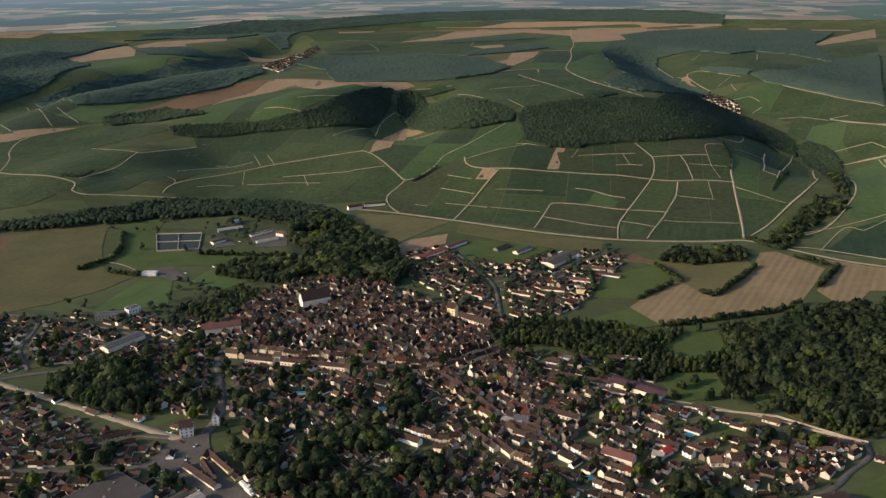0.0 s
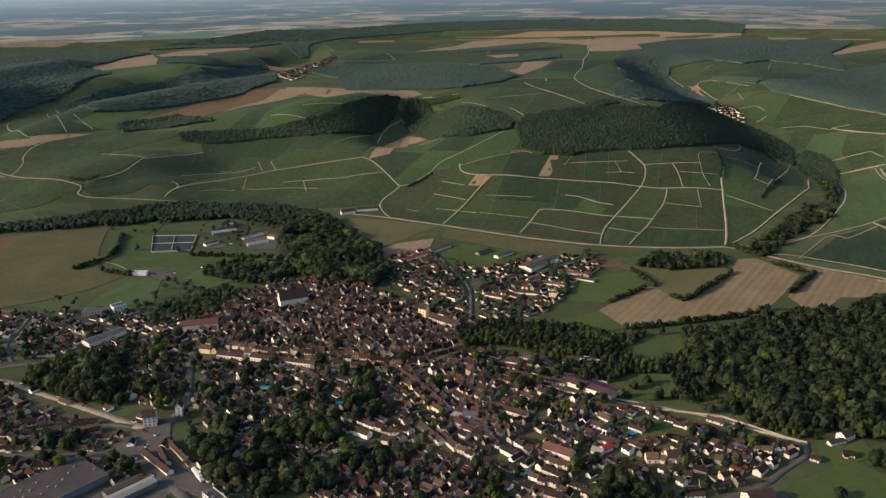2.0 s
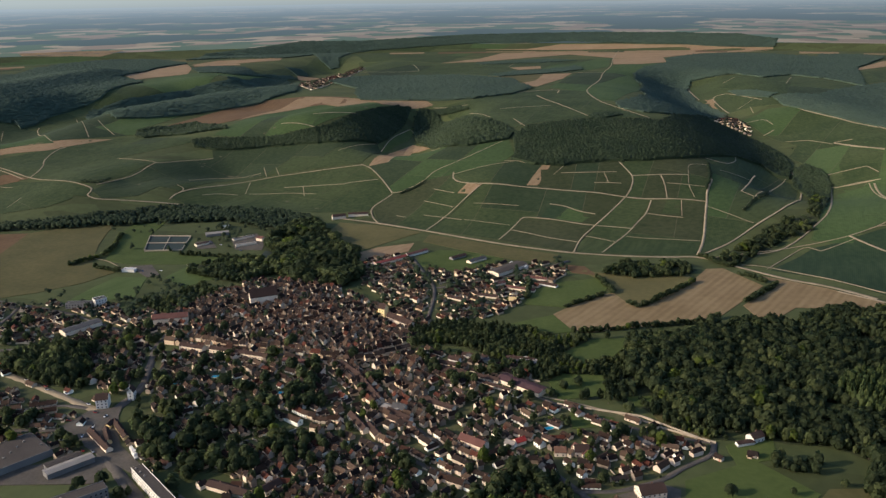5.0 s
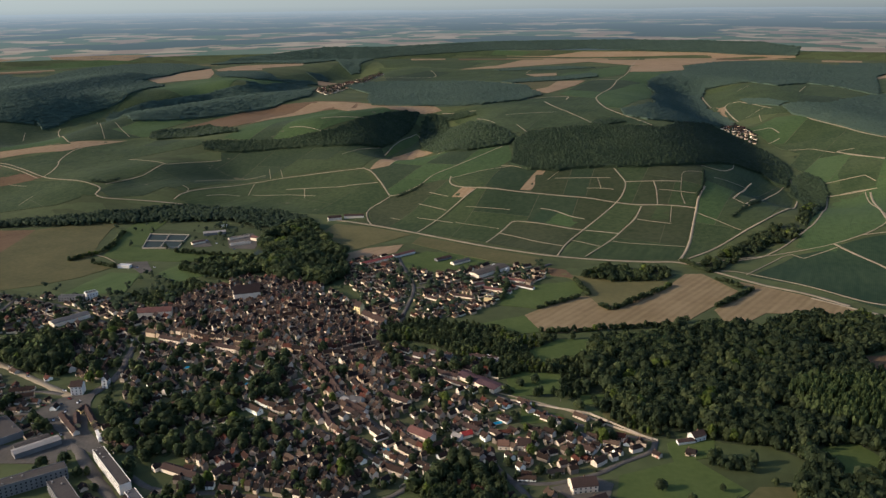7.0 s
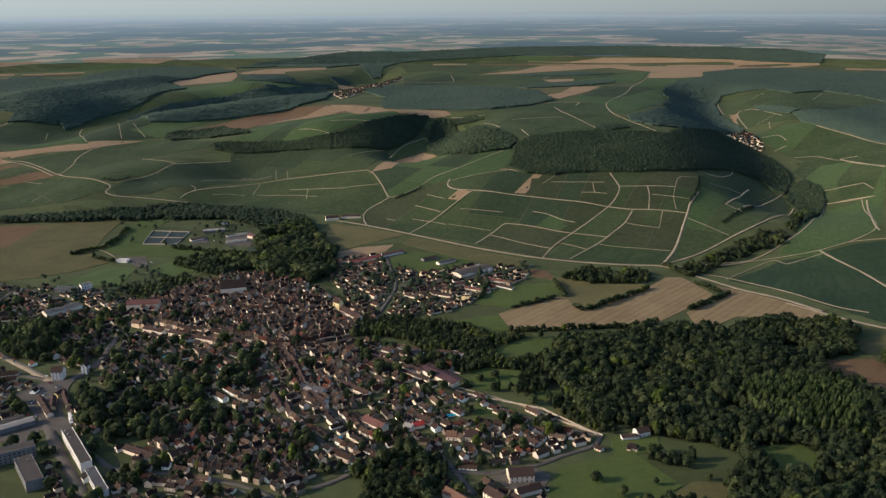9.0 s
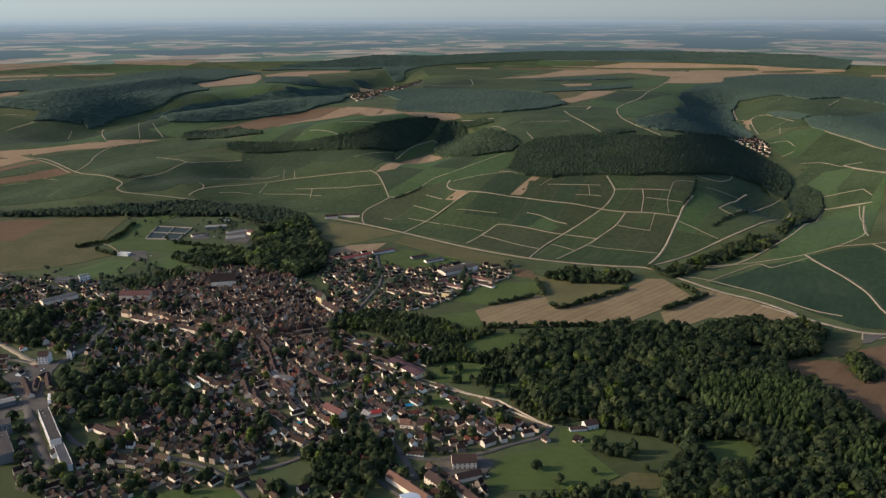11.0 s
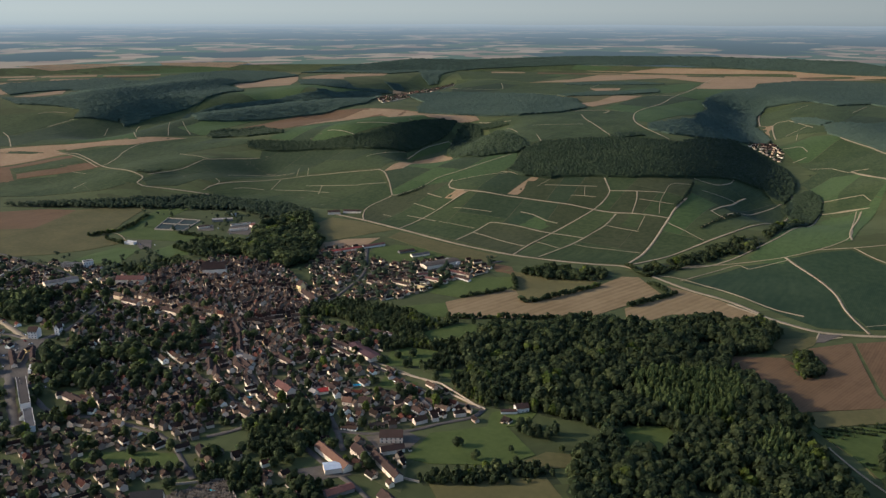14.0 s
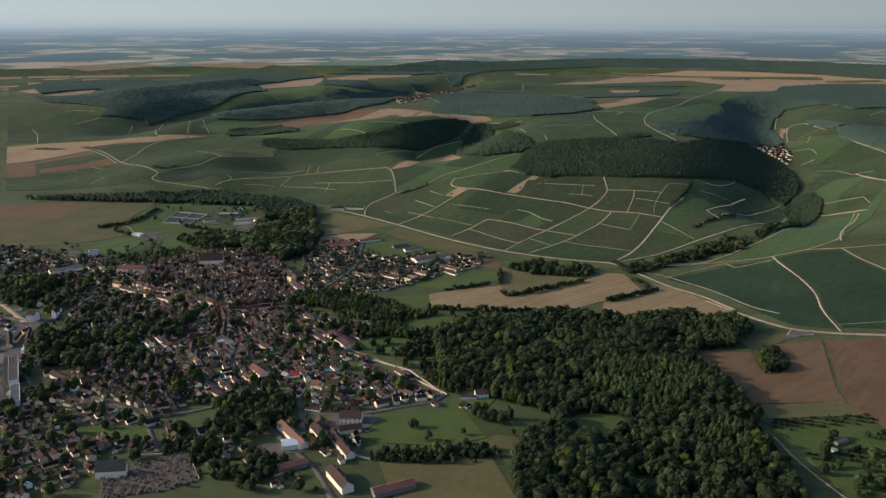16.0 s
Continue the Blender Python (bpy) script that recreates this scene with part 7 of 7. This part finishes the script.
building("works", "long low works hall with a grey sheet roof", "works", -315, 1181, 26, 35.1, 12.0, 4.0, 1.0, "pale", "pale", 0)
building("works", "small cluttered works shed with a pale roof", "works", -318, 1124, 48, 20.6, 8.0, 3.5, 1.0, "cream", "brown", 0)
building("works", "low works shed with a white sheet roof", "works", -316, 1222, 32, 9.4, 6.0, 4.0, 1.0, "white", "white", 0)
building("works", "open concrete bay of the works with pale walls", "works", -266, 1161, 45, 34.6, 6.0, 3.0, 0.0, "cream", "brown", 0)
building("works", "long low bay of the works with pale walls", "works", -250, 1126, 32, 31.6, 6.0, 3.0, 0.0, "cream", "pale", 0)
building("works", "works building with a red-brown roof", "works", -235, 1153, -24, 12.8, 10.0, 5.0, 2.0, "cream", "red", 0)
building("pavilion", "small white pavilion with a flat roof", "pavilion", -371, 994, -1, 17.8, 8.0, 4.0, 0.0, "white", "white", 0)
building("barn", "long farm building with an orange-brown roof", "barn", 232, 455, -36, 48.3, 9.0, 5.0, 3.0, "cream", "orange", 0)
building("shed", "farm shed with a pale blue-grey roof", "shed", 239, 440, 34, 15.8, 12.0, 5.0, 1.0, "cream", "blue", 0)
building("barn", "long low shed with a red roof", "barn", 257, 410, 48, 23.1, 9.0, 3.5, 2.0, "pale", "red", 0)
building("barn", "barn with pale walls and brown roof by the road", "barn", 305, 401, -40, 31.9, 10.0, 6.0, 4.0, "cream", "brown", 0)
building("barn", "large farm hall with a dull red roof", "barn", 349, 406, 45, 34.2, 11.0, 4.0, 2.5, "pale", "red", 0)
building("house", "house with pale walls at the village edge", "house", 251, 468, -39, 18.2, 10.0, 6.0, 3.5, "cream", "brown", 1)
building("barn", "long stone barn beside the lane", "barn", 280, 454, -43, 44.3, 8.0, 5.0, 3.0, "cream", "brown", 0)
building("barn", "row of pale farm buildings", "barn", 274, 483, 35, 20.3, 8.0, 4.0, 3.0, "cream", "brown", 0)
building("shed", "small grey garden shed on the plots", "shed", 685, 610, 41, 11.4, 6.0, 3.0, 1.0, "pale", "slate", 0)
building("shed", "small white garden shed on the plots", "shed", 679, 592, -20, 4.6, 4.0, 2.5, 1.0, "white", "pale", 0)
building("house", "tall stone tower house with a steep roof", "house", 6, 851, -29, 9.6, 8.0, 11.0, 5.0, "yellow", "brown", 1)
building("hall", "long town hall wing with pale walls", "hall", 30, 827, -41, 41.6, 8.0, 6.0, 4.0, "cream", "brown", 1)
building("barn", "long barn with a reddish brown roof", "barn", 130, 565, -32, 24.8, 10.0, 5.0, 3.5, "cream", "red", 0)
building("shed", "white shed with a flat roof", "shed", 176, 733, -32, 18.6, 8.0, 3.5, 0.0, "white", "pale", 0)
building("chapel", "steep dark-roofed chapel with a sunlit pale gable", "chapel", 127, 349, 26, 23.6, 9.0, 7.0, 7.0, "cream", "dark", 0)
house_at("cottage", -276, 573)
house_at("cottage", -254, 567)
house_at("cottage", -242, 546)
house_at("cottage", -273, 542)
house_at("cottage", -289, 546)
house_at("cottage", -315, 587)
house_at("cottage", -316, 606)
house_at("cottage", -284, 590)
house_at("cottage", -302, 612)
house_at("cottage", -272, 598)
house_at("cottage", -243, 585)
house_at("cottage", -214, 646)
house_at("cottage", -142, 606)
house_at("cottage", -341, 640)
house_at("cottage", -226, 620)
house_at("cottage", 146, 627)
house_at("cottage", 157, 618)
house_at("cottage", 177, 640)
house_at("cottage", 193, 639)
house_at("cottage", 216, 634)
house_at("cottage", 233, 614)
house_at("cottage", 247, 605)
house_at("cottage", 259, 599)
house_at("cottage", 197, 605)
house_at("cottage", 147, 590)
house_at("cottage", 194, 576)
house_at("cottage", 234, 553)
house_at("cottage", 242, 552)
house_at("cottage", 245, 522)
house_at("cottage", 258, 534)
house_at("cottage", 268, 546)
house_at("cottage", 275, 559)
house_at("cottage", 287, 561)
house_at("cottage", 275, 583)
house_at("cottage", 226, 506)
house_at("cottage", 153, 558)
house_at("cottage", 124, 564)
house_at("cottage", 96, 558)
house_at("cottage", 139, 519)
house_at("cottage", 138, 501)
house_at("cottage", 130, 515)
house_at("cottage", 98, 508)
house_at("cottage", 71, 546)
house_at("cottage", 152, 535)
house_at("cottage", 165, 533)
house_at("cottage", 195, 527)
house_at("cottage", 199, 524)
house_at("cottage", 304, 576)
house_at("cottage", 295, 560)
house_at("cottage", 327, 559)
house_at("cottage", 266, 617)
house_at("cottage", 280, 606)
house_at("cottage", 355, 566)
house_at("house", 175, 590)
house_at("house", 135, 588)
house_at("house", 111, 567)
house_at("house", 103, 567)
house_at("house", 62, 548)
house_at("house", 81, 577)
house_at("house", 85, 595)
house_at("house", 139, 566)
house_at("house", 133, 545)
house_at("house", 147, 552)
house_at("house", -147, 611)
house_at("house", -128, 619)
house_at("house", -134, 645)
house_at("house", -72, 627)
house_at("house", -48, 619)
house_at("house", -40, 566)
house_at("house", -46, 529)
house_at("house", -94, 587)
house_at("house", -146, 578)
house_at("house", -114, 514)
house_at("house", -73, 487)
house_at("house", -46, 478)
house_at("house", -11, 496)
house_at("house", 3, 498)
house_at("house", 21, 497)
house_at("house", 28, 516)
house_at("house", 39, 495)
house_at("house", 8, 542)
house_at("house", 9, 527)
house_at("house", 22, 559)
house_at("house", 3, 563)
house_at("house", -5, 535)
house_at("house", -4, 521)
house_at("house", 25, 539)
house_at("house", 47, 519)
house_at("house", 57, 476)
house_at("house", 28, 480)
house_at("house", 18, 475)
house_at("house", -36, 458)
house_at("house", -24, 458)
house_at("house", -3, 459)
house_at("house", 20, 454)
house_at("house", -20, 441)
house_at("house", 44, 474)
house_at("cottage", -317, 550)
house_at("cottage", -300, 547)
house_at("cottage", -287, 543)
house_at("cottage", -271, 540)
house_at("cottage", -319, 532)
house_at("cottage", -275, 572)
house_at("cottage", -254, 568)
house_at("cottage", -243, 569)
house_at("cottage", -238, 543)
house_at("cottage", -311, 589)
house_at("cottage", -290, 593)
house_at("cottage", -273, 596)
house_at("cottage", -263, 600)
house_at("cottage", -217, 575)
house_at("cottage", -334, 611)
house_at("cottage", -320, 610)
house_at("cottage", -298, 612)
house_at("cottage", -329, 589)
house_at("cottage", -349, 594)
house_at("cottage", -303, 637)
house_at("cottage", -346, 643)
house_at("cottage", -343, 653)
house_at("cottage", -266, 620)
house_at("cottage", -327, 864)
house_at("cottage", -437, 851)
house_at("cottage", -415, 843)
house_at("cottage", -384, 827)
house_at("cottage", -393, 806)
house_at("cottage", -405, 792)
house_at("cottage", -416, 779)
house_at("cottage", -440, 793)
house_at("cottage", -348, 751)
house_at("cottage", -350, 784)
house_at("cottage", -273, 846)
house_at("cottage", -252, 861)
house_at("house", -73, 439)
house_at("house", -44, 443)
house_at("house", 0, 439)
house_at("house", 28, 431)
house_at("house", 10, 412)
house_at("house", 31, 477)
house_at("house", 71, 465)
house_at("house", 72, 506)
house_at("house", 101, 476)
house_at("house", 152, 435)
house_at("house", 182, 430)
house_at("house", 96, 426)
house_at("house", 77, 397)
house_at("house", 54, 388)
house_at("house", 77, 327)
house_at("house", 73, 316)
house_at("house", 163, 526)
house_at("house", 189, 535)
house_at("house", 217, 525)
house_at("house", 225, 562)
house_at("house", 209, 556)
house_at("house", 242, 605)
house_at("house", 278, 568)
house_at("house", 291, 572)
house_at("house", 299, 582)
house_at("house", 252, 532)
house_at("house", 262, 542)
terrace("town_house", [(-19, 721), (10, 681), (29, 650), (47, 621), (67, 600), (85, 584)])
terrace("town_house", [(-75, 733), (-19, 721), (19, 742), (56, 772)])
terrace("town_house", [(-216, 764), (-156, 750), (-105, 741), (-75, 733)])
terrace("town_house", [(-13, 875), (25, 840), (72, 819)])
terrace("town_house", [(-90, 823), (-19, 721)])
terrace("town_house", [(-186, 893), (-90, 823), (-13, 875)])
terrace("house", [(85, 584), (111, 553), (134, 537)])
terrace("house", [(39, 567), (127, 509), (184, 479)])
terrace("house", [(-50, 613), (3, 580), (44, 621)])
pool(103, 540, 20)
pool(193, 599, 30)
pool(160, 385, 10)
pool(-56, 648, 0)
pool(-165, 658, 10)
pool(-132, 678, 0)
basin([(-418, 1166), (-353, 1168), (-338, 1095), (-392, 1087)])
water([(-211, 1066), (-213, 1102), (-192, 1087), (-180, 1041), (-185, 1023)])
paved([(-223, 599), (-196, 610), (-191, 592), (-166, 543), (-113, 495), (-135, 501), (-163, 517), (-209, 548), (-235, 561)])
cemetery([(117, 347), (141, 381), (162, 400), (197, 367), (181, 344), (141, 317)])
paved([(-379, 1013), (-352, 1023), (-323, 982), (-335, 970)])
paved([(146, 391), (159, 399), (173, 385), (161, 377)])
wall_line([(141, 708), (186, 689)])
paved([(-285, 1159), (-254, 1192), (-225, 1140), (-218, 1102), (-259, 1103)])
paved([(-334, 1139), (-313, 1149), (-290, 1111), (-316, 1101)])
paved([(-277, 503), (-224, 506), (-169, 524), (-156, 485), (-259, 474)])
paved([(678, 890), (654, 886), (647, 858), (656, 861)])
paved([(242, 501), (277, 520), (290, 512), (286, 491), (261, 482)])
paved([(208, 431), (240, 453), (256, 438), (228, 417)])
fence([(-300, 1021), (-275, 1005), (-230, 982)])
wall_line([(264, 626), (291, 605), (330, 584)])
wall_line([(98, 701), (135, 693), (160, 680)])
wall_line([(312, 443), (281, 447)])
wall_line([(164, 399), (197, 367)])
wall_line([(121, 378), (163, 401)])
wall_line([(-156, 668), (-188, 675)])
wall_line([(-335, 788), (-388, 810), (-430, 825)])
wall_line([(-184, 674), (-141, 666)])
wall_line([(201, 644), (274, 626), (325, 585)])
rows([(656, 584), (718, 614), (728, 592), (661, 564)])
rows([(627, 635), (716, 680), (724, 664), (631, 613)])
car(-370, 677)
car(-364, 690)
car(-366, 683)
car(-290, 644)
car(-285, 637)
car(-317, 656)
car(-343, 671)
car(-261, 630)
car(-390, 691)
car(-229, 611)
car(-215, 596)
car(-216, 583)
car(-202, 590)
car(-205, 543)
car(-205, 554)
car(-219, 554)
car(-183, 530)
car(-192, 531)
car(-219, 546)
car(-123, 503)
car(-103, 501)
car(-99, 507)
car(-91, 503)
car(-365, 1001)
car(-352, 994)
car(-328, 998)
car(-310, 1139)
car(-289, 1125)
car(-249, 1097)
car(-204, 571)
car(-231, 580)
car(-246, 497)
car(-241, 501)
car(-246, 490)
car(-236, 496)
car(-247, 503)
coach(-150, 533)
coach(-144, 528)
coach(-145, 526)

fill_zones()
garden_plots()
garden_trees()
plant_woods()
plant_hedges()
build_rest()
build_annexes()


# ---- the far distance ----
def far_parcels():
    """Harvested fields, meadows and vineyards on the far plateau, side by side."""
    r = random.Random(88)
    for turn in np.arange(-62, 48, 3.2):
        rad = 3260.0
        while rad < 3860:
            deep = r.uniform(45, 110)
            a0, a1 = radians(90 - turn + r.uniform(-0.4, 0.4)), radians(90 - turn - r.uniform(1.8, 3.4))
            quad = [(290 + q * math.cos(a), -70 + q * math.sin(a)) for a, q in ((a0, rad + 8), (a1, rad + 8 + r.uniform(-14, 14)), (a1, rad + deep), (a0, rad + deep + r.uniform(-14, 14)))]
            mid = (sum(p[0] for p in quad) / 4, sum(p[1] for p in quad) / 4)
            open_land = mid[1] > 3660 or mid[0] < -1760 or not np.isin(cover(np.array([p[0] for p in quad] + [mid[0]]), np.array([p[1] for p in quad] + [mid[1]])), (1, 2, 3)).any()
            taken = any(bool(inside(w[1], np.array(mid[0]), np.array(mid[1]))) for w in WOODS)
            if open_land and not taken and r.random() < 0.8:
                lay_field(r.choice(("stubble", "dry_meadow", "vines", "stubble", "earth", "bright_vines", "stubble")), quad)
            rad += deep


def far_plain():
    """The plain beyond the plateau, rising to the skyline all round, and the pale haze of the sky above it."""
    n, rings = 480, [3985 + 665 * k / 14 for k in range(15)]
    v, f = [], []
    for k, rad in enumerate(rings):
        a = 2 * np.pi * np.arange(n) / n
        x, y = 290 + rad * np.cos(a), -70 + rad * np.sin(a)
        z = height(x, y) + 0.6
        if k == 14:
            z = z + np.array([5 * noise.noise(Vector((math.cos(b) * 9, math.sin(b) * 9, 1.0))) + 2.5 * noise.noise(Vector((math.cos(b) * 40, math.sin(b) * 40, 2.0))) for b in a])
        v.extend(zip(x, y, z))
    for k in range(len(rings) - 1):
        for i in range(n):
            j = (i + 1) % n
            f.append((k * n + i, k * n + j, (k + 1) * n + j, (k + 1) * n + i))
    m = bpy.data.materials.new("glowing_hazy_plain")
    m.use_nodes = True
    nt = m.node_tree
    b = nt.nodes["Principled BSDF"]
    geo = nt.nodes.new("ShaderNodeNewGeometry")

    def blend(fac, a, c):
        mx = nt.nodes.new("ShaderNodeMix")
        mx.data_type = "RGBA"
        nt.links.new(fac, mx.inputs["Factor"])
        for key, val in (("A", a), ("B", c)):
            if isinstance(val, tuple):
                mx.inputs[key].default_value = (*val, 1)
            else:
                nt.links.new(val, mx.inputs[key])
        return mx.outputs["Result"]
    def calc(op, a, c):
        node = nt.nodes.new("ShaderNodeMath")
        node.operation = op
        for key, val in enumerate((a, c)):
            if isinstance(val, (int, float)):
                node.inputs[key].default_value = val
            else:
                nt.links.new(val, node.inputs[key])
        return node.outputs[0]
    # the rim stands for a level plain: each height on it is a distance out there, 250 m below the eye of a bird
    sep, joint = nt.nodes.new("ShaderNodeSeparateXYZ"), nt.nodes.new("ShaderNodeCombineXYZ")
    nt.links.new(geo.outputs["Position"], sep.inputs[0])
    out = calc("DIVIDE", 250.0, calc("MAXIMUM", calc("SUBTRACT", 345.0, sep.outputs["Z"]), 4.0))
    nt.links.new(calc("MULTIPLY", calc("SUBTRACT", sep.outputs["X"], 290.0), out), joint.inputs["X"])
    nt.links.new(calc("MULTIPLY", calc("ADD", sep.outputs["Y"], 70.0), out), joint.inputs["Y"])

    def plain(node, scale, turn=0.0):
        mp = nt.nodes.new("ShaderNodeMapping")
        mp.inputs["Scale"].default_value, mp.inputs["Rotation"].default_value = scale, (0, 0, turn)
        nt.links.new(joint.outputs[0], mp.inputs["Vector"])
        nt.links.new(mp.outputs[0], node.inputs["Vector"])
        node.inputs["Scale"].default_value = 1.0
        return node
    vo, ramp = plain(nt.nodes.new("ShaderNodeTexVoronoi"), (0.0052, 0.0036, 1), 0.3), nt.nodes.new("ShaderNodeValToRGB")
    vo.voronoi_dimensions, vo.distance = "2D", "CHEBYCHEV"
    nt.links.new(vo.outputs["Color"], ramp.inputs["Fac"])
    ramp.color_ramp.interpolation = "CONSTANT"
    shades = ((0.060, 0.085, 0.040), (0.24, 0.175, 0.105), (0.075, 0.095, 0.045), (0.29, 0.215, 0.135), (0.055, 0.080, 0.038), (0.20, 0.135, 0.085))
    while len(ramp.color_ramp.elements) < len(shades):
        ramp.color_ramp.elements.new(0.5)
    for k, c in enumerate(shades):
        ramp.color_ramp.elements[k].position, ramp.color_ramp.elements[k].color = 0.22 + 0.56 * k / len(shades) if k else 0.0, (*c, 1)

    def share(scale, detail, lo, hi):
        tx, mr = plain(nt.nodes.new("ShaderNodeTexNoise"), (scale, scale * 0.8, 1), 0.2), nt.nodes.new("ShaderNodeMapRange")
        tx.noise_dimensions = "2D"
        tx.inputs["Detail"].default_value = detail
        mr.inputs["From Min"].default_value, mr.inputs["From Max"].default_value = lo, hi
        nt.links.new(tx.outputs[0], mr.inputs["Value"])
        return mr.outputs[0]
    def step(lo, hi, to):
        mr = nt.nodes.new("ShaderNodeMapRange")
        for key, val in (("From Min", lo), ("From Max", hi), ("To Min", 0.0), ("To Max", to)):
            mr.inputs[key].default_value = val
        nt.links.new(out, mr.inputs["Value"])
        return mr.outputs[0]
    # open fields on the near side of the plain, a belt of woods behind them, then both by turns
    woods = calc("ADD", share(0.00075, 6, 0.0, 1.0), calc("SUBTRACT", step(1.75, 2.2, 0.10), step(2.8, 4.2, 0.06)))
    belt = nt.nodes.new("ShaderNodeMapRange")
    belt.inputs["From Min"].default_value, belt.inputs["From Max"].default_value = 0.545, 0.565
    nt.links.new(woods, belt.inputs["Value"])
    land = blend(belt.outputs[0], ramp.outputs["Color"], (0.034, 0.050, 0.040))
    # sunlight on the land painted in: its scaled colour is given off as glow
    dim = nt.nodes.new("ShaderNodeMix")
    dim.data_type, dim.blend_type = "RGBA", "MULTIPLY"
    dim.inputs["Factor"].default_value, dim.inputs["B"].default_value = 1.0, (0.58, 0.56, 0.52, 1)
    nt.links.new(land, dim.inputs["A"])
    # haze painted into the glowing colour, thicker with the distance
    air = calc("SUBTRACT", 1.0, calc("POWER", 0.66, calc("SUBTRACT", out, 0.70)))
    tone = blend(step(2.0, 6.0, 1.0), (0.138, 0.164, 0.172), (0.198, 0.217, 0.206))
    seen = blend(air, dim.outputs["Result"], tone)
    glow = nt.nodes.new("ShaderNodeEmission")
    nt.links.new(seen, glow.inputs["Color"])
    # the painted glow is stronger on the sun's side
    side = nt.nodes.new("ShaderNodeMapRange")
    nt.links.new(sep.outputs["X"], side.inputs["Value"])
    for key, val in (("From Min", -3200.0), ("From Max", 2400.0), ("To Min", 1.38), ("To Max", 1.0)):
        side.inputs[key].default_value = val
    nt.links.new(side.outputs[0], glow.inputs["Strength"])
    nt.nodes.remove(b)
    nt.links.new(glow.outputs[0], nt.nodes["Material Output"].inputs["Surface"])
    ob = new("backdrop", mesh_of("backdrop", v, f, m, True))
    tagged(ob, "glowing distant plain of pale fields and dark woods with haze painted in", "backdrop", kind="structure")

    # the pale band of sky over the skyline
    v, f = [], []
    for k, z in enumerate((250.0, 320.0, 360.0, 400.0, 440.0, 485.0)):
        for i in range(n):
            a = 2 * math.pi * i / n
            v.append((290 + 4660 * math.cos(a), -70 + 4660 * math.sin(a), z))
    for k in range(5):
        for i in range(n):
            j = (i + 1) % n
            f.append((k * n + i, k * n + j, (k + 1) * n + j, (k + 1) * n + i))
    m = bpy.data.materials.new("pale_sky")
    m.use_nodes = True
    nt = m.node_tree
    nt.nodes.remove(nt.nodes["Principled BSDF"])
    geo, sep, rng, ramp, em = (nt.nodes.new("ShaderNode" + s) for s in ("NewGeometry", "SeparateXYZ", "MapRange", "ValToRGB", "Emission"))
    nt.links.new(geo.outputs["Position"], sep.inputs[0])
    nt.links.new(sep.outputs["Z"], rng.inputs["Value"])
    rng.inputs["From Min"].default_value, rng.inputs["From Max"].default_value = 300.0, 485.0
    nt.links.new(rng.outputs[0], ramp.inputs["Fac"])
    for e, (p, c) in zip((ramp.color_ramp.elements[0], ramp.color_ramp.elements.new(0.18), ramp.color_ramp.elements.new(0.45), ramp.color_ramp.elements[-1]), ((0.0, (0.245, 0.262, 0.235)), (0.18, (0.296, 0.308, 0.262)), (0.45, (0.322, 0.328, 0.272)), (1.0, (0.310, 0.320, 0.276)))):
        e.position, e.color = p, (*c, 1)
    nt.links.new(ramp.outputs["Color"], em.inputs["Color"])
    side = nt.nodes.new("ShaderNodeMapRange")  # brighter towards the sun
    nt.links.new(sep.outputs["X"], side.inputs["Value"])
    for key, val in (("From Min", -3200.0), ("From Max", 2400.0), ("To Min", 1.05), ("To Max", 0.62)):
        side.inputs[key].default_value = val
    nt.links.new(side.outputs[0], em.inputs["Strength"])
    nt.links.new(em.outputs[0], nt.nodes["Material Output"].inputs["Surface"])
    ob = new("sky_backdrop", mesh_of("sky_backdrop", v, f, m, True))
    tagged(ob, "pale hazy evening sky over the horizon", "sky", kind="structure")


far_parcels()
far_plain()
